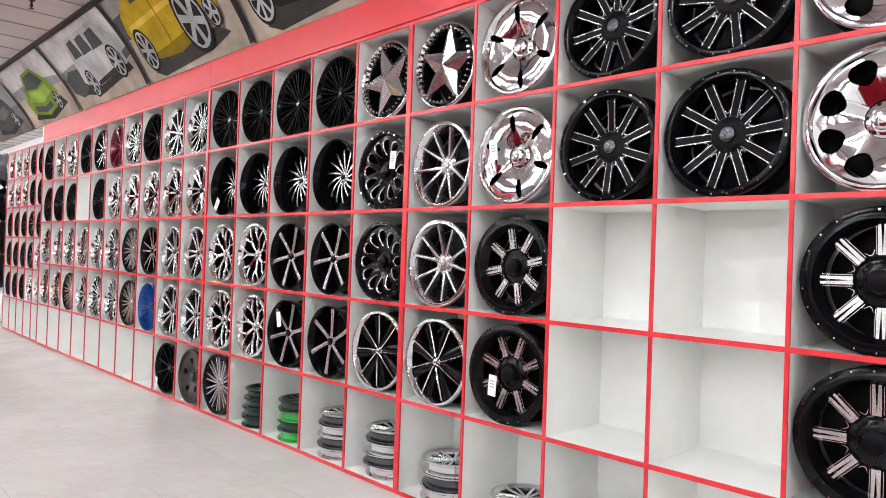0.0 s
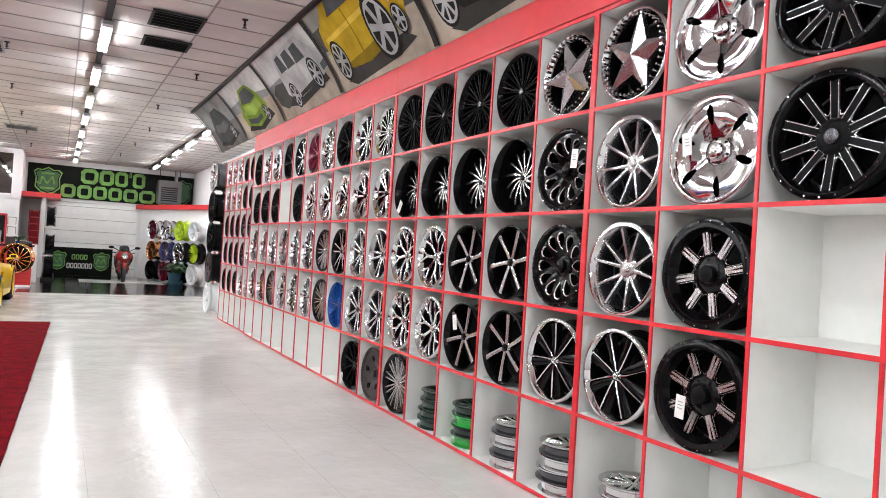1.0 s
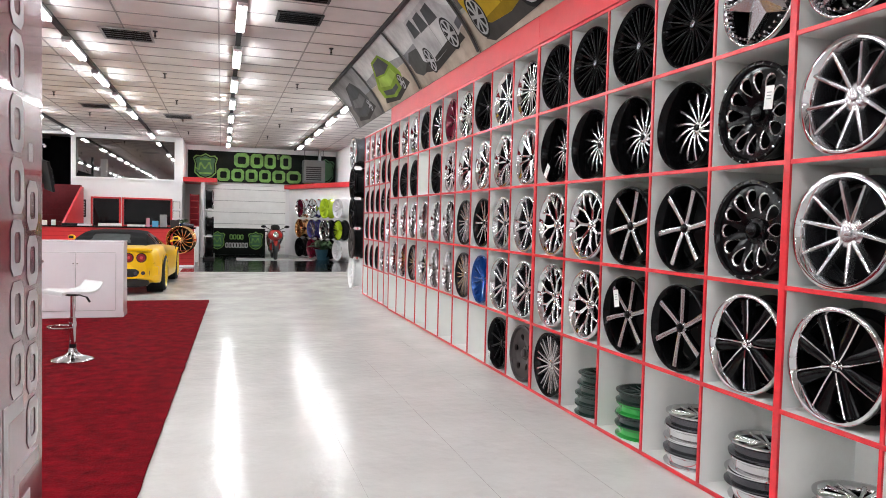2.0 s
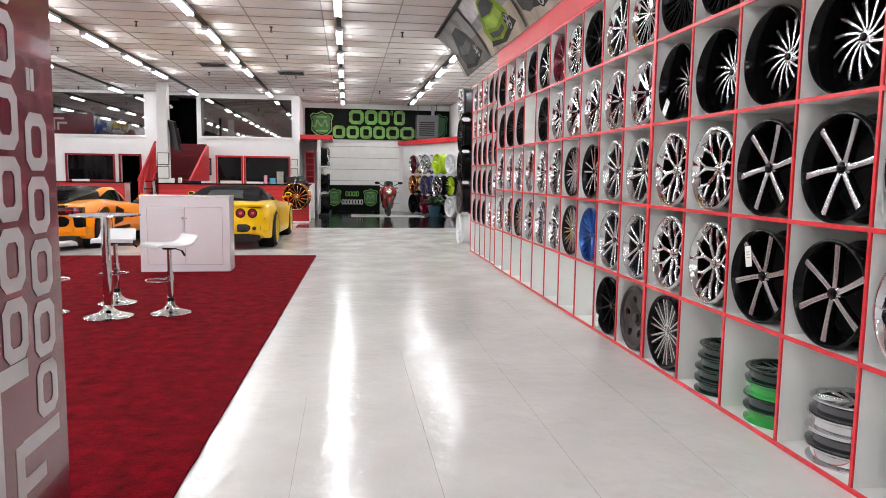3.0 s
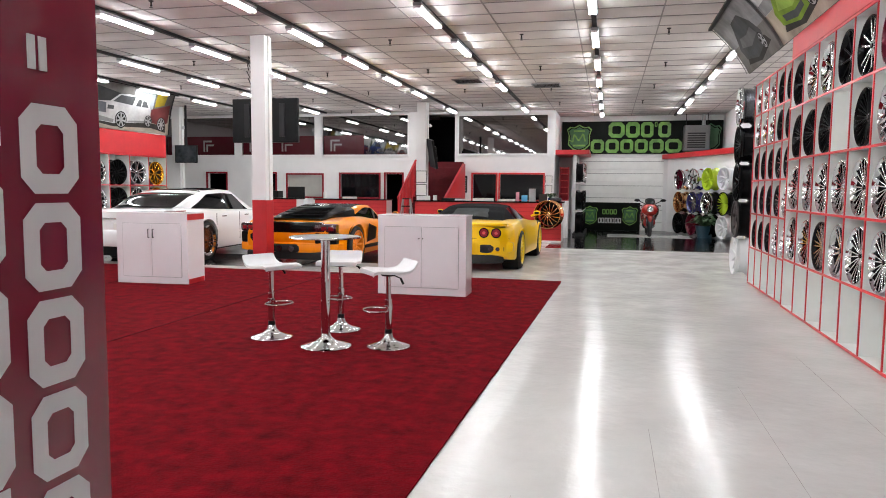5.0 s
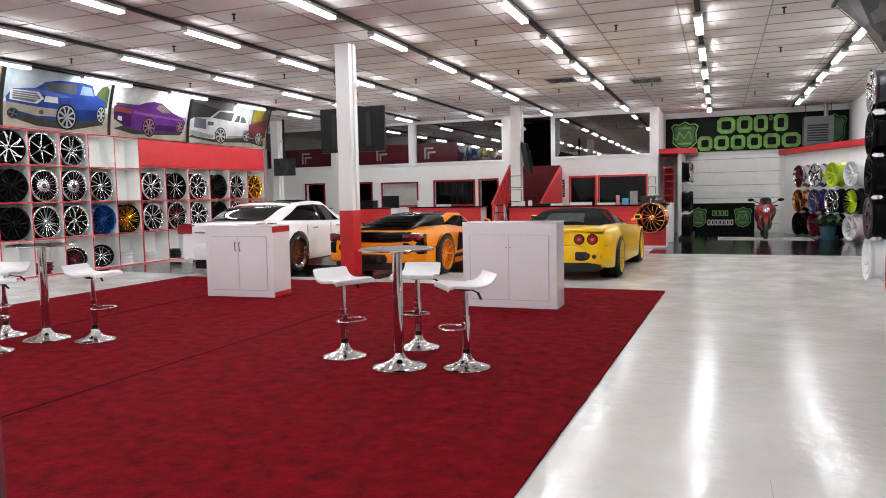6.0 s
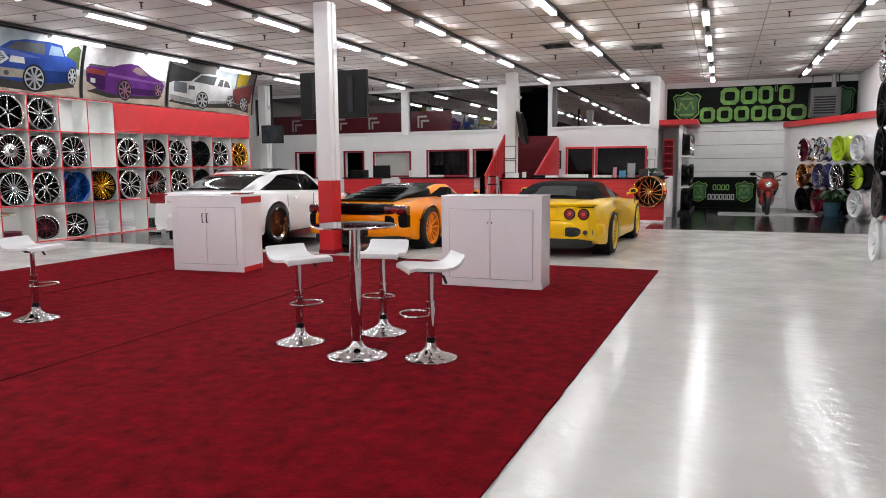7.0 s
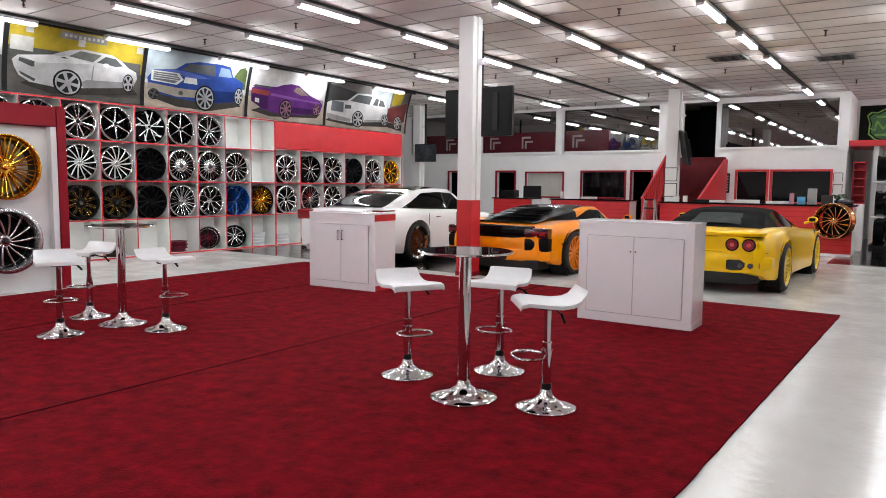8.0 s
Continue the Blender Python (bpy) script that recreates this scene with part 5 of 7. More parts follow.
def stool():
    ob = thing("bar_stool", pose(0, 0, 0), "white moulded bar stool with chrome stem and round foot", "bar stool", "bar stools on the carpet")
    bm = bmesh.new()
    lathe(bm, trumpet(0.19, 0.12), 40)
    part("base", bm, CHROME, ob, smooth=True)
    bm = bmesh.new()
    cyl(bm, (0, 0, 0.12), (0, 0, 0.42), 0.03, n=20)
    cyl(bm, (0, 0, 0.42), (0, 0, 0.66), 0.022, n=20)
    part("stem", bm, CHROME, ob, smooth=True)
    bm = bmesh.new()
    cyl(bm, (0, 0, 0.115), (0, 0, 0.16), 0.034, 0.032, n=20)
    part("collar", bm, BLACK_PLASTIC, ob, smooth=True)
    bm = bmesh.new()
    cyl(bm, (0, 0, 0.33), (0, 0, 0.37), 0.035, n=16)
    part("footrest_collar", bm, CHROME, ob, smooth=True)
    bm = bmesh.new()
    lathe(bm, [(0.13 + 0.009 * math.cos(2 * math.pi * k / 8), 0.009 * math.sin(2 * math.pi * k / 8)) for k in range(9)], 28)
    bmesh.ops.remove_doubles(bm, verts=bm.verts, dist=0.0002)
    bm.transform(Matrix.Translation((0, -0.12, 0.335)) @ Matrix.Diagonal((1, 0.8, 1, 1)))
    part("footrest", bm, CHROME, ob, smooth=True)
    # seat: a bent sheet, low rolled front and raised back
    bm = bmesh.new()
    prof = [(-0.205, 0.675), (-0.195, 0.69), (-0.15, 0.70), (-0.05, 0.69), (0.05, 0.682), (0.12, 0.690), (0.165, 0.712), (0.195, 0.748), (0.205, 0.768)]
    rows = []
    for lift in (0.0, -0.022):
        for y, z in prof:
            rows.append([bm.verts.new((x * (1 - 0.12 * max(0, y) / 0.2), y, z + lift - (0.006 if abs(x) > 0.18 else 0.0))) for x in (-0.195, -0.17, -0.09, 0, 0.09, 0.17, 0.195)])
    k = len(prof)
    for i in range(k - 1):
        for j in range(6):
            bm.faces.new((rows[i][j], rows[i][j + 1], rows[i + 1][j + 1], rows[i + 1][j]))
            bm.faces.new((rows[k + i][j], rows[k + i + 1][j], rows[k + i + 1][j + 1], rows[k + i][j + 1]))
        for j in (0, 6):
            bm.faces.new((rows[i][j], rows[i + 1][j], rows[k + i + 1][j], rows[k + i][j]))
    for i in (0, k - 1):
        for j in range(6):
            bm.faces.new((rows[i][j], rows[k + i][j], rows[k + i][j + 1], rows[i][j + 1]))
    seat = part("seat", bm, WHITE_POWDER, ob, "white moulded seat with a raised back edge", True)
    bm = bmesh.new()
    cyl(bm, (0, 0, 0.63), (0, 0, 0.665), 0.06, 0.09, n=16)
    part("seat_plate", bm, BLACK_PLASTIC, ob)
    bm = bmesh.new()
    cyl(bm, (0.02, 0.02, 0.645), (0.16, 0.05, 0.625), 0.006, n=8)
    cyl(bm, (0.16, 0.05, 0.625), (0.20, 0.06, 0.58), 0.010, n=8)
    part("lever", bm, BLACK_PLASTIC, ob)
    return ob


def bar_table():
    ob = thing("bar_table", pose(0, 0, 0), "round glass bar table on a chrome stem with round foot", "bar table", "bar tables on the carpet")
    bm = bmesh.new()
    lathe(bm, trumpet(0.22, 0.12), 44)
    part("base", bm, CHROME, ob, smooth=True)
    bm = bmesh.new()
    cyl(bm, (0, 0, 0.12), (0, 0, 0.955), 0.04, n=24)
    part("stem", bm, CHROME, ob, smooth=True)
    bm = bmesh.new()
    lathe(bm, [(0.001, 0.958), (0.30, 0.958), (0.305, 0.962), (0.305, 0.968), (0.30, 0.972), (0.001, 0.972)], 48)
    part("tabletop", bm, DARK_PANE, ob, "dark glass top")
    bm = bmesh.new()
    lathe(bm, [(0.303, 0.957), (0.309, 0.960), (0.309, 0.970), (0.303, 0.973)], 48)
    part("rim_band", bm, CHROME, ob)
    return ob


a = stool()
a.matrix_basis = pose(-1.66, 9.755, 0.014, 0, 0, 62)
for x, y, r in ((-1.175, 10.26, 8), (-0.50, 9.68, -52), (-4.98, 8.92, 70), (-5.60, 9.53, 20), (-4.46, 9.64, 95)):
    copy_thing(a, pose(x, y, 0.014, 0, 0, r))
a = bar_table()
a.matrix_basis = pose(-1.035, 9.55, 0.014)
copy_thing(a, pose(-5.02, 9.54, 0.014))

# ---- the shelf on the opposite wall ----
LFRONT = -10.70
LC1 = [16.59 - 0.672 * k for k in range(15)][::-1]
LR1 = [0.015, 0.715, 1.42, 2.13, 2.80]
shelf_unit("wheel_shelf", LC1, LR1, LFRONT, 0.42, "white pigeonhole wall shelf with red edges, partly empty", -1)
LC2 = [16.61 + 0.765 * k for k in range(7)]
LR2 = [0.015, 0.715, 1.42, 2.19]
shelf_unit("wheel_shelf", LC2, LR2, LFRONT, 0.42, "white pigeonhole shelf with red edges under a red panel", -1)
solid("red_panel_west", block((LFRONT - 0.3, 16.61, 2.21), (LFRONT - 0.0, LC2[-1], 2.80), 0.004), RED_PAINT, "plain red panel over the shelf", "trim")
LRACK = ["- - - - - - - - - - - - - -",
         "wave_chrome black_ten five_chrome milled chrome_mesh wave_chrome gold_line gold_line black_swirl chrome_multi chrome_mesh blue_multi gold_black",
         "milled chrome_mesh wave_chrome black_ten five_chrome chrome_mesh turbine turbine black_swirl wire_disc wire_disc chrome_swirl -",
         "chrome_mesh six_blade wave_chrome milled chrome_mesh chrome_mesh wave_chrome five_chrome loop_white five_chrome silver_five - -"]
for r, line in enumerate(LRACK):
    for c, kind in enumerate(line.split()):
        if kind == "-":
            continue
        c += 1
        sc = 0.625 / 0.53
        put_wheel(kind, pose(LFRONT - 0.03, (LC1[c] + LC1[c + 1]) / 2, LR1[r] + 0.0095, 0, 2, 180), "wheels in the far shelf", sc)
for r, line in ((1, "wave_chrome chrome_multi chrome_mesh black_swirl silver_five gold_mesh"), (2, "wave_chrome black_silver chrome_mesh black_swirl silver_five gold_mesh")):
    for c, kind in enumerate(line.split()):
        put_wheel(kind, pose(LFRONT - 0.03, (LC2[c] + LC2[c + 1]) / 2, LR2[r] + 0.0095, 0, 2, 180), "wheels in the far shelf", 0.64 / 0.53)
recolour("wave_chrome", "red_wave", WINE, WINE, WINE)
LABELS["red_wave"] = "dark red wavy-spoke wheel"
for kind, c, n in (("gold_mesh", 8, 2), ("red_wave", 10, 3), ("white_ten", 13, 4)):
    stacked(kind, LFRONT - 0.24, (LC1[c] + LC1[c + 1]) / 2, 0.027, n, 0.36 / 0.53, "wheels stacked in the far shelf")
for kind, c in (("wine_chrome", 11), ("black_silver", 12)):
    put_wheel(kind, pose(LFRONT - 0.16, (LC1[c] + LC1[c + 1]) / 2, 0.026, 0, 8, 150), "wheels in the far shelf", 0.48 / 0.53)
for c, kind in ((0, "white_ten"), (1, "darkgreen_wave"), (2, "wave_chrome")):
    stacked(kind, LFRONT - 0.24, (LC2[c] + LC2[c + 1]) / 2, 0.027, 3, 0.36 / 0.53, "wheels stacked in the far shelf")
LB, LT = (LFRONT + 0.005, 2.82), (LFRONT + 0.24, CEIL - 0.03)
poster("printed poster of a red car beside a wall", LB, LT, 8.6, 11.0, PALE, GREYG, 5, draw_muscle_front, ("red_car", (0.35, 0.03, 0.03)), False)
poster("printed poster of a white muscle car before a yellow shop front", LB, LT, 11.01, 13.35, ("shop_yellow", (0.42, 0.31, 0.03)), ("shop_ground", (0.13, 0.12, 0.11)), 5, draw_muscle_front, ("white_car", (0.62, 0.61, 0.61)))
poster("printed poster of a blue pickup truck on pale ground", LB, LT, 13.36, 15.75, PALE, TAN, 4, draw_pickup, ("blue_car", (0.03, 0.07, 0.30)))
poster("printed poster of a purple muscle car on pale ground", LB, LT, 15.76, 18.1, PALE, TAN, 4, draw_muscle_rear, ("purple_car", (0.13, 0.03, 0.20)))
poster("printed poster of a white saloon car under trees", LB, LT, 18.11, 21.3, DUSK, TAN, 5, draw_saloon, ("white_car", (0.62, 0.61, 0.61)))
solid("ceiling_trim_poster_west", block((LFRONT + 0.23, 4, CEIL - 0.05), (LFRONT + 0.29, 21.45, CEIL - 0.012)), BLACK_PLASTIC, "thin dark strip along the posters' top", "trim")


# ---- the red and white display stand ----
def display_stand():
    ob = thing("display_stand", pose(-7.9, 0, 0), "white display wall with a dark red frame and mounted wheels", "display stand")
    part("back", block((-0.45, 6.0, 0.0), (-0.12, 10.40, 2.10), 0.004), WHITE_WALL, ob)
    part("side_frame", block((-0.45, 10.41, 0.0), (0.02, 10.52, 2.37), 0.006), RED_DEEP, ob)
    part("top_frame", block((-0.45, 6.0, 2.105), (0.0, 10.405, 2.36), 0.006), RED_DEEP, ob)
    part("reveal", block((-0.118, 10.33, 0.0), (0.0, 10.405, 2.1), 0.003), WHITE_WALL, ob)
    return ob


display_stand()
put_wheel("gold_busy", pose(-7.80, 9.76, 1.57 - 0.40, 0, 0, 180), "wheels on the display stand", 0.40 / 0.265)
put_wheel("pale_turbine", pose(-7.74, 9.72, 0.67 - 0.40, 0, 0, 180), "wheels on the display stand", 0.40 / 0.265)


# ---- cars ----
def lerp_list(pts, s):
    if s <= pts[0][0]:
        return pts[0][1]
    for (a, va), (b, vb) in zip(pts, pts[1:]):
        if s <= b:
            t = (s - a) / (b - a)
            t = t * t * (3 - 2 * t) * 0.45 + t * 0.55
            return va + (vb - va) * t
    return pts[-1][1]


def car_wheel(parent, x, y, r, width, out, rim_mat, lip_mat, n=10, twin=True):
    deep = 0.03 if lip_mat is CHROME else 0.0
    hold = new("wheel")
    hold.parent = parent
    hold.matrix_basis = Matrix.Translation((x, y, r)) @ (pose(0, 0, 0, 0, 0, 180) if out > 0 else Matrix.Identity(4))
    bm = bmesh.new()
    rr = r * 0.80
    lathe(bm, [(rr, 0.0), (rr + 0.012, -0.006), (r - 0.02, 0.004), (r - 0.004, 0.025), (r, 0.05), (r, width - 0.05), (r - 0.02, width), (rr, width), (rr, 0.0)], 40, "X")
    part("tyre", bm, RUBBER, hold, "black tyre", True)
    bm = bmesh.new()
    lathe(bm, [(rr, 0.0), (rr - 0.018 - deep, 0.002 + deep * 0.8), (rr - 0.028 - deep, 0.03 + deep), (rr - 0.045, width - 0.02), (rr, width - 0.01)], 40, "X")
    part("rim", bm, lip_mat, hold, "", True)
    bm = bmesh.new()
    for k in range(n):
        tmp = bmesh.new()
        if twin:
            bar(tmp, 0.03, rr - 0.02 - deep, 0.018, 0.016, 0.05 + deep * 0.5, 0.02 + deep, side=-0.006, spread=-0.03, steps=3)
            bar(tmp, 0.03, rr - 0.02 - deep, 0.018, 0.016, 0.05 + deep * 0.5, 0.02 + deep, side=0.006, spread=0.03, steps=3)
        else:
            bar(tmp, 0.03, rr - 0.02, 0.03, 0.03, 0.05, 0.02, steps=3)
        tmp.transform(pose(0, 0, 0, 360 * k / n))
        me = bpy.data.meshes.new("spoke")
        tmp.to_mesh(me)
        tmp.free()
        me.materials.append(rim_mat)
        me.polygons.foreach_set("material_index", [0] * len(me.polygons))
        piece("spoke", me, hold)
    bm = bmesh.new()
    lathe(bm, [(0.001, 0.035), (0.03, 0.036), (0.055, 0.048), (0.06, 0.1), (0.001, 0.1)], 20, "X")
    part("hub", bm, rim_mat, hold, "", True)
    bm = bmesh.new()
    cyl(bm, (0.08, 0, 0), (0.095, 0, 0), rr * 0.62, n=28)
    part("brake_disc", bm, GUNMETAL, hold)
    return hold


def car(name, label, m, L, axles, r, mat, W, SH, DK, sill, rims, glass, roof_mat, cabin, tumble=0.42):
    """A car along +y with its tail at y = 0. W half width, SH shoulder and DK deck height, each as (y, value) lists; cabin: lists of (y, half width) and (y, height)."""
    ob = thing(name, m, label, "car", "parked cars")
    N = 130
    ra = r + 0.045
    rings = []
    bm = bmesh.new()
    for i in range(N + 1):
        s = L * i / N
        w, zs, zd, low = lerp_list(W, s), lerp_list(SH, s), lerp_list(DK, s), lerp_list(sill, s)
        zb = low
        for ax in axles:
            if abs(s - ax) < ra:
                zb = max(zb, r + math.sqrt(ra * ra - (s - ax) ** 2) * 0.98)
            w += 0.02 * math.exp(-((s - ax) / 0.45) ** 2)
        h = zs - low
        side = [(0.035, 0.0), (0.012, 0.05), (0.002, 0.25), (0.0, 0.42), (0.004, 0.56), (0.014, 0.70), (0.032, 0.84), (0.060, 0.95), (0.10, 1.0)]
        pts = [(w - 0.20, zb)] + [(w - d, max(zb, low + h * f)) for d, f in side] + [(w * 0.72, zs + (zd - zs) * 0.72), (w * 0.4, zs + (zd - zs) * 0.95), (0, zd)]
        rings.append([bm.verts.new((x, s, z)) for x, z in pts] + [bm.verts.new((-x, s, z)) for x, z in pts[-2::-1]])
    for a, b in zip(rings, rings[1:]):
        for k in range(len(a) - 1):
            bm.faces.new((a[k], b[k], b[k + 1], a[k + 1]))
    bm.faces.new(rings[0])
    bm.faces.new(rings[-1][::-1])
    bmesh.ops.remove_doubles(bm, verts=bm.verts, dist=0.0004)
    part("body", bm, mat, ob, "", True)
    w0 = lerp_list(W, L / 2)
    part("underbody", block((-w0 + 0.24, 0.25, 0.13), (w0 - 0.24, L - 0.3, 0.42)), BLACK_PLASTIC, ob, "black underside")
    for ax in axles:
        for sx in (-1, 1):
            bm = bmesh.new()
            wa = lerp_list(W, ax)
            cyl(bm, (sx * (wa - 0.30), ax, r), (sx * (wa - 0.02), ax, r), ra + 0.02, n=28, caps=False)
            part("wheel_arch", bm, BLACK_PLASTIC, ob)
            car_wheel(ob, sx * (wa + 0.01), ax, r, 0.26, sx, rims[0], rims[1], rims[2], rims[3])
    # cabin in strips: the glass and the roof are meshes of their own
    CW, CH = cabin
    y0, y1 = CH[0][0], CH[-1][0]
    M = 28

    def ring_at(s):
        zb = lerp_list(SH, s) - 0.02
        zt = max(lerp_list(CH, s), zb + 0.004)
        wb = lerp_list(CW, s)
        k = (zt - zb)
        wt = wb - k * tumble
        return [(wb, zb), (wb - 0.012, zb + 0.02 * k), (wt + 0.03 + 0.03 * k, zb + k * 0.80), (wt - 0.015, zb + k * 0.93), (wt * 0.62, zb + k * 0.99), (0, zb + k)]

    def strip(name, a, b, k0, k1, material_, both=True, proud=0.0, lab=""):
        bm = bmesh.new()
        rows = []
        for i in range(M + 1):
            s = a + (b - a) * i / M
            pts = ring_at(s)[k0:k1 + 1]
            rows.append([(x + proud, s, z + proud) for x, z in pts])
        for sx in (1, -1):
            if k1 < 5 and sx < 0:
                bmesh.ops.recalc_face_normals(bm, faces=bm.faces)
                part(name, bm, material_, ob, lab, True)
                bm = bmesh.new()
            vs = [[bm.verts.new((sx * x, y, z)) for x, y, z in row] for row in rows]
            for p, q in zip(vs, vs[1:]):
                for k in range(len(p) - 1):
                    bm.faces.new((p[k], q[k], q[k + 1], p[k + 1]))
        bmesh.ops.remove_doubles(bm, verts=bm.verts, dist=0.0005)
        return part(name, bm, material_, ob, lab, True)
    def side_glass(a, b, back, fore, material_, lab=""):
        """Side windows that taper towards both ends, a little proud of the cabin."""
        for sx in (1, -1):
            bm = bmesh.new()
            rows = []
            for i in range(M + 1):
                s = a + (b - a) * i / M
                p, q = ring_at(s)[1], ring_at(s)[2]
                f = max(0.02, min(1, ((s - a) / back) ** 0.6, ((b - s) / fore) ** 0.8)) * 0.92
                rows.append([bm.verts.new((sx * (p[0] + 0.007), s, p[1] + 0.015)), bm.verts.new((sx * (p[0] + (q[0] - p[0]) * f * 0.5 + 0.008), s, p[1] + 0.015 + (q[1] - p[1]) * f * 0.5)), bm.verts.new((sx * (p[0] + (q[0] - p[0]) * f + 0.007), s, p[1] + 0.015 + (q[1] - p[1]) * f))])
            for p, q in zip(rows, rows[1:]):
                for k in (0, 1):
                    bm.faces.new((p[k], q[k], q[k + 1], p[k + 1]))
            part("side_window", bm, material_, ob, lab, True)
    strip.glass = side_glass
    return ob, strip, y0, y1


def curved(parent, name, x0, x1, z0, z1, y0, sag, hw, mat, label="", thick=0.12, ends=1.0):
    """A bumper-like panel, bent back towards the car's sides, with rounded edges."""
    bm = bmesh.new()
    h = z1 - z0
    prof = [(thick, z0), (0.03, z0), (0.008, z0 + 0.12 * h), (0.0, z0 + 0.4 * h), (0.0, z0 + 0.7 * h), (0.012, z0 + 0.92 * h), (0.035, z1), (thick, z1)]
    cols = []
    for i in range(15):
        x = x0 + (x1 - x0) * i / 14
        dy = sag * (abs(x) / hw) ** 2.6
        e = 0.25 * h * ends * (max(0, abs(i - 7) - 5) / 2) ** 2
        cols.append([bm.verts.new((x, y0 + dy + p, min(max(z, z0 + e), z1 - e))) for p, z in prof])
    for a, b in zip(cols, cols[1:]):
        for k in range(len(prof)):
            n = (k + 1) % len(prof)
            bm.faces.new((a[k], a[n], b[n], b[k]))
    bm.faces.new(cols[0])
    bm.faces.new(cols[-1][::-1])
    return part(name, bm, mat, parent, label, True)


def disc_on(parent, name, x, y, z, r, mat, depth=0.03, n=24, label=""):
    bm = bmesh.new()
    lathe(bm, [(0.001, -depth), (r * 0.8, -depth * 0.9), (r, -depth * 0.4), (r, 0.02), (0.001, 0.02)], n)
    bm.transform(pose(x, y, z, -90) @ pose(0, 0, 0, 180))
    return part(name, bm, mat, parent, label, True)


YELLOW = material("yellow_car_paint", (0.88, 0.52, 0.0), 0.3, coat=0.55, spec=0.2, vary=0.02, scale=2)
ORANGE = material("orange_car_paint", (0.92, 0.27, 0.0), 0.3, coat=0.55, spec=0.2, vary=0.02, scale=2)
WHITE_CAR = material("white_car_paint", (0.88, 0.88, 0.89), 0.25, coat=0.5, vary=0.01, scale=2)
FABRIC = material("black_soft_top", (0.005, 0.005, 0.006), 0.85, spec=0.08, vary=0.2, scale=30, bump=0.2, bump_scale=400)
TAIL_RED = material("red_lamp_lens", (0.22, 0.006, 0.01), 0.1, coat=0.8, vary=0.1, scale=30)
TAIL_DARK = material("dark_lamp_lens", (0.05, 0.006, 0.012), 0.1, coat=0.8, vary=0.1, scale=30)
SMOKE = material("smoked_glass", (0.003, 0.0032, 0.0036), 0.04, spec=0.22, vary=0.1, scale=3)
YELLOW_RIM = material("yellow_rim", (0.75, 0.52, 0.01), 0.3, coat=0.4, vary=0.03, scale=8)
ORANGE_RIM = material("orange_rim", (0.80, 0.22, 0.01), 0.3, coat=0.4, vary=0.03, scale=8)
MESH_BLACK = material("black_grille", (0.006, 0.006, 0.006), 0.6, vary=0.3, scale=60)


def mirror(ob, x, y, z, mat):
    bm = bmesh.new()
    bmesh.ops.create_uvsphere(bm, u_segments=16, v_segments=10, radius=1, matrix=Matrix.Translation((x, y, z)) @ Matrix.Diagonal((0.075, 0.05, 0.048, 1)))
    cyl(bm, (x * 0.88, y + 0.02, z - 0.06), (x, y, z - 0.02), 0.02, n=8)
    side = part("wing_mirror", bm, mat, ob, "", True)
    part("mirror_glass", block((x - 0.045, y - 0.054, z - 0.026), (x + 0.045, y - 0.047, z + 0.026), 0.003), SMOKE, side)


# yellow roadster with a black soft top
yl, strip, y0, y1 = car("yellow_roadster", "glossy yellow two-seat roadster with closed black soft top", pose(-1.10, 15.52, 0.004, 0, 0, -1.5), 4.45, (0.80, 3.38), 0.335, YELLOW,
    [(0, 0.70), (0.10, 0.83), (0.3, 0.91), (0.8, 0.955), (1.8, 0.92), (3.4, 0.95), (4.1, 0.86), (4.45, 0.55)],
    [(0, 0.66), (0.12, 0.75), (0.35, 0.81), (0.8, 0.85), (1.6, 0.83), (2.4, 0.78), (3.4, 0.74), (4.1, 0.58), (4.45, 0.42)],
    [(0, 0.78), (0.10, 0.835), (0.6, 0.86), (1.6, 0.86), (2.6, 0.82), (3.4, 0.73), (4.45, 0.45)],
    [(0, 0.30), (0.2, 0.20), (0.6, 0.17), (4.0, 0.15), (4.45, 0.25)], (YELLOW_RIM, YELLOW_RIM, 10, True), SMOKE, FABRIC,
    ([(0.55, 0.66), (1.3, 0.76), (2.2, 0.78), (2.9, 0.74)], [(0.55, 0.86), (0.95, 1.00), (1.30, 1.09), (1.75, 1.12), (2.1, 1.10), (2.9, 0.80)]), 0.85)
strip("soft_top", 0.55, 2.1, 2, 5, FABRIC, lab="closed black fabric roof")
strip("roof_side", 0.55, 1.35, 0, 2, FABRIC)
strip("side_window", 1.36, 2.4, 0, 2, SMOKE)
strip("windscreen", 2.1, 2.9, 2, 5, SMOKE)
bm = bmesh.new()
rows = [[bm.verts.new((x, 0.66 + 0.40 * t + 0.0 * abs(x), 0.915 + 0.135 * t - 0.08 * (abs(x) / 0.42) ** 4 * 0.5)) for x in (-0.36 + 0.06 * t, -0.28, -0.15, 0, 0.15, 0.28, 0.36 - 0.06 * t)] for t in (0, 0.5, 1)]
for a, b in zip(rows, rows[1:]):
    for k in range(6):
        bm.faces.new((a[k], a[k + 1], b[k + 1], b[k]))
bm.transform(Matrix.Translation((0, -0.01, 0.0)))
part("rear_window", bm, material("clouded_plastic", (0.035, 0.04, 0.04), 0.6, spec=0.1, vary=0.3, scale=6), yl, "clouded plastic rear window", True)
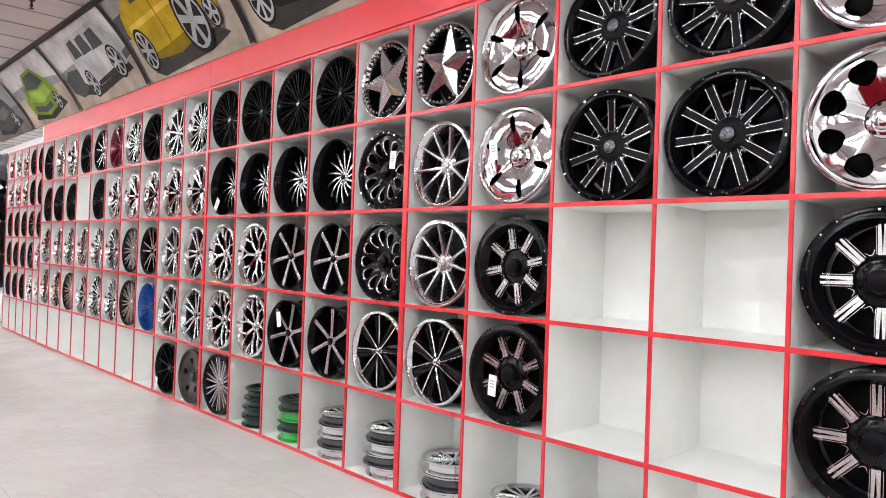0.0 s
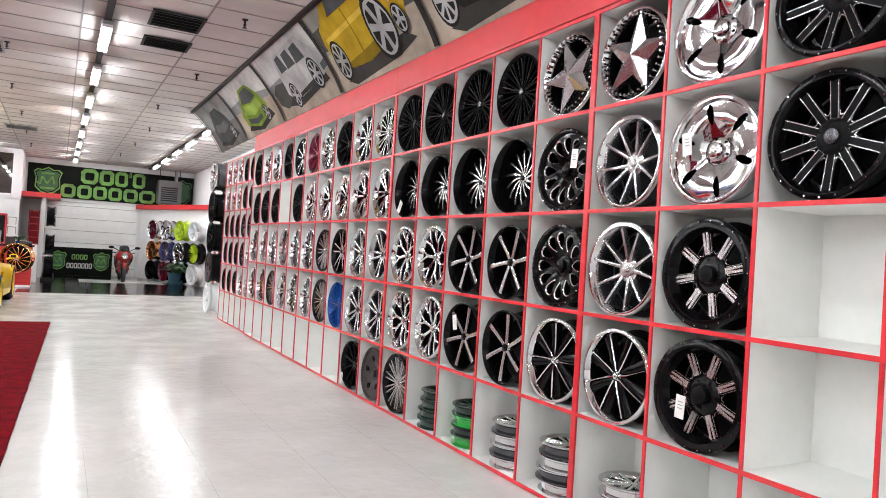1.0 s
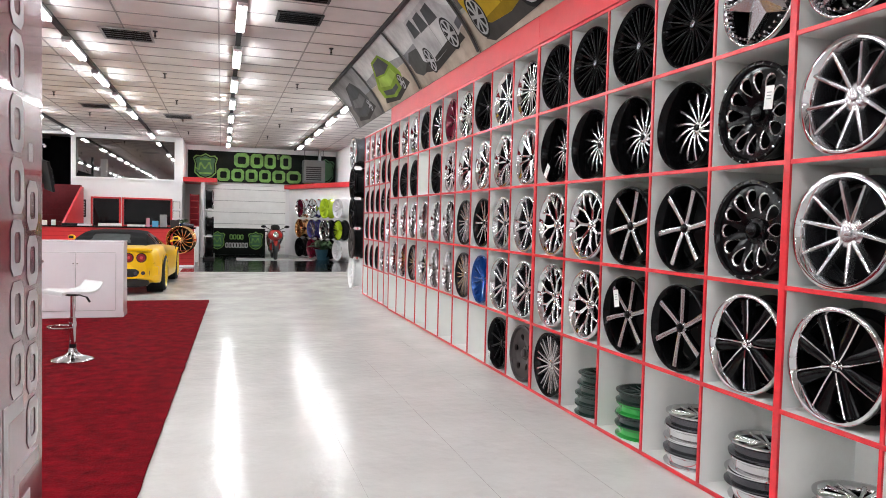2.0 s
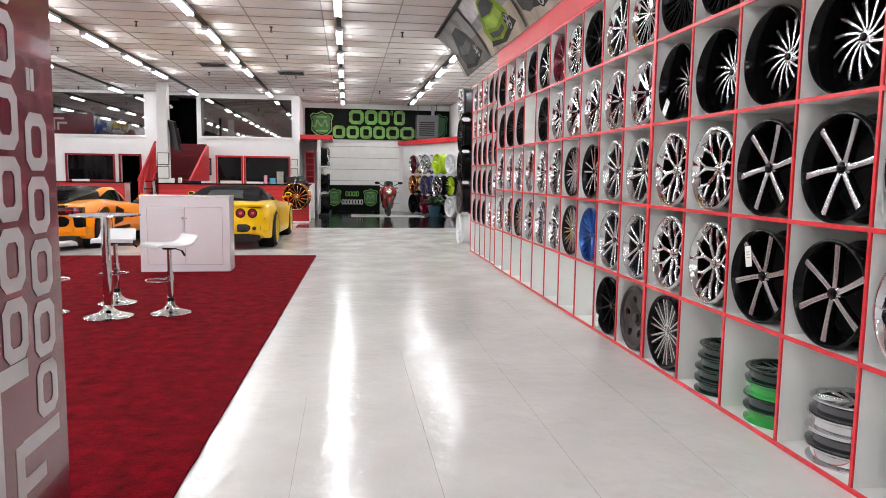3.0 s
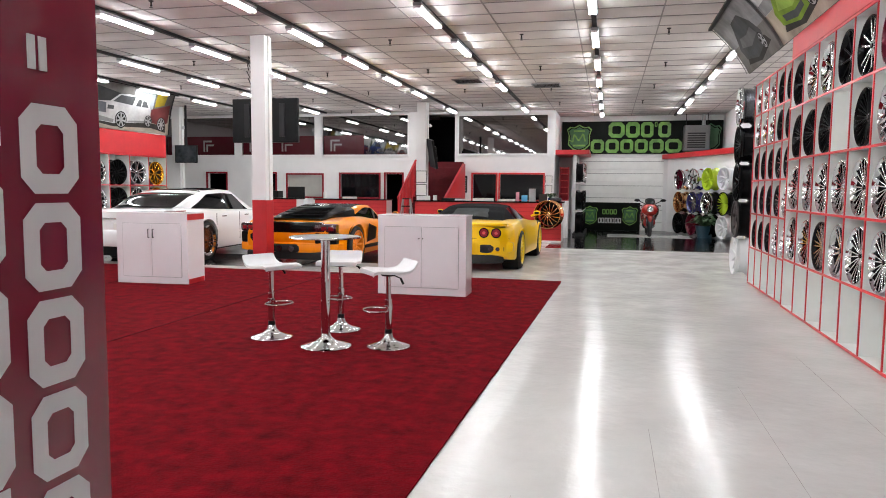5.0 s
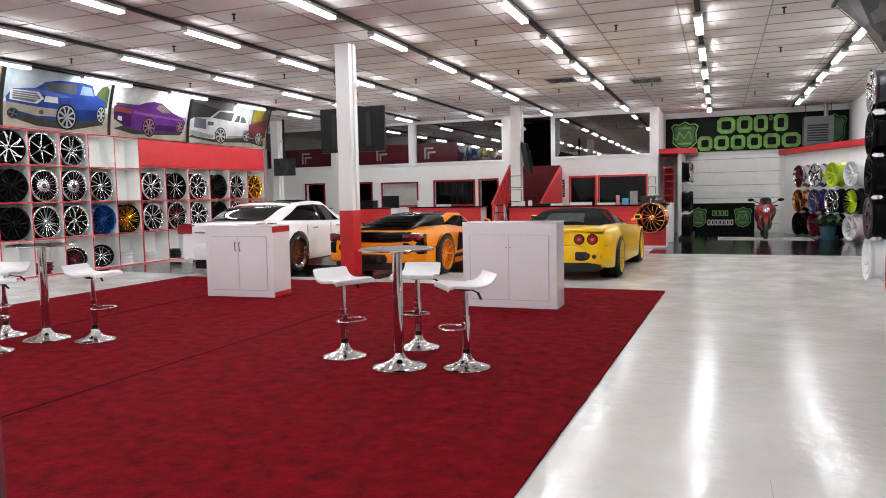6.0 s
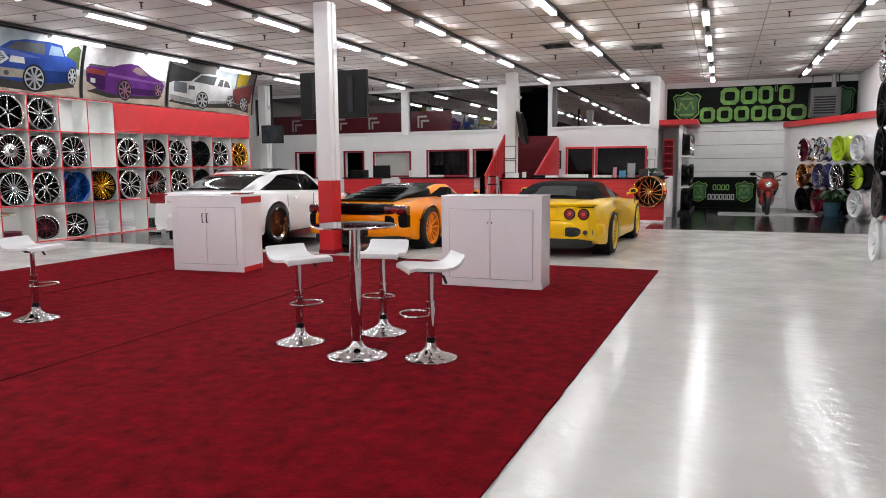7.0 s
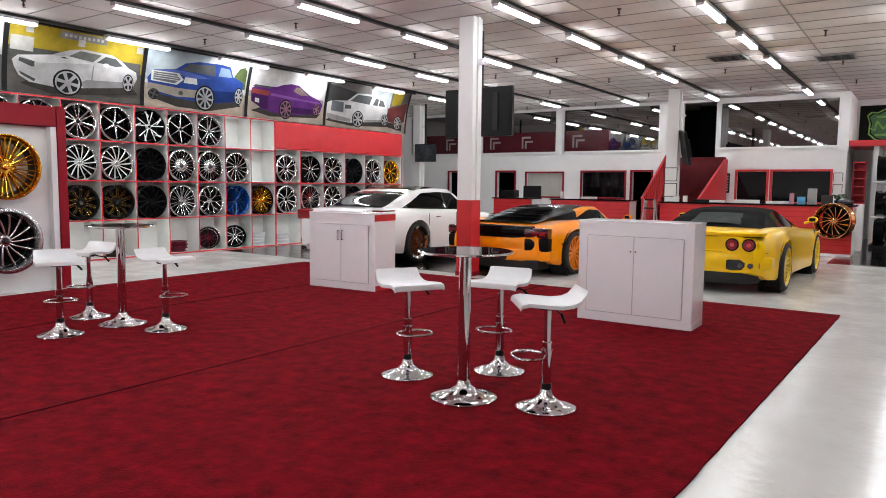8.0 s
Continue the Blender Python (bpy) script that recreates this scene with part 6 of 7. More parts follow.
for sx in (-1, 1):
    for dx in (0.42, 0.63):
        lamp = disc_on(yl, "tail_lamp", sx * dx, 0.005, 0.66, 0.085, GLOSS_BLACK, 0.012)
        disc_on(lamp, "lens", sx * dx, -0.003, 0.66, 0.068, TAIL_RED, 0.018)
        disc_on(lamp, "lens_centre", sx * dx, -0.014, 0.66, 0.026, RED_PAINT, 0.014)
    a, b = sorted((sx * 0.36, sx * 0.76))
    grille = curved(yl, "rear_vent", a, b, 0.31, 0.475, -0.047, 0.15, 0.92, MESH_BLACK, "black oval vent", ends=0.55)
    bm = bmesh.new()
    for dx in (0.54, 0.66):
        cyl(bm, (sx * dx, -0.035, 0.39), (sx * dx, 0.05, 0.39), 0.034, n=16)
    part("exhaust", bm, GUNMETAL, grille)
    mirror(yl, sx * 1.0, 2.45, 0.93, YELLOW)
curved(yl, "bumper", -0.90, 0.90, 0.285, 0.555, -0.035, 0.15, 0.92, YELLOW, "", 0.24)
curved(yl, "bumper_line", -0.84, 0.84, 0.556, 0.566, -0.008, 0.14, 0.92, GLOSS_BLACK)
curved(yl, "tail_lip", -0.80, 0.80, 0.765, 0.83, -0.03, 0.17, 0.92, YELLOW)
curved(yl, "tail_shadow_line", -0.76, 0.76, 0.752, 0.764, -0.004, 0.15, 0.92, GLOSS_BLACK)
curved(yl, "diffuser", -0.74, 0.74, 0.13, 0.30, -0.02, 0.20, 0.92, MESH_BLACK, "black diffuser", 0.3)

# orange sports coupe
og, strip, y0, y1 = car("orange_supercar", "low glossy orange sports coupe with black engine cover", pose(-4.20, 15.30, 0.004, 0, 0, -2), 4.55, (0.85, 3.52), 0.345, ORANGE,
    [(0, 0.78), (0.15, 0.92), (0.85, 1.01), (2.0, 0.95), (3.5, 0.98), (4.2, 0.86), (4.55, 0.5)],
    [(0, 0.70), (0.25, 0.80), (0.85, 0.86), (1.6, 0.80), (2.6, 0.72), (3.5, 0.66), (4.55, 0.32)],
    [(0, 0.74), (0.3, 0.80), (0.8, 0.84), (1.6, 0.86), (2.6, 0.78), (3.5, 0.62), (4.55, 0.34)],
    [(0, 0.34), (0.3, 0.20), (0.6, 0.15), (4.2, 0.13), (4.55, 0.2)], (ORANGE_RIM, ORANGE_RIM, 12, False), SMOKE, GLOSS_BLACK,
    ([(0.45, 0.52), (1.5, 0.70), (2.4, 0.76), (3.4, 0.60)], [(0.45, 0.84), (0.9, 0.93), (1.5, 1.03), (1.95, 1.08), (2.35, 1.07), (3.4, 0.66)]))
strip("engine_cover", 0.30, 1.55, 3, 5, SATIN_BLACK, lab="black louvred engine cover")
strip("engine_cover_side", 0.30, 1.55, 0, 3, SATIN_BLACK)
strip("roof", 1.55, 2.4, 3, 5, GLOSS_BLACK)
strip("pillar", 1.55, 3.4, 0, 3, ORANGE)
strip.glass(1.35, 3.1, 0.7, 0.7, SMOKE)
strip("windscreen", 2.4, 3.4, 3, 5, SMOKE)
for k in range(5):
    y = 0.60 + 0.19 * k
    z = lerp_list([(0.45, 0.84), (0.9, 0.93), (1.5, 1.03)], y)
    bm = bmesh.new()
    hw = 0.44 - 0.03 * k
    box(bm, (-hw, -0.075, -0.007), (hw, 0.075, 0.007), 0.003)
    bm.transform(Matrix.Translation((0, y, z + 0.03)) @ pose(0, 0, 0, -2))
    part("louvre", bm, SATIN_BLACK, og)
curved(og, "tail_panel", -0.66, 0.66, 0.60, 0.79, -0.035, 0.10, 1.0, GLOSS_BLACK, "gloss black tail panel", ends=0.1)
curved(og, "plate_panel", -0.56, 0.56, 0.43, 0.60, -0.02, 0.10, 1.0, ORANGE, "orange panel under the tail", 0.2, 0.0)
curved(og, "bumper", -0.95, 0.95, 0.25, 0.425, -0.05, 0.15, 1.0, ORANGE, "", 0.26, 0.3)
for sx in (-1, 1):
    a, b = sorted((sx * 0.56, sx * 0.93))
    lamp = curved(og, "tail_lamp", a, b, 0.61, 0.76, -0.055, 0.11, 1.0, TAIL_DARK, "dark red smoked tail lamp", ends=0.2)
    for u in (0.12, 0.24):
        p, q = sorted((sx * (0.56 + u), sx * (0.56 + u + 0.09)))
        curved(lamp, "lens", p, q, 0.64, 0.73, -0.061, 0.11, 1.0, TAIL_RED, ends=0.2)
    curved(og, "vent_panel", a, b, 0.405, 0.61, -0.052, 0.12, 1.0, SATIN_BLACK, "black vent below the lamp", ends=0.1)
    mirror(og, sx * 1.05, 2.85, 0.86, ORANGE)
    bm = bmesh.new()
    box(bm, (min(sx * 0.96, sx * 1.0), 1.25, 0.25), (max(sx * 0.96, sx * 1.0), 2.2, 0.32), 0.02)
    part("side_skirt", bm, SATIN_BLACK, og)
    part("side_marker", block((min(sx * 1.0, sx * 1.018), 0.36, 0.50), (max(sx * 1.0, sx * 1.018), 0.50, 0.525), 0.004), GLOSS_BLACK, og)
    bm = bmesh.new()
    f = [(0.98, 1.35, 0.36), (0.985, 1.45, 0.72), (0.955, 1.95, 0.62), (0.95, 1.9, 0.40)]
    bm.faces.new([bm.verts.new((sx * (x + 0.012), y, z)) for x, y, z in f])
    bmesh.ops.solidify(bm, geom=bm.faces[:], thickness=0.02)
    part("side_scoop", bm, SATIN_BLACK, og, "black air scoop behind the door")
part("diffuser", block((-0.80, 0.0, 0.12), (0.80, 0.35, 0.27), 0.03), MESH_BLACK, og, "black diffuser")
curved(og, "exhaust_recess", -0.26, 0.26, 0.24, 0.41, -0.056, 0.15, 1.0, MESH_BLACK)
bm = bmesh.new()
cyl(bm, (-0.12, -0.07, 0.32), (-0.12, 0.1, 0.32), 0.055, n=18)
cyl(bm, (0.12, -0.07, 0.32), (0.12, 0.1, 0.32), 0.055, n=18)
part("exhaust", bm, GUNMETAL, og)

# white saloon
wh, strip, y0, y1 = car("white_saloon", "glossy white four-door saloon with black glass and copper wheels", pose(-6.98, 14.62, 0.004, 0, 0, 4), 5.1, (1.18, 4.2), 0.37, WHITE_CAR,
    [(0, 0.78), (0.15, 0.88), (1.1, 0.95), (3.0, 0.95), (4.2, 0.94), (4.8, 0.84), (5.1, 0.6)],
    [(0, 0.86), (0.2, 0.94), (1.0, 0.96), (2.2, 0.93), (3.4, 0.89), (4.3, 0.80), (5.1, 0.55)],
    [(0, 0.94), (0.2, 0.99), (0.8, 1.0), (2.0, 0.98), (3.4, 0.93), (4.3, 0.84), (5.1, 0.58)],
    [(0, 0.32), (0.3, 0.24), (0.7, 0.20), (4.7, 0.18), (5.1, 0.28)], (DARK_COPPER, CHROME, 10, True), SMOKE, WHITE_CAR,
    ([(0.55, 0.62), (1.2, 0.76), (2.4, 0.80), (3.5, 0.74)], [(0.55, 1.0), (1.2, 1.25), (1.7, 1.35), (2.3, 1.375), (2.8, 1.35), (3.7, 0.90)]))
strip("rear_window", 0.60, 1.35, 3, 5, SMOKE, lab="black tinted rear window")
strip("pillar", 0.55, 3.7, 0, 3, WHITE_CAR)
strip.glass(0.95, 3.45, 0.75, 0.6, SMOKE, "black tinted side window")
strip("roof", 1.35, 1.55, 3, 5, WHITE_CAR)
strip("glass_roof", 1.55, 2.75, 3, 5, SMOKE, lab="black panoramic roof")
strip("windscreen", 2.75, 3.7, 3, 5, SMOKE)
for sx in (-1, 1):
    a, b = sorted((sx * 0.55, sx * 0.88))
    lamp = part("tail_lamp", block((a, -0.008, 0.78), (b, 0.20, 0.95), 0.03), TAIL_RED, wh, "red tail lamp")
    a, b = sorted((sx * 0.70, sx * 0.90))
    part("lamp_strip", block((a, 0.10, 0.945), (b, 0.5, 0.965), 0.008), TAIL_RED, wh)
    mirror(wh, sx * 1.02, 3.2, 1.0, WHITE_CAR)
    for y in (1.75, 2.75):
        part("door_handle", block((min(sx * 0.952, sx * 0.975), y, 0.80), (max(sx * 0.952, sx * 0.975), y + 0.18, 0.825), 0.008), CHROME, wh)
    bm = bmesh.new()
    for y in (1.55, 2.55, 3.55):
        box(bm, (min(sx * 0.945, sx * 0.953), y - 0.004, 0.32), (max(sx * 0.945, sx * 0.953), y + 0.004, 0.88))
    part("door_gap", bm, DARK_METAL, wh)
    bm = bmesh.new()
    cyl(bm, (sx * 0.6, -0.03, 0.30), (sx * 0.6, 0.1, 0.30), 0.05, n=16)
    part("exhaust", bm, CHROME, wh)
curved(wh, "bumper", -0.90, 0.90, 0.32, 0.62, -0.05, 0.20, 0.95, WHITE_CAR, "", 0.2)
part("boot_strip", block((-0.5, -0.02, 0.80), (0.5, 0.02, 0.83), 0.006), CHROME, wh)
part("number_plate", block((-0.2, -0.04, 0.62), (0.2, -0.0, 0.74), 0.006), PAPER, wh, "blank pale plate")


# ---- office wall: windows, frames, counters ----
def frame_bars(bm, x0, x1, z0, z1, y, w, d):
    box(bm, (x0 - w, y - d, z1), (x1 + w, y + d, z1 + w), 0.004)
    box(bm, (x0 - w, y - d, z0 - (w if z0 > 0.1 else 0)), (x0, y + d, z1), 0.004)
    box(bm, (x1, y - d, z0 - (w if z0 > 0.1 else 0)), (x1 + w, y + d, z1), 0.004)
    if z0 > 0.1:
        box(bm, (x0, y - d, z0 - w), (x1, y + d, z0), 0.004)


for i, (a, b, c, d) in enumerate(UPPER):
    ob = thing("window_%d" % (i + 1), pose(0, WINDOWS, 0), "wide upper office window of mirrored dark glass", "window", kind="structure")
    bm = bmesh.new()
    frame_bars(bm, a, b, c, d, 0.03, 0.035, 0.045)
    part("window_frame", bm, WHITE_WALL, ob)
    part("pane", block((a, 0.055, c), (b, 0.063, d)), MIRROR_PANE, ob, "dark mirrored glass")
    part("window_sill", block((a - 0.05, -0.05, c - 0.065), (b + 0.05, -0.002, c - 0.037), 0.005), WHITE_WALL, ob)
# Added strips paint the mirrored image of a red banner onto the panes.
for a, b, i in ((-8.38, -6.9, 1), (-11.48, -8.72, 2), (-14.58, -11.82, 3)):
    ob = thing("window_film", pose(0, WINDOWS, 0), "dark maroon strip added for the mirrored banner image in the upper window glass", "window film", "films on the upper windows")
    part("film", block((a, 0.050, 2.545), (b, 0.053, 3.20)), BANNER_IMAGE_RED, ob)
    x = a + 0.25
    while x < b - 0.5:
        for u0, u1, z0, z1 in ((0.0, 0.06, 2.66, 3.06), (0.06, 0.34, 3.0, 3.06), (0.12, 0.18, 2.66, 2.92), (0.18, 0.42, 2.86, 2.92)):
            part("printed_shape", block((x + u0, 0.0465, z0), (x + u1, 0.0495, z1)), BANNER_IMAGE_GREY, ob, "plain grey printed bar")
        x += 1.25
for i, (a, b, c, d) in enumerate(LOWER):
    door = c < 0.1
    ob = thing(("door_%d" if door else "window_%d") % (i + 10), pose(0, WINDOWS, 0), "dark open doorway with a red frame" if door else "office window with a red frame", "doorway" if door else "window", kind="structure")
    bm = bmesh.new()
    frame_bars(bm, a, b, c, d, 0.0, 0.055, 0.03)
    part("window_frame" if not door else "door_frame", bm, RED_DEEP if i > 1 else RED_PAINT, ob, "red painted frame")
    if not door:
        part("pane", block((a, 0.07, c), (b, 0.078, d)), PALE_BLIND if i == 4 else DARK_PANE, ob, "pale drawn blind" if i == 4 else "dark glass")

solid("trim_upper", block((-15, WINDOWS - 0.035, CEIL - 0.09), (-0.38, WINDOWS - 0.002, CEIL - 0.012)), WHITE_WALL, "white trim under the ceiling", "trim")
for x in (-0.46, -8.55, -11.65):
    solid("pilaster", block((x - 0.11, WINDOWS - 0.07, 2.42), (x + 0.11, WINDOWS - 0.036, CEIL - 0.095), 0.006), WHITE_WALL, "white upright between the windows", "trim")


def counter(x0, x1, y0, y1, h, label, white_end=False):
    ob = thing("counter", pose(0, 0, 0), label, "counter", "red reception counters")
    part("front_panel", block((x0, y0, 0.0), (x1, y0 + 0.04, h), 0.004), RED_PAINT, ob)
    n = int(h / 0.11)
    for k in range(1, n):
        part("groove", block((x0 + 0.01, y0 - 0.003, h * k / n - 0.004), (x1 - 0.01, y0 + 0.001, h * k / n + 0.002)), RED_DEEP, ob)
    part("body", block((x0 + 0.005, y0 + 0.041, 0.0), (x1 - 0.005, y1, h - 0.002), 0.004), WHITE_WALL, ob)
    part("worktop", block((x0 - 0.03, y0 - 0.05, h), (x1 + 0.03, y1 + 0.03, h + 0.035), 0.006), GLOSS_BLACK, ob, "glossy black worktop")
    part("foot_strip", block((x0, y0 - 0.008, 0.0), (x1, y0 - 0.001, 0.05)), WHITE_GLOSS, ob)
    return ob


counter(-3.85, 0.16, 22.5, 23.4, 1.04, "long red reception counter with a black worktop and white end")
counter(-7.65, -5.3, 24.4, 25.0, 1.02, "red counter with a black worktop before the offices")
counter(-9.6, -8.3, 24.4, 25.0, 1.02, "short red counter with a black worktop")
counter(-13.8, -10.7, 24.2, 24.8, 1.02, "red counter with dark worktop by the far column")
TOP = 1.077


def small_box(name, label, cat, x, y, z, sx, sy, sz, mat, turn=0, bevel=0.004):
    bm = block((-sx / 2, -sy / 2, 0), (sx / 2, sy / 2, sz), bevel)
    return tagged(solid(name, bm, mat, label, cat, "", m=pose(x, y, z, 0, 0, turn)), group="things on the counter")


BLUE_CARD = material("blue_card", (0.08, 0.33, 0.55), 0.5, vary=0.08, scale=10)
PINK = material("pink_card", (0.6, 0.25, 0.33), 0.5, vary=0.08, scale=10)
for args in (("paper_ream", "stack of white papers on the counter", "paper", -2.0, 22.85, TOP, 0.55, 0.3, 0.07, PAPER, 4), ("paper_ream", "low pile of white papers on the counter", "paper", -1.35, 22.9, TOP, 0.4, 0.28, 0.05, PAPER, -8),
             ("blue_box", "small bright blue box on the counter", "box", -0.86, 22.8, TOP, 0.15, 0.12, 0.16, BLUE_CARD, 12), ("leaflet_stand", "leaflet stand with pale cards on the counter", "leaflet stand", -0.66, 22.9, TOP, 0.17, 0.10, 0.34, GREY_METAL, -6),
             ("card_box", "dark display box on the counter", "box", -0.36, 22.8, TOP, 0.22, 0.16, 0.2, BROWN_BLACK, 5), ("bottle_box", "slim pink and white carton on the counter", "carton", -1.05, 22.82, TOP, 0.08, 0.07, 0.24, PINK, 20),
             ("black_binder", "black binder lying on the counter", "binder", -2.9, 22.85, TOP, 0.5, 0.3, 0.06, BLACK_PLASTIC, 3), ("white_tray", "white paper tray on the counter", "tray", -2.6, 22.75, TOP, 0.3, 0.22, 0.05, WHITE_GLOSS, -4),
             ("paper_cup", "white paper cup on the counter", "cup", -3.35, 22.8, TOP, 0.09, 0.09, 0.14, PAPER, 0), ("paper_box", "small white box on the counter", "box", -3.58, 22.85, TOP, 0.14, 0.12, 0.12, PAPER, 10),
             ("monitor", "black computer monitor on the counter", "monitor", -8.35, 24.55, 1.06, 0.55, 0.06, 0.36, BLACK_PLASTIC, 8), ("printer", "black printer on the counter", "printer", -9.2, 24.7, 1.06, 0.45, 0.35, 0.22, BLACK_PLASTIC, 0),
             ("paper_ream", "white paper pile on the counter", "paper", -6.6, 24.7, 1.06, 0.4, 0.25, 0.06, PAPER, 0), ("bottle", "small pale bottle on the counter", "bottle", -7.4, 24.6, 1.06, 0.07, 0.07, 0.2, PAPER, 0)):
    small_box(*args)
tagged(solid("toy_car", block((-0.16, -0.07, 0.0), (0.16, 0.07, 0.10), 0.03), GUNMETAL, "dark model car on the counter", "model car", "", m=pose(-0.02, 22.7, TOP, 0, 0, 20)), group="things on the counter")
tagged(solid("toy_car", block((-0.16, -0.07, 0.0), (0.16, 0.07, 0.10), 0.03), BLUE_ANOD, "blue model car on the counter", "model car", "", m=pose(-0.08, 23.05, TOP, 0, 0, -15)), group="things on the counter")

LEAF = material("leaf", (0.035, 0.085, 0.03), 0.45, vary=0.4, scale=14)
POT = material("teal_pot", (0.015, 0.06, 0.09), 0.3, vary=0.1, scale=8)


def plant(x, y, z, size, pot_r, pot_h, label, leaves):
    ob = thing("potted_plant", pose(x, y, z), label, "plant")
    bm = bmesh.new()
    lathe(bm, [(0.001, 0), (pot_r * 0.75, 0), (pot_r, pot_h), (pot_r * 0.9, pot_h), (pot_r * 0.85, pot_h * 0.85), (0.001, pot_h * 0.85)], 24)
    part("pot", bm, POT, ob, "", True)
    for k in range(leaves):
        a, reach, up = random.uniform(0, 6.28), size * random.uniform(0.45, 1.0), size * random.uniform(0.4, 1.0)
        bm = bmesh.new()
        rows = []
        for i in range(7):
            t = i / 6
            r = reach * t
            h = pot_h * 0.8 + up * (1.9 * t - 1.5 * t * t)
            w = size * 0.12 * math.sin(math.pi * min(1, 0.08 + t * 0.92)) ** 0.8 + 0.004
            c = Vector((r * math.cos(a), r * math.sin(a), h))
            side = Vector((-math.sin(a), math.cos(a), 0))
            rows.append([bm.verts.new(c - side * w + Vector((0, 0, w * 0.4))), bm.verts.new(c), bm.verts.new(c + side * w + Vector((0, 0, w * 0.4)))])
        for p, q in zip(rows, rows[1:]):
            for j in (0, 1):
                bm.faces.new((p[j], p[j + 1], q[j + 1], q[j]))
        part("leaf", bm, LEAF, ob, "", True)
    return ob


plant(4.15, 25.75, 0.004, 0.62, 0.27, 0.36, "leafy green plant in a teal pot on the black floor", 46)
plant(-0.2, 23.2, TOP, 0.24, 0.07, 0.09, "small green plant on the counter", 22)

# gold wheel leaning on the counter's end
put_wheel("copper_wave", pose(-0.2, 22.20, 0.75 - 0.37, 0, 0, 74), "wheel on the counter front", 0.37 / 0.265)


# ---- stair to the upper offices ----
def stair():
    ob = thing("staircase", pose(0, 0, 0), "red staircase with steps coloured dark for shade and solid red side panels up to the offices", "staircase", kind="structure")
    n = 12
    for k in range(n):
        y, z = 23.7 + 0.255 * k, 0.19 * (k + 1)
        # Shade on the stair is put into the steps' darker red.
        part("step", block((-4.60, y, z - 0.19), (-3.36, y + 0.26, z), 0.004), RED_STAIR, ob)
    for x, pts in ((-4.66, ((23.5, 0.0), (23.5, 0.30), (26.72, 2.24), (26.72, 0.0))), (-3.36, ((23.5, 0.0), (23.5, 0.98), (26.5, 2.22), (26.72, 2.22), (26.72, 0.0)))):
        bm = bmesh.new()
        a = [bm.verts.new((x, y, z)) for y, z in pts]
        b = [bm.verts.new((x + 0.06, y, z)) for y, z in pts]
        bm.faces.new(a)
        bm.faces.new(b[::-1])
        for k in range(len(pts)):
            n = (k + 1) % len(pts)
            bm.faces.new((a[k], a[n], b[n], b[k]))
        part("side_panel", bm, RED_PAINT, ob, "solid red side panel")
    rail = ((23.45, 1.12), (25.35, 2.28))
    bm = bmesh.new()
    cyl(bm, (-4.63, *rail[0]), (-4.63, *rail[1]), 0.032, n=10)
    part("handrail", bm, RED_PAINT, ob, "", True)
    for k in range(13):
        y = 23.5 + 0.148 * k
        part("baluster", block((-4.655, y, 0.28 + (y - 23.5) * 0.6), (-4.605, y + 0.045, 1.13 + (y - 23.45) * 0.61), 0.004), RED_PAINT, ob)
    return ob


stair()
# Near-black colour paints the dark of the landing behind the stair opening.
solid("stair_landing_wall", block((-4.62, 28.6, 2.0), (-3.68, 28.7, CEIL)), BLACK_VOID, "wall above the stair coloured near-black for the unlit landing", "wall")


def screen(name, label, m, w, h, picture):
    ob = thing(name, m, label, "television", "hanging screens")
    part("case", block((-w / 2, 0, -h / 2), (w / 2, 0.07, h / 2), 0.012), BLACK_PLASTIC, ob)
    part("panel", block((-w / 2 + 0.03, -0.004, -h / 2 + 0.03), (w / 2 - 0.03, -0.0005, h / 2 - 0.03)), picture, ob)
    part("back_box", block((-w * 0.3, 0.071, -h * 0.3), (w * 0.3, 0.14, h * 0.25), 0.02), BLACK_PLASTIC, ob)
    return ob


DIM = material("dim_screen", (0.03, 0.035, 0.04), 0.15, vary=0.6, scale=5)
tv = screen("television", "pair of large black screens hanging back to back beside the column", pose(-4.83, 15.75, 2.62, 0, 0, 0), 1.31, 0.80, BLACK_PLASTIC)
for x in (-0.35, 0.35):
    part("bracket", block((x - 0.05, -0.03, -0.3), (x + 0.05, -0.005, 0.3), 0.004), DARK_METAL, tv)
part("mount", block((-0.05, 0.05, 0.3), (0.05, 0.1, 1.328), 0.004), DARK_METAL, tv)
bm = bmesh.new()
for k in range(3):
    x = -0.15 - 0.06 * k
    for i in range(6):
        cyl(bm, (x - 0.02 * i + 0.0, 0.08, 0.40 + 0.13 * i), (x - 0.02 * (i + 1) + 0.05 * math.sin(i + k), 0.08, 0.40 + 0.13 * (i + 1)), 0.008, n=6)
part("cable", bm, BLACK_PLASTIC, tv)["kind"] = "stuff"
tv = screen("television", "small black screen hanging from the ceiling by the column", pose(-11.73, 23.7, 2.42, 0, 0, 10), 0.72, 0.56, DIM)
part("mount", block((-0.03, 0.02, 0.25), (0.03, 0.06, 1.528)), DARK_METAL, tv)
tv = screen("television", "black screen mounted on the column, turned aside", pose(-3.80, 24.05, 2.42, 12, 8, -62), 0.75, 0.85, BLACK_PLASTIC)
part("mount", block((-0.35, 0.05, -0.05), (-0.05, 0.12, 0.05)), DARK_METAL, tv)
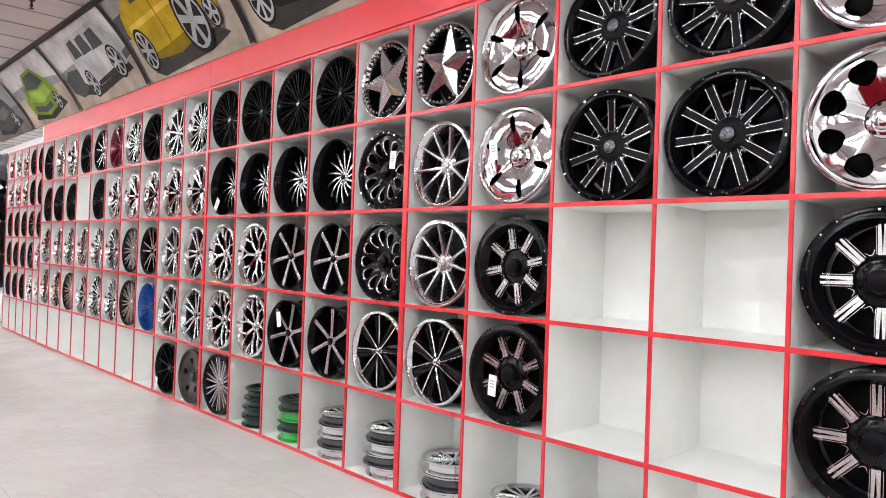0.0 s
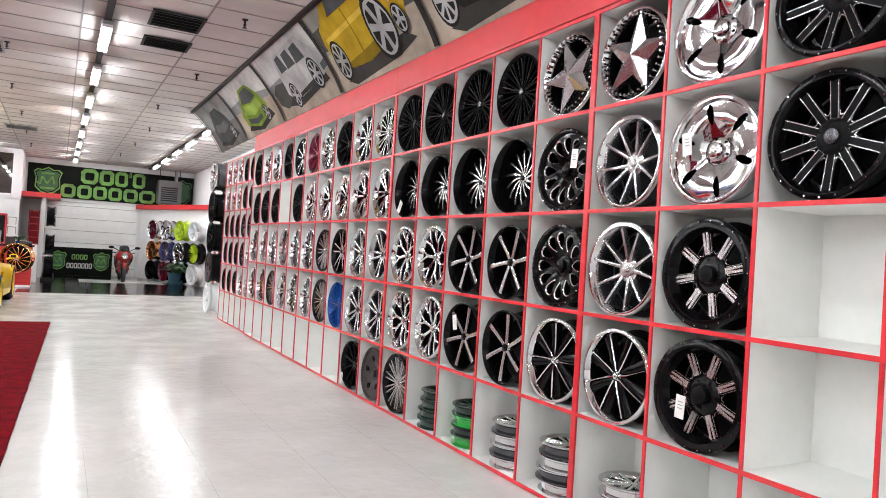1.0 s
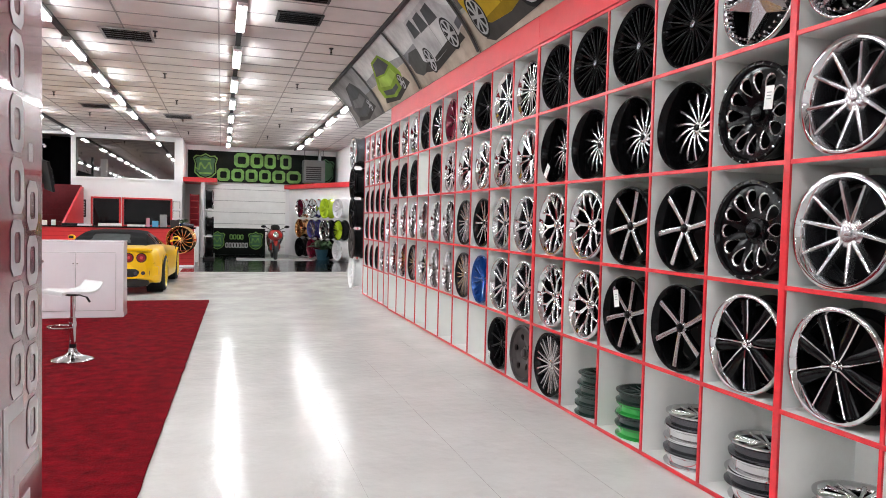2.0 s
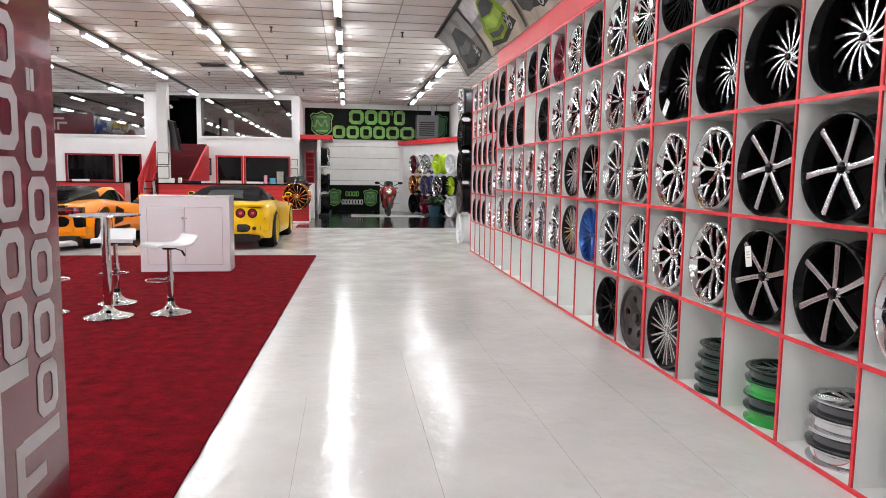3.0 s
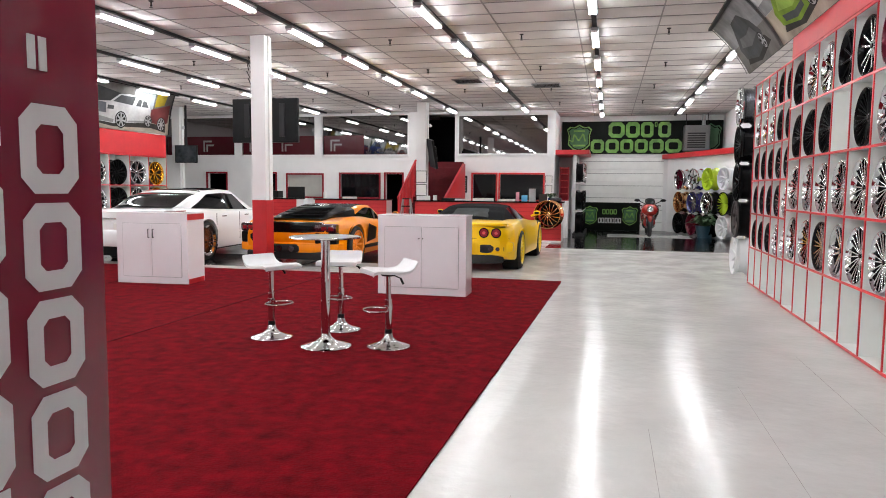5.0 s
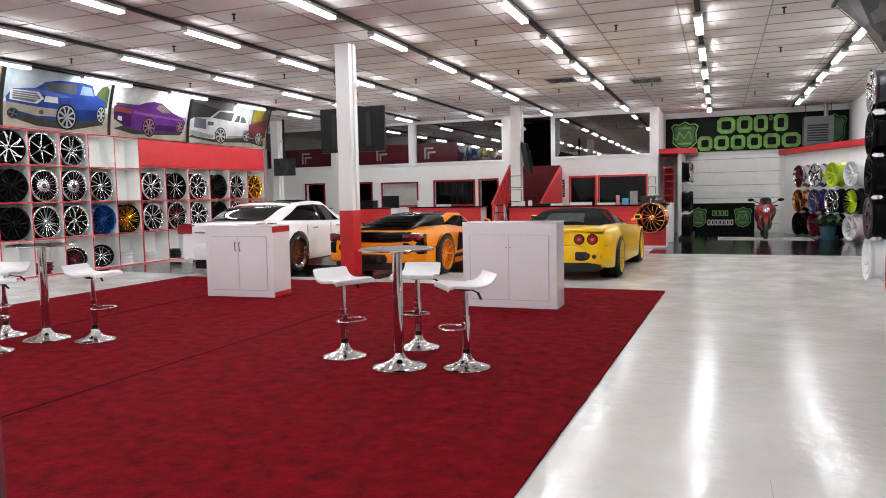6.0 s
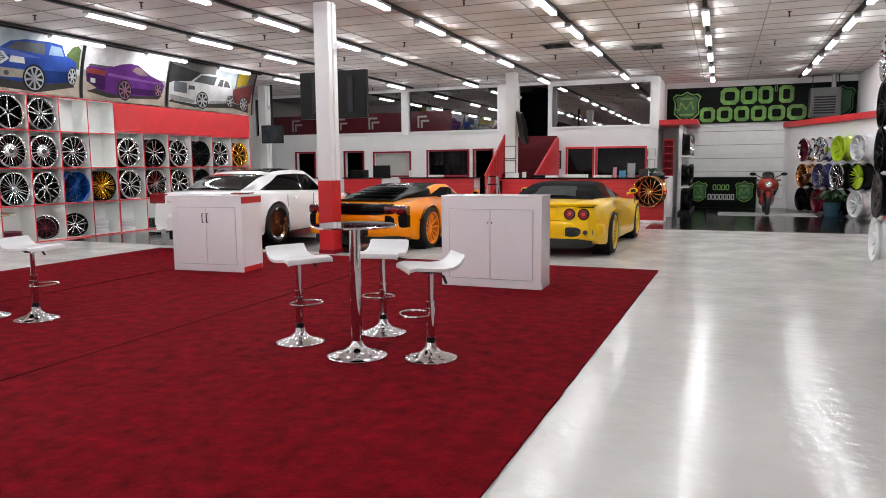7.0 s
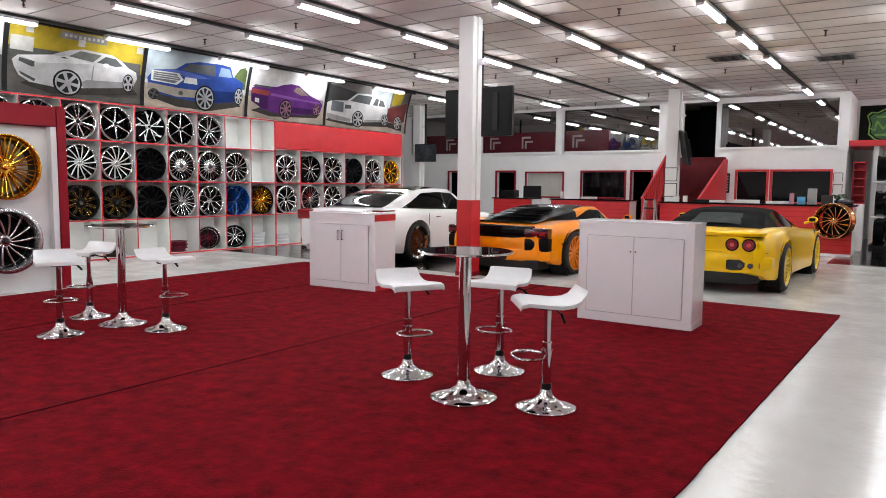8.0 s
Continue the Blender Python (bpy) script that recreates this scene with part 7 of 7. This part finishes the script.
for z in (1.75, 1.35):
    ob = thing("picture_frame", pose(-4.12, 24.153, z), "small black framed notice on the white column", "frame", "notices on the column")
    part("paper", block((-0.15, -0.006, -0.16), (0.15, -0.001, 0.16)), PAPER, ob)
    bm = bmesh.new()
    frame_bars(bm, -0.15, 0.15, -0.16, 0.16, -0.006, 0.018, 0.006)
    box(bm, (-0.168, -0.012, -0.178), (0.168, 0.0, -0.16))
    part("frame", bm, BLACK_PLASTIC, ob)
ob = thing("notice_board", pose(-3.4, WINDOWS, 1.55), "dark printed notice on the white wall", "notice")
part("board", block((-0.16, -0.012, -0.28), (0.16, -0.002, 0.28), 0.003), DARK_METAL, ob)
for k in range(6):
    part("text_bar", block((-0.12, -0.015, 0.18 - 0.08 * k), (0.12, -0.0125, 0.21 - 0.08 * k)), PAPER, ob, "illegible pale line of text")
for x, z in ((-0.55, 1.72), (-0.55, 1.42)):
    ob = thing("picture_frame", pose(x, WINDOWS, z), "small framed certificate on the white wall", "frame", "notices on the wall")
    part("paper", block((-0.1, -0.006, -0.11), (0.1, -0.001, 0.11)), PAPER, ob)
    bm = bmesh.new()
    frame_bars(bm, -0.1, 0.1, -0.11, 0.11, -0.006, 0.014, 0.006)
    part("frame", bm, BLACK_PLASTIC, ob)
for x, y in ((-3.975, 24.3), (-4.34, 14.95), (-12.06, 24.0)):
    ob = thing("security_camera", pose(x, y, 3.3), "small white security camera on the column", "camera", "security cameras")
    part("bracket", block((-0.02, -0.02, -0.02), (0.1, 0.02, 0.02), 0.004), WHITE_GLOSS, ob)
    bm = bmesh.new()
    cyl(bm, (0.09, 0.08, -0.03), (0.12, -0.12, -0.06), 0.035, n=14)
    part("camera_body", bm, WHITE_GLOSS, ob, "", True)
# step ladder
ob = thing("step_ladder", pose(-4.0, 22.2, 0), "small folding step ladder by the counter", "ladder")
for sx in (-1, 1):
    for sy in (-1, 1):
        bm = bmesh.new()
        cyl(bm, (sx * 0.2, sy * 0.2, 0), (sx * 0.1, sy * 0.04, 1.12), 0.018, n=8)
        part("leg", bm, GREY_METAL, ob)
for z in (0.3, 0.6, 0.9, 1.1):
    part("tread", block((-0.2 + 0.09 * z, -0.22 + 0.14 * z, z), (0.2 - 0.09 * z, -0.10 + 0.13 * z, z + 0.03), 0.004), BLACK_PLASTIC, ob)
# red rack and dark wheels beside the passage
solid("wall_wing", block((0.20, 26.95, 0), (0.32, FAR - 0.002, 2.52)), WHITE_WALL, "white wing wall beside the garage door", "wall")
solid("ledge_wing", block((-0.36, 26.75, 2.525), (0.72, FAR - 0.11, 2.67), 0.006), RED_PAINT, "red ledge over the wing wall", "trim")
ob = thing("red_rack", pose(0.10, 24.4, 1.08), "narrow red rack with small shelves on the counter end", "rack")
for z in (0, 0.19, 0.38, 0.57, 0.76, 0.93):
    part("shelf", block((-0.12, -0.12, z), (0.12, 0.12, z + 0.02)), RED_PAINT, ob)
for x in (-0.13, 0.11):
    part("side", block((x, -0.13, 0), (x + 0.02, 0.13, 0.97), 0.003), RED_DEEP, ob)
part("back", block((-0.11, 0.12, 0), (0.11, 0.13, 0.96)), RED_DEEP, ob)
part("base", block((-0.13, -0.13, -1.07), (0.13, 0.13, -0.001), 0.004), WHITE_WALL, ob)
for r in range(3):
    for c in range(4):
        z = (0.09, 0.78, 1.62)[r]
        put_wheel(("black_ten", "black_mesh", "chrome_multi")[r], pose(0.62, 25.4 + 0.66 * c, z, 0, 0, 180), "wheels on the wing wall", 0.30 / 0.265)
solid("wing_ledge_low", block((0.322, 25.1, 0.0), (0.66, 28.2, 0.085), 0.004), DARK_METAL, "dark plinth under the wheels", "trim")
solid("wing_ledge_mid", block((0.322, 25.1, 0.74), (0.60, 28.2, 0.775), 0.004), WHITE_BOARD, "white board under the wheels", "trim")
solid("wing_ledge_top", block((0.322, 25.1, 1.58), (0.60, 28.2, 1.615), 0.004), WHITE_BOARD, "white board under the wheels", "trim")

# ---- garage door and signs ----
ob = thing("garage_door", pose(0, FAR, 0), "closed white sectional garage door", "garage door", kind="structure")
for k in range(6):
    z0 = 0.42 * k + 0.01
    part("section", block((0.38, -0.035, z0), (3.16, -0.001, z0 + 0.412), 0.006), WHITE_BOARD, ob)
    part("section_rib", block((0.39, -0.042, z0 + 0.27), (3.15, -0.036, z0 + 0.285)), GREY_METAL, ob)
solid("garage_trim", block((0.33, FAR - 0.06, 2.54), (3.25, FAR - 0.001, 2.60), 0.004), WHITE_WALL, "white trim over the garage door", "trim")


def letter(parent, x0, x1, z0, z1, y, mat):
    """A plain chamfered frame."""
    w = x1 - x0
    c, t = 0.2 * w, min(0.27 * w, 0.24 * (z1 - z0))
    bm = bmesh.new()
    ring = []
    for g, q in ((0.0, c), (t, c * 0.4)):
        a, b, lo, hi = x0 + g, x1 - g, z0 + g, z1 - g
        ring.append([bm.verts.new((px, y, pz)) for px, pz in ((a + q, lo), (b - q, lo), (b, lo + q), (b, hi - q), (b - q, hi), (a + q, hi), (a, hi - q), (a, lo + q))])
    for k in range(8):
        n = (k + 1) % 8
        bm.faces.new((ring[0][k], ring[0][n], ring[1][n], ring[1][k]))
    part("sign_shape", bm, mat, parent, "plain printed frame")


def shield(parent, x, z, w, h, y, mat):
    bm = bmesh.new()
    ring = [(-0.5, 0.32), (-0.38, 0.42), (-0.2, 0.40), (0, 0.5), (0.2, 0.40), (0.38, 0.42), (0.5, 0.32), (0.42, 0.1), (0.44, -0.25), (0.25, -0.42), (0, -0.5), (-0.25, -0.42), (-0.44, -0.25), (-0.42, 0.1)]
    a = [bm.verts.new((x + u * w, y, z + v * h)) for u, v in ring]
    b = [bm.verts.new((x + u * w * 0.9, y, z + v * h * 0.9)) for u, v in ring]
    for k in range(len(a)):
        n = (k + 1) % len(a)
        bm.faces.new((a[k], a[n], b[n], b[k]))
    sh = part("shield_outline", bm, mat, parent, "green shield outline")
    bm = bmesh.new()
    f = bm.faces.new([bm.verts.new((x + u * w * 0.82, y + 0.0015, z + v * h * 0.82)) for u, v in ring])
    part("shield_field", bm, SIGN_DARKGREEN, parent, "dark green shield field")
    for u0, v0, u1, v1, t in ((-0.26, -0.14, -0.2, 0.14, 0.03), (-0.2, 0.14, -0.02, -0.1, 0.03), (-0.02, -0.1, 0.16, 0.16, 0.03), (0.16, 0.16, 0.24, -0.12, 0.03), (-0.4, -0.06, -0.26, -0.14, 0.02), (-0.22, 0.26, 0.22, 0.26, 0.035), (-0.25, -0.27, 0.25, -0.27, 0.035)):
        p, q = Vector((x + u0 * w, y - 0.003, z + v0 * h)), Vector((x + u1 * w, y - 0.003, z + v1 * h))
        side = (q - p).cross(Vector((0, 1, 0))).normalized() * t * w
        bm = bmesh.new()
        bm.faces.new([bm.verts.new(v) for v in (p - side, q - side, q + side, p + side)])
        part("emblem_stroke", bm, mat, parent)


ob = thing("shop_sign", pose(0, 0, 0), "long black vinyl banner with green printed blocks and shields", "sign")
bm = bmesh.new()
nx = 40
rows = [[bm.verts.new((-0.30 + 5.32 * i / nx, FAR - 0.075 + 0.012 * noise.noise((i * 0.35, z, 3)), z)) for i in range(nx + 1)] for z in (2.64, 2.92, 3.2, 3.48, 3.76)]
for a, b in zip(rows, rows[1:]):
    for k in range(nx):
        bm.faces.new((a[k], a[k + 1], b[k + 1], b[k]))
part("banner", bm, SIGN_BLACK, ob, "", True)
SY = FAR - 0.095
edge = 1.29
for k, w in enumerate((0.58, 0.50, 0.45, 0.12, 0.45)):
    letter(ob, edge, edge + w - 0.04, 3.20 if w > 0.2 else 3.55, 3.72, SY, SIGN_GREEN)
    edge += w
edge = 0.70
for k, w in enumerate((0.50, 0.50, 0.48, 0.48, 0.52, 0.58, 0.45)):
    letter(ob, edge, edge + w - 0.05, 2.68, 3.14, SY, SIGN_GREEN)
    edge += w
shield(ob, 0.30, 3.19, 0.86, 0.94, SY, SIGN_GREEN)
shield(ob, 4.62, 3.19, 0.70, 0.94, SY, SIGN_DARKGREEN)
ob = thing("floor_sign", pose(0, 0, 0), "black board with green shapes leaning on the garage door", "sign")
part("board", block((0.42, FAR - 0.32, 0.005), (2.42, FAR - 0.28, 0.97), 0.004), SIGN_BLACK, ob)
SY = FAR - 0.326
for x in (0.74, 2.08):
    shield(ob, x, 0.52, 0.54, 0.66, SY, SIGN_GREEN)
for k in range(4):
    letter(ob, 1.16 + 0.125 * k, 1.16 + 0.125 * k + 0.11, 0.56, 0.74, SY, SIGN_GREEN)
for k in range(7):
    letter(ob, 1.02 + 0.113 * k, 1.02 + 0.113 * k + 0.098, 0.26, 0.44, SY, BANNER_GREY)

ob = thing("space_heater", pose(4.10, FAR - 0.75, 2.72), "grey box heater with dark louvres hung before the sign", "heater")
part("case", block((-0.36, 0.0, 0.0), (0.42, 0.62, 0.82), 0.012), HEATER_GREY, ob)
part("front", block((-0.33, -0.012, 0.03), (0.33, -0.001, 0.79), 0.004), HEATER_GREY, ob)
for k in range(7):
    bm = bmesh.new()
    box(bm, (-0.28, -0.03, 0), (0.28, -0.013, 0.045), 0.004)
    bm.transform(Matrix.Translation((0, 0, 0.08 + 0.075 * k)))
    part("louvre", bm, DARK_METAL, ob)
bm = bmesh.new()
cyl(bm, (0.25, 0.3, 0.82), (0.25, 0.3, 1.21), 0.06, n=16)
part("flue", bm, GREY_METAL, ob, "", True)
for x in (-0.3, 0.38):
    part("hanger", block((x - 0.01, 0.3, 0.82), (x + 0.01, 0.32, 1.22)), DARK_METAL, ob)

# ---- slanted wheel wall right of the garage door ----
A, B = Vector((3.28, 28.85, 0)), Vector((4.98, 24.4, 0))
along = (B - A).normalized()
yaw = math.degrees(math.atan2(along.y, along.x))
length = (B - A).length
m = pose(A.x, A.y, 0, 0, 0, yaw)
solid("wall_slanted", block((0, 0.0, 0.0), (length, 0.1, 2.45)), WHITE_WALL, "white slanted wall with mounted wheels", "wall", m=m)
solid("ledge_slanted", block((-0.06, -0.18, 2.455), (length + 0.1, 0.12, 2.61), 0.006), RED_PAINT, "red ledge on the slanted wall", "trim", m=m)
GRID = ["black_ten wine_ten white_line white_ten", "copper_multi purple_ten chrome_mesh yellow_black", "wine_chrome slot lime_ten white_ten"]
for r, line in enumerate(GRID):
    for c, kind in enumerate(line.split()):
        z = (0.03, 0.70, 1.41)[r]
        u = 1.42 + 0.9 * c
        put_wheel(kind, m @ pose(u, -0.292, z, 0, 0, 90) @ Matrix.Diagonal((1.15, 1, 1, 1)), "wheels on the slanted wall", 0.335 / 0.265)

# ---- column of wheels past the shelf end ----
solid("wall_east_display", block((3.72, 15.42, 0), (3.80, 17.2, 3.05)), WHITE_WALL, "white panel behind mounted wheels", "wall")
for z, kind in ((0.04, "white_ten"), (0.64, "steel"), (1.24, "black_ten"), (1.84, "black_mesh"), (2.46, "silver_ten")):
    put_wheel(kind, pose(3.36, 16.1, z, 0, 0, 0), "wheels past the shelf end", 0.31 / 0.265)


# ---- motorcycle ----
def motorcycle():
    ob = thing("motorcycle", pose(2.58, 25.75, 0.009, 0, 0, 180), "red sport motorcycle parked on the pale mat before the garage door", "motorcycle")
    RED_BIKE = material("candy_red", (0.30, 0.014, 0.01), 0.2, coat=1.0, vary=0.05, scale=6)
    for y, nm in ((0.0, "front_wheel"), (-1.42, "rear_wheel")):
        hold = new(nm)
        hold.parent = ob
        hold.matrix_basis = pose(0, y, 0.30)
        bm = bmesh.new()
        lathe(bm, [(0.22, -0.05), (0.28, -0.055), (0.30, -0.03), (0.305, 0), (0.30, 0.03), (0.28, 0.055), (0.22, 0.05)], 36, "X")
        part("tyre", bm, RUBBER, hold, "", True)
        bm = bmesh.new()
        lathe(bm, [(0.225, -0.045), (0.2, -0.03), (0.2, 0.03), (0.225, 0.045)], 36, "X")
        for k in range(3):
            a = 2.094 * k
            cyl(bm, (0, 0.02 * math.cos(a), 0.02 * math.sin(a)), (0, 0.2 * math.cos(a), 0.2 * math.sin(a)), 0.025, n=8)
        part("rim", bm, SATIN_BLACK, hold)
    bm = bmesh.new()
    for sx in (-1, 1):
        cyl(bm, (sx * 0.085, 0.0, 0.30), (sx * 0.085, -0.28, 0.86), 0.027, n=10)
    part("fork", bm, GUNMETAL, ob)

    def hull(name, stations, mat, label=""):
        bm = bmesh.new()
        rings = []
        for y, z, w, h in stations:
            rings.append([bm.verts.new((w * math.cos(a), y, z + h * math.sin(a))) for a in [2 * math.pi * k / 16 for k in range(16)]])
        for p, q in zip(rings, rings[1:]):
            for k in range(16):
                bm.faces.new((p[k], p[(k + 1) % 16], q[(k + 1) % 16], q[k]))
        bm.faces.new(rings[0])
        bm.faces.new(rings[-1])
        return part(name, bm, mat, ob, label, True)
    hull("front_fairing", [(0.20, 0.76, 0.04, 0.04), (0.14, 0.78, 0.16, 0.12), (0.0, 0.80, 0.24, 0.19), (-0.2, 0.78, 0.28, 0.26), (-0.45, 0.70, 0.27, 0.30), (-0.8, 0.58, 0.24, 0.30), (-1.0, 0.5, 0.16, 0.2)], RED_BIKE, "candy red front fairing")
    hull("front_fender", [(0.26, 0.42, 0.03, 0.05), (0.15, 0.58, 0.08, 0.05), (0.0, 0.635, 0.09, 0.04), (-0.2, 0.58, 0.08, 0.05)], RED_BIKE)
    hull("fuel_tank", [(-0.5, 0.86, 0.12, 0.08), (-0.65, 0.92, 0.17, 0.11), (-0.9, 0.86, 0.13, 0.1)], RED_BIKE)
    hull("seat", [(-0.95, 0.83, 0.12, 0.04), (-1.2, 0.84, 0.14, 0.05), (-1.5, 0.92, 0.1, 0.05)], BLACK_PLASTIC)
    hull("tail", [(-1.1, 0.78, 0.12, 0.07), (-1.5, 0.88, 0.11, 0.07), (-1.75, 0.95, 0.05, 0.03)], RED_BIKE)
    hull("windscreen", [(0.02, 0.94, 0.10, 0.04), (-0.12, 1.03, 0.15, 0.07), (-0.26, 1.10, 0.14, 0.05)], SMOKE, "smoked windscreen")
    hull("headlamp", [(0.21, 0.80, 0.05, 0.05), (0.18, 0.81, 0.09, 0.09), (0.1, 0.82, 0.11, 0.11)], CHROME)
    hull("lower_fairing", [(-0.25, 0.42, 0.18, 0.16), (-0.6, 0.34, 0.2, 0.16), (-0.95, 0.32, 0.16, 0.12)], RED_BIKE)
    for sx in (-1, 1):
        bm = bmesh.new()
        cyl(bm, (sx * 0.14, -0.1, 0.98), (sx * 0.34, -0.12, 1.08), 0.012, n=8)
        bmesh.ops.create_uvsphere(bm, u_segments=12, v_segments=8, radius=1, matrix=Matrix.Translation((sx * 0.38, -0.12, 1.09)) @ Matrix.Diagonal((0.085, 0.03, 0.045, 1)))
        part("mirror", bm, BLACK_PLASTIC, ob, "", True)
        bm = bmesh.new()
        cyl(bm, (sx * 0.12, -0.3, 0.93), (sx * 0.33, -0.42, 0.92), 0.017, n=8)
        part("handlebar", bm, BLACK_PLASTIC, ob)
    return ob


motorcycle()

# ---- ceiling fittings ----
for x, y, w, d in ((1.75, 10.05, 0.50, 0.55), (1.77, 11.1, 0.50, 0.42), (-0.4, 12.85, 0.6, 0.6), (-0.2, 21.3, 0.62, 0.62), (-1.95, 20.3, 0.6, 0.6)):
    ob = thing("ceiling_vent", pose(x, y, CEIL - 0.02), "dark square ceiling vent with slats", "ceiling vent", "ceiling vents")
    part("backing", block((-w / 2, -d / 2, -0.004), (w / 2, d / 2, 0.0)), BLACK_VOID, ob)
    bm = bmesh.new()
    for a, b, c, e in ((-w / 2 - 0.03, -d / 2 - 0.03, w / 2 + 0.03, -d / 2), (-w / 2 - 0.03, d / 2, w / 2 + 0.03, d / 2 + 0.03), (-w / 2 - 0.03, -d / 2, -w / 2, d / 2), (w / 2, -d / 2, w / 2 + 0.03, d / 2)):
        box(bm, (a, b, -0.012), (c, e, 0.004))
    part("frame", bm, GREY_METAL if y > 12 else DARK_METAL, ob)
    for k in range(5):
        yy = -d / 2 + d * (k + 0.5) / 5
        bm = bmesh.new()
        box(bm, (-w / 2, -0.028, -0.003), (w / 2, 0.028, 0.0))
        bm.transform(Matrix.Translation((0, yy, -0.008)) @ pose(0, 0, 0, 14))
        part("slat", bm, GREY_METAL if y > 12 else DARK_METAL, ob)


def sprinkler():
    ob = thing("sprinkler", pose(0, 0, 0), "small brass sprinkler head under the ceiling", "sprinkler", "ceiling sprinklers")
    bm = bmesh.new()
    lathe(bm, [(0.001, 0.0), (0.035, 0.0), (0.03, -0.012), (0.012, -0.016), (0.011, -0.05), (0.016, -0.055), (0.016, -0.075), (0.001, -0.075)], 12)
    part("body", bm, DARK_METAL, ob, "", True)
    bm = bmesh.new()
    lathe(bm, [(0.001, -0.09), (0.026, -0.092), (0.026, -0.095), (0.001, -0.094)], 12)
    cyl(bm, (0, 0, -0.075), (0, 0, -0.092), 0.005, n=6)
    part("deflector", bm, DARK_METAL, ob)
    return ob


first_s, n = sprinkler(), 0
for x in (2.3, -0.1, -2.4, -4.9, -7.0, -9.3):
    for k in range(8):
        m2 = pose(x + random.uniform(-0.1, 0.1), 3.4 + 3.05 * k + (1.2 if int(x) % 2 else 0), CEIL - 0.006)
        if n == 0:
            first_s.matrix_basis = m2
        else:
            copy_thing(first_s, m2)
        n += 1


# ---- paper tags on wheels ----
def tag_card(x, y, z, tilt):
    ob = thing("price_tag", pose(x, y, z, tilt, 0, 0), "white paper tag hanging on a wheel", "tag", "paper tags on the wheels")
    part("card", block((-0.002, -0.028, -0.115), (0.001, 0.028, 0.0), 0.0008), PAPER, ob)
    bm = bmesh.new()
    cyl(bm, (0, 0, -0.004), (0.006, 0.006, 0.07), 0.0012, n=5)
    part("string", bm, BLACK_PLASTIC, ob)
    for k in range(3):
        part("text_bar", block((-0.0028, -0.016, -0.035 - 0.016 * k), (-0.0022, 0.014, -0.030 - 0.016 * k)), GREY_METAL, ob, "illegible line of print")


tag_card(FRONT + 0.008, 4.06, 0.86, 4)
tag_card(FRONT + 0.008, 4.12, 2.16, -6)
tag_card(FRONT + 0.008, 4.98, 2.17, 5)
tag_card(FRONT + 0.008, 7.40, 1.94, 35)
tag_card(FRONT + 0.008, 6.32, 1.02, -12)
tag_card(FRONT + 0.008, 8.62, 0.17, 8)
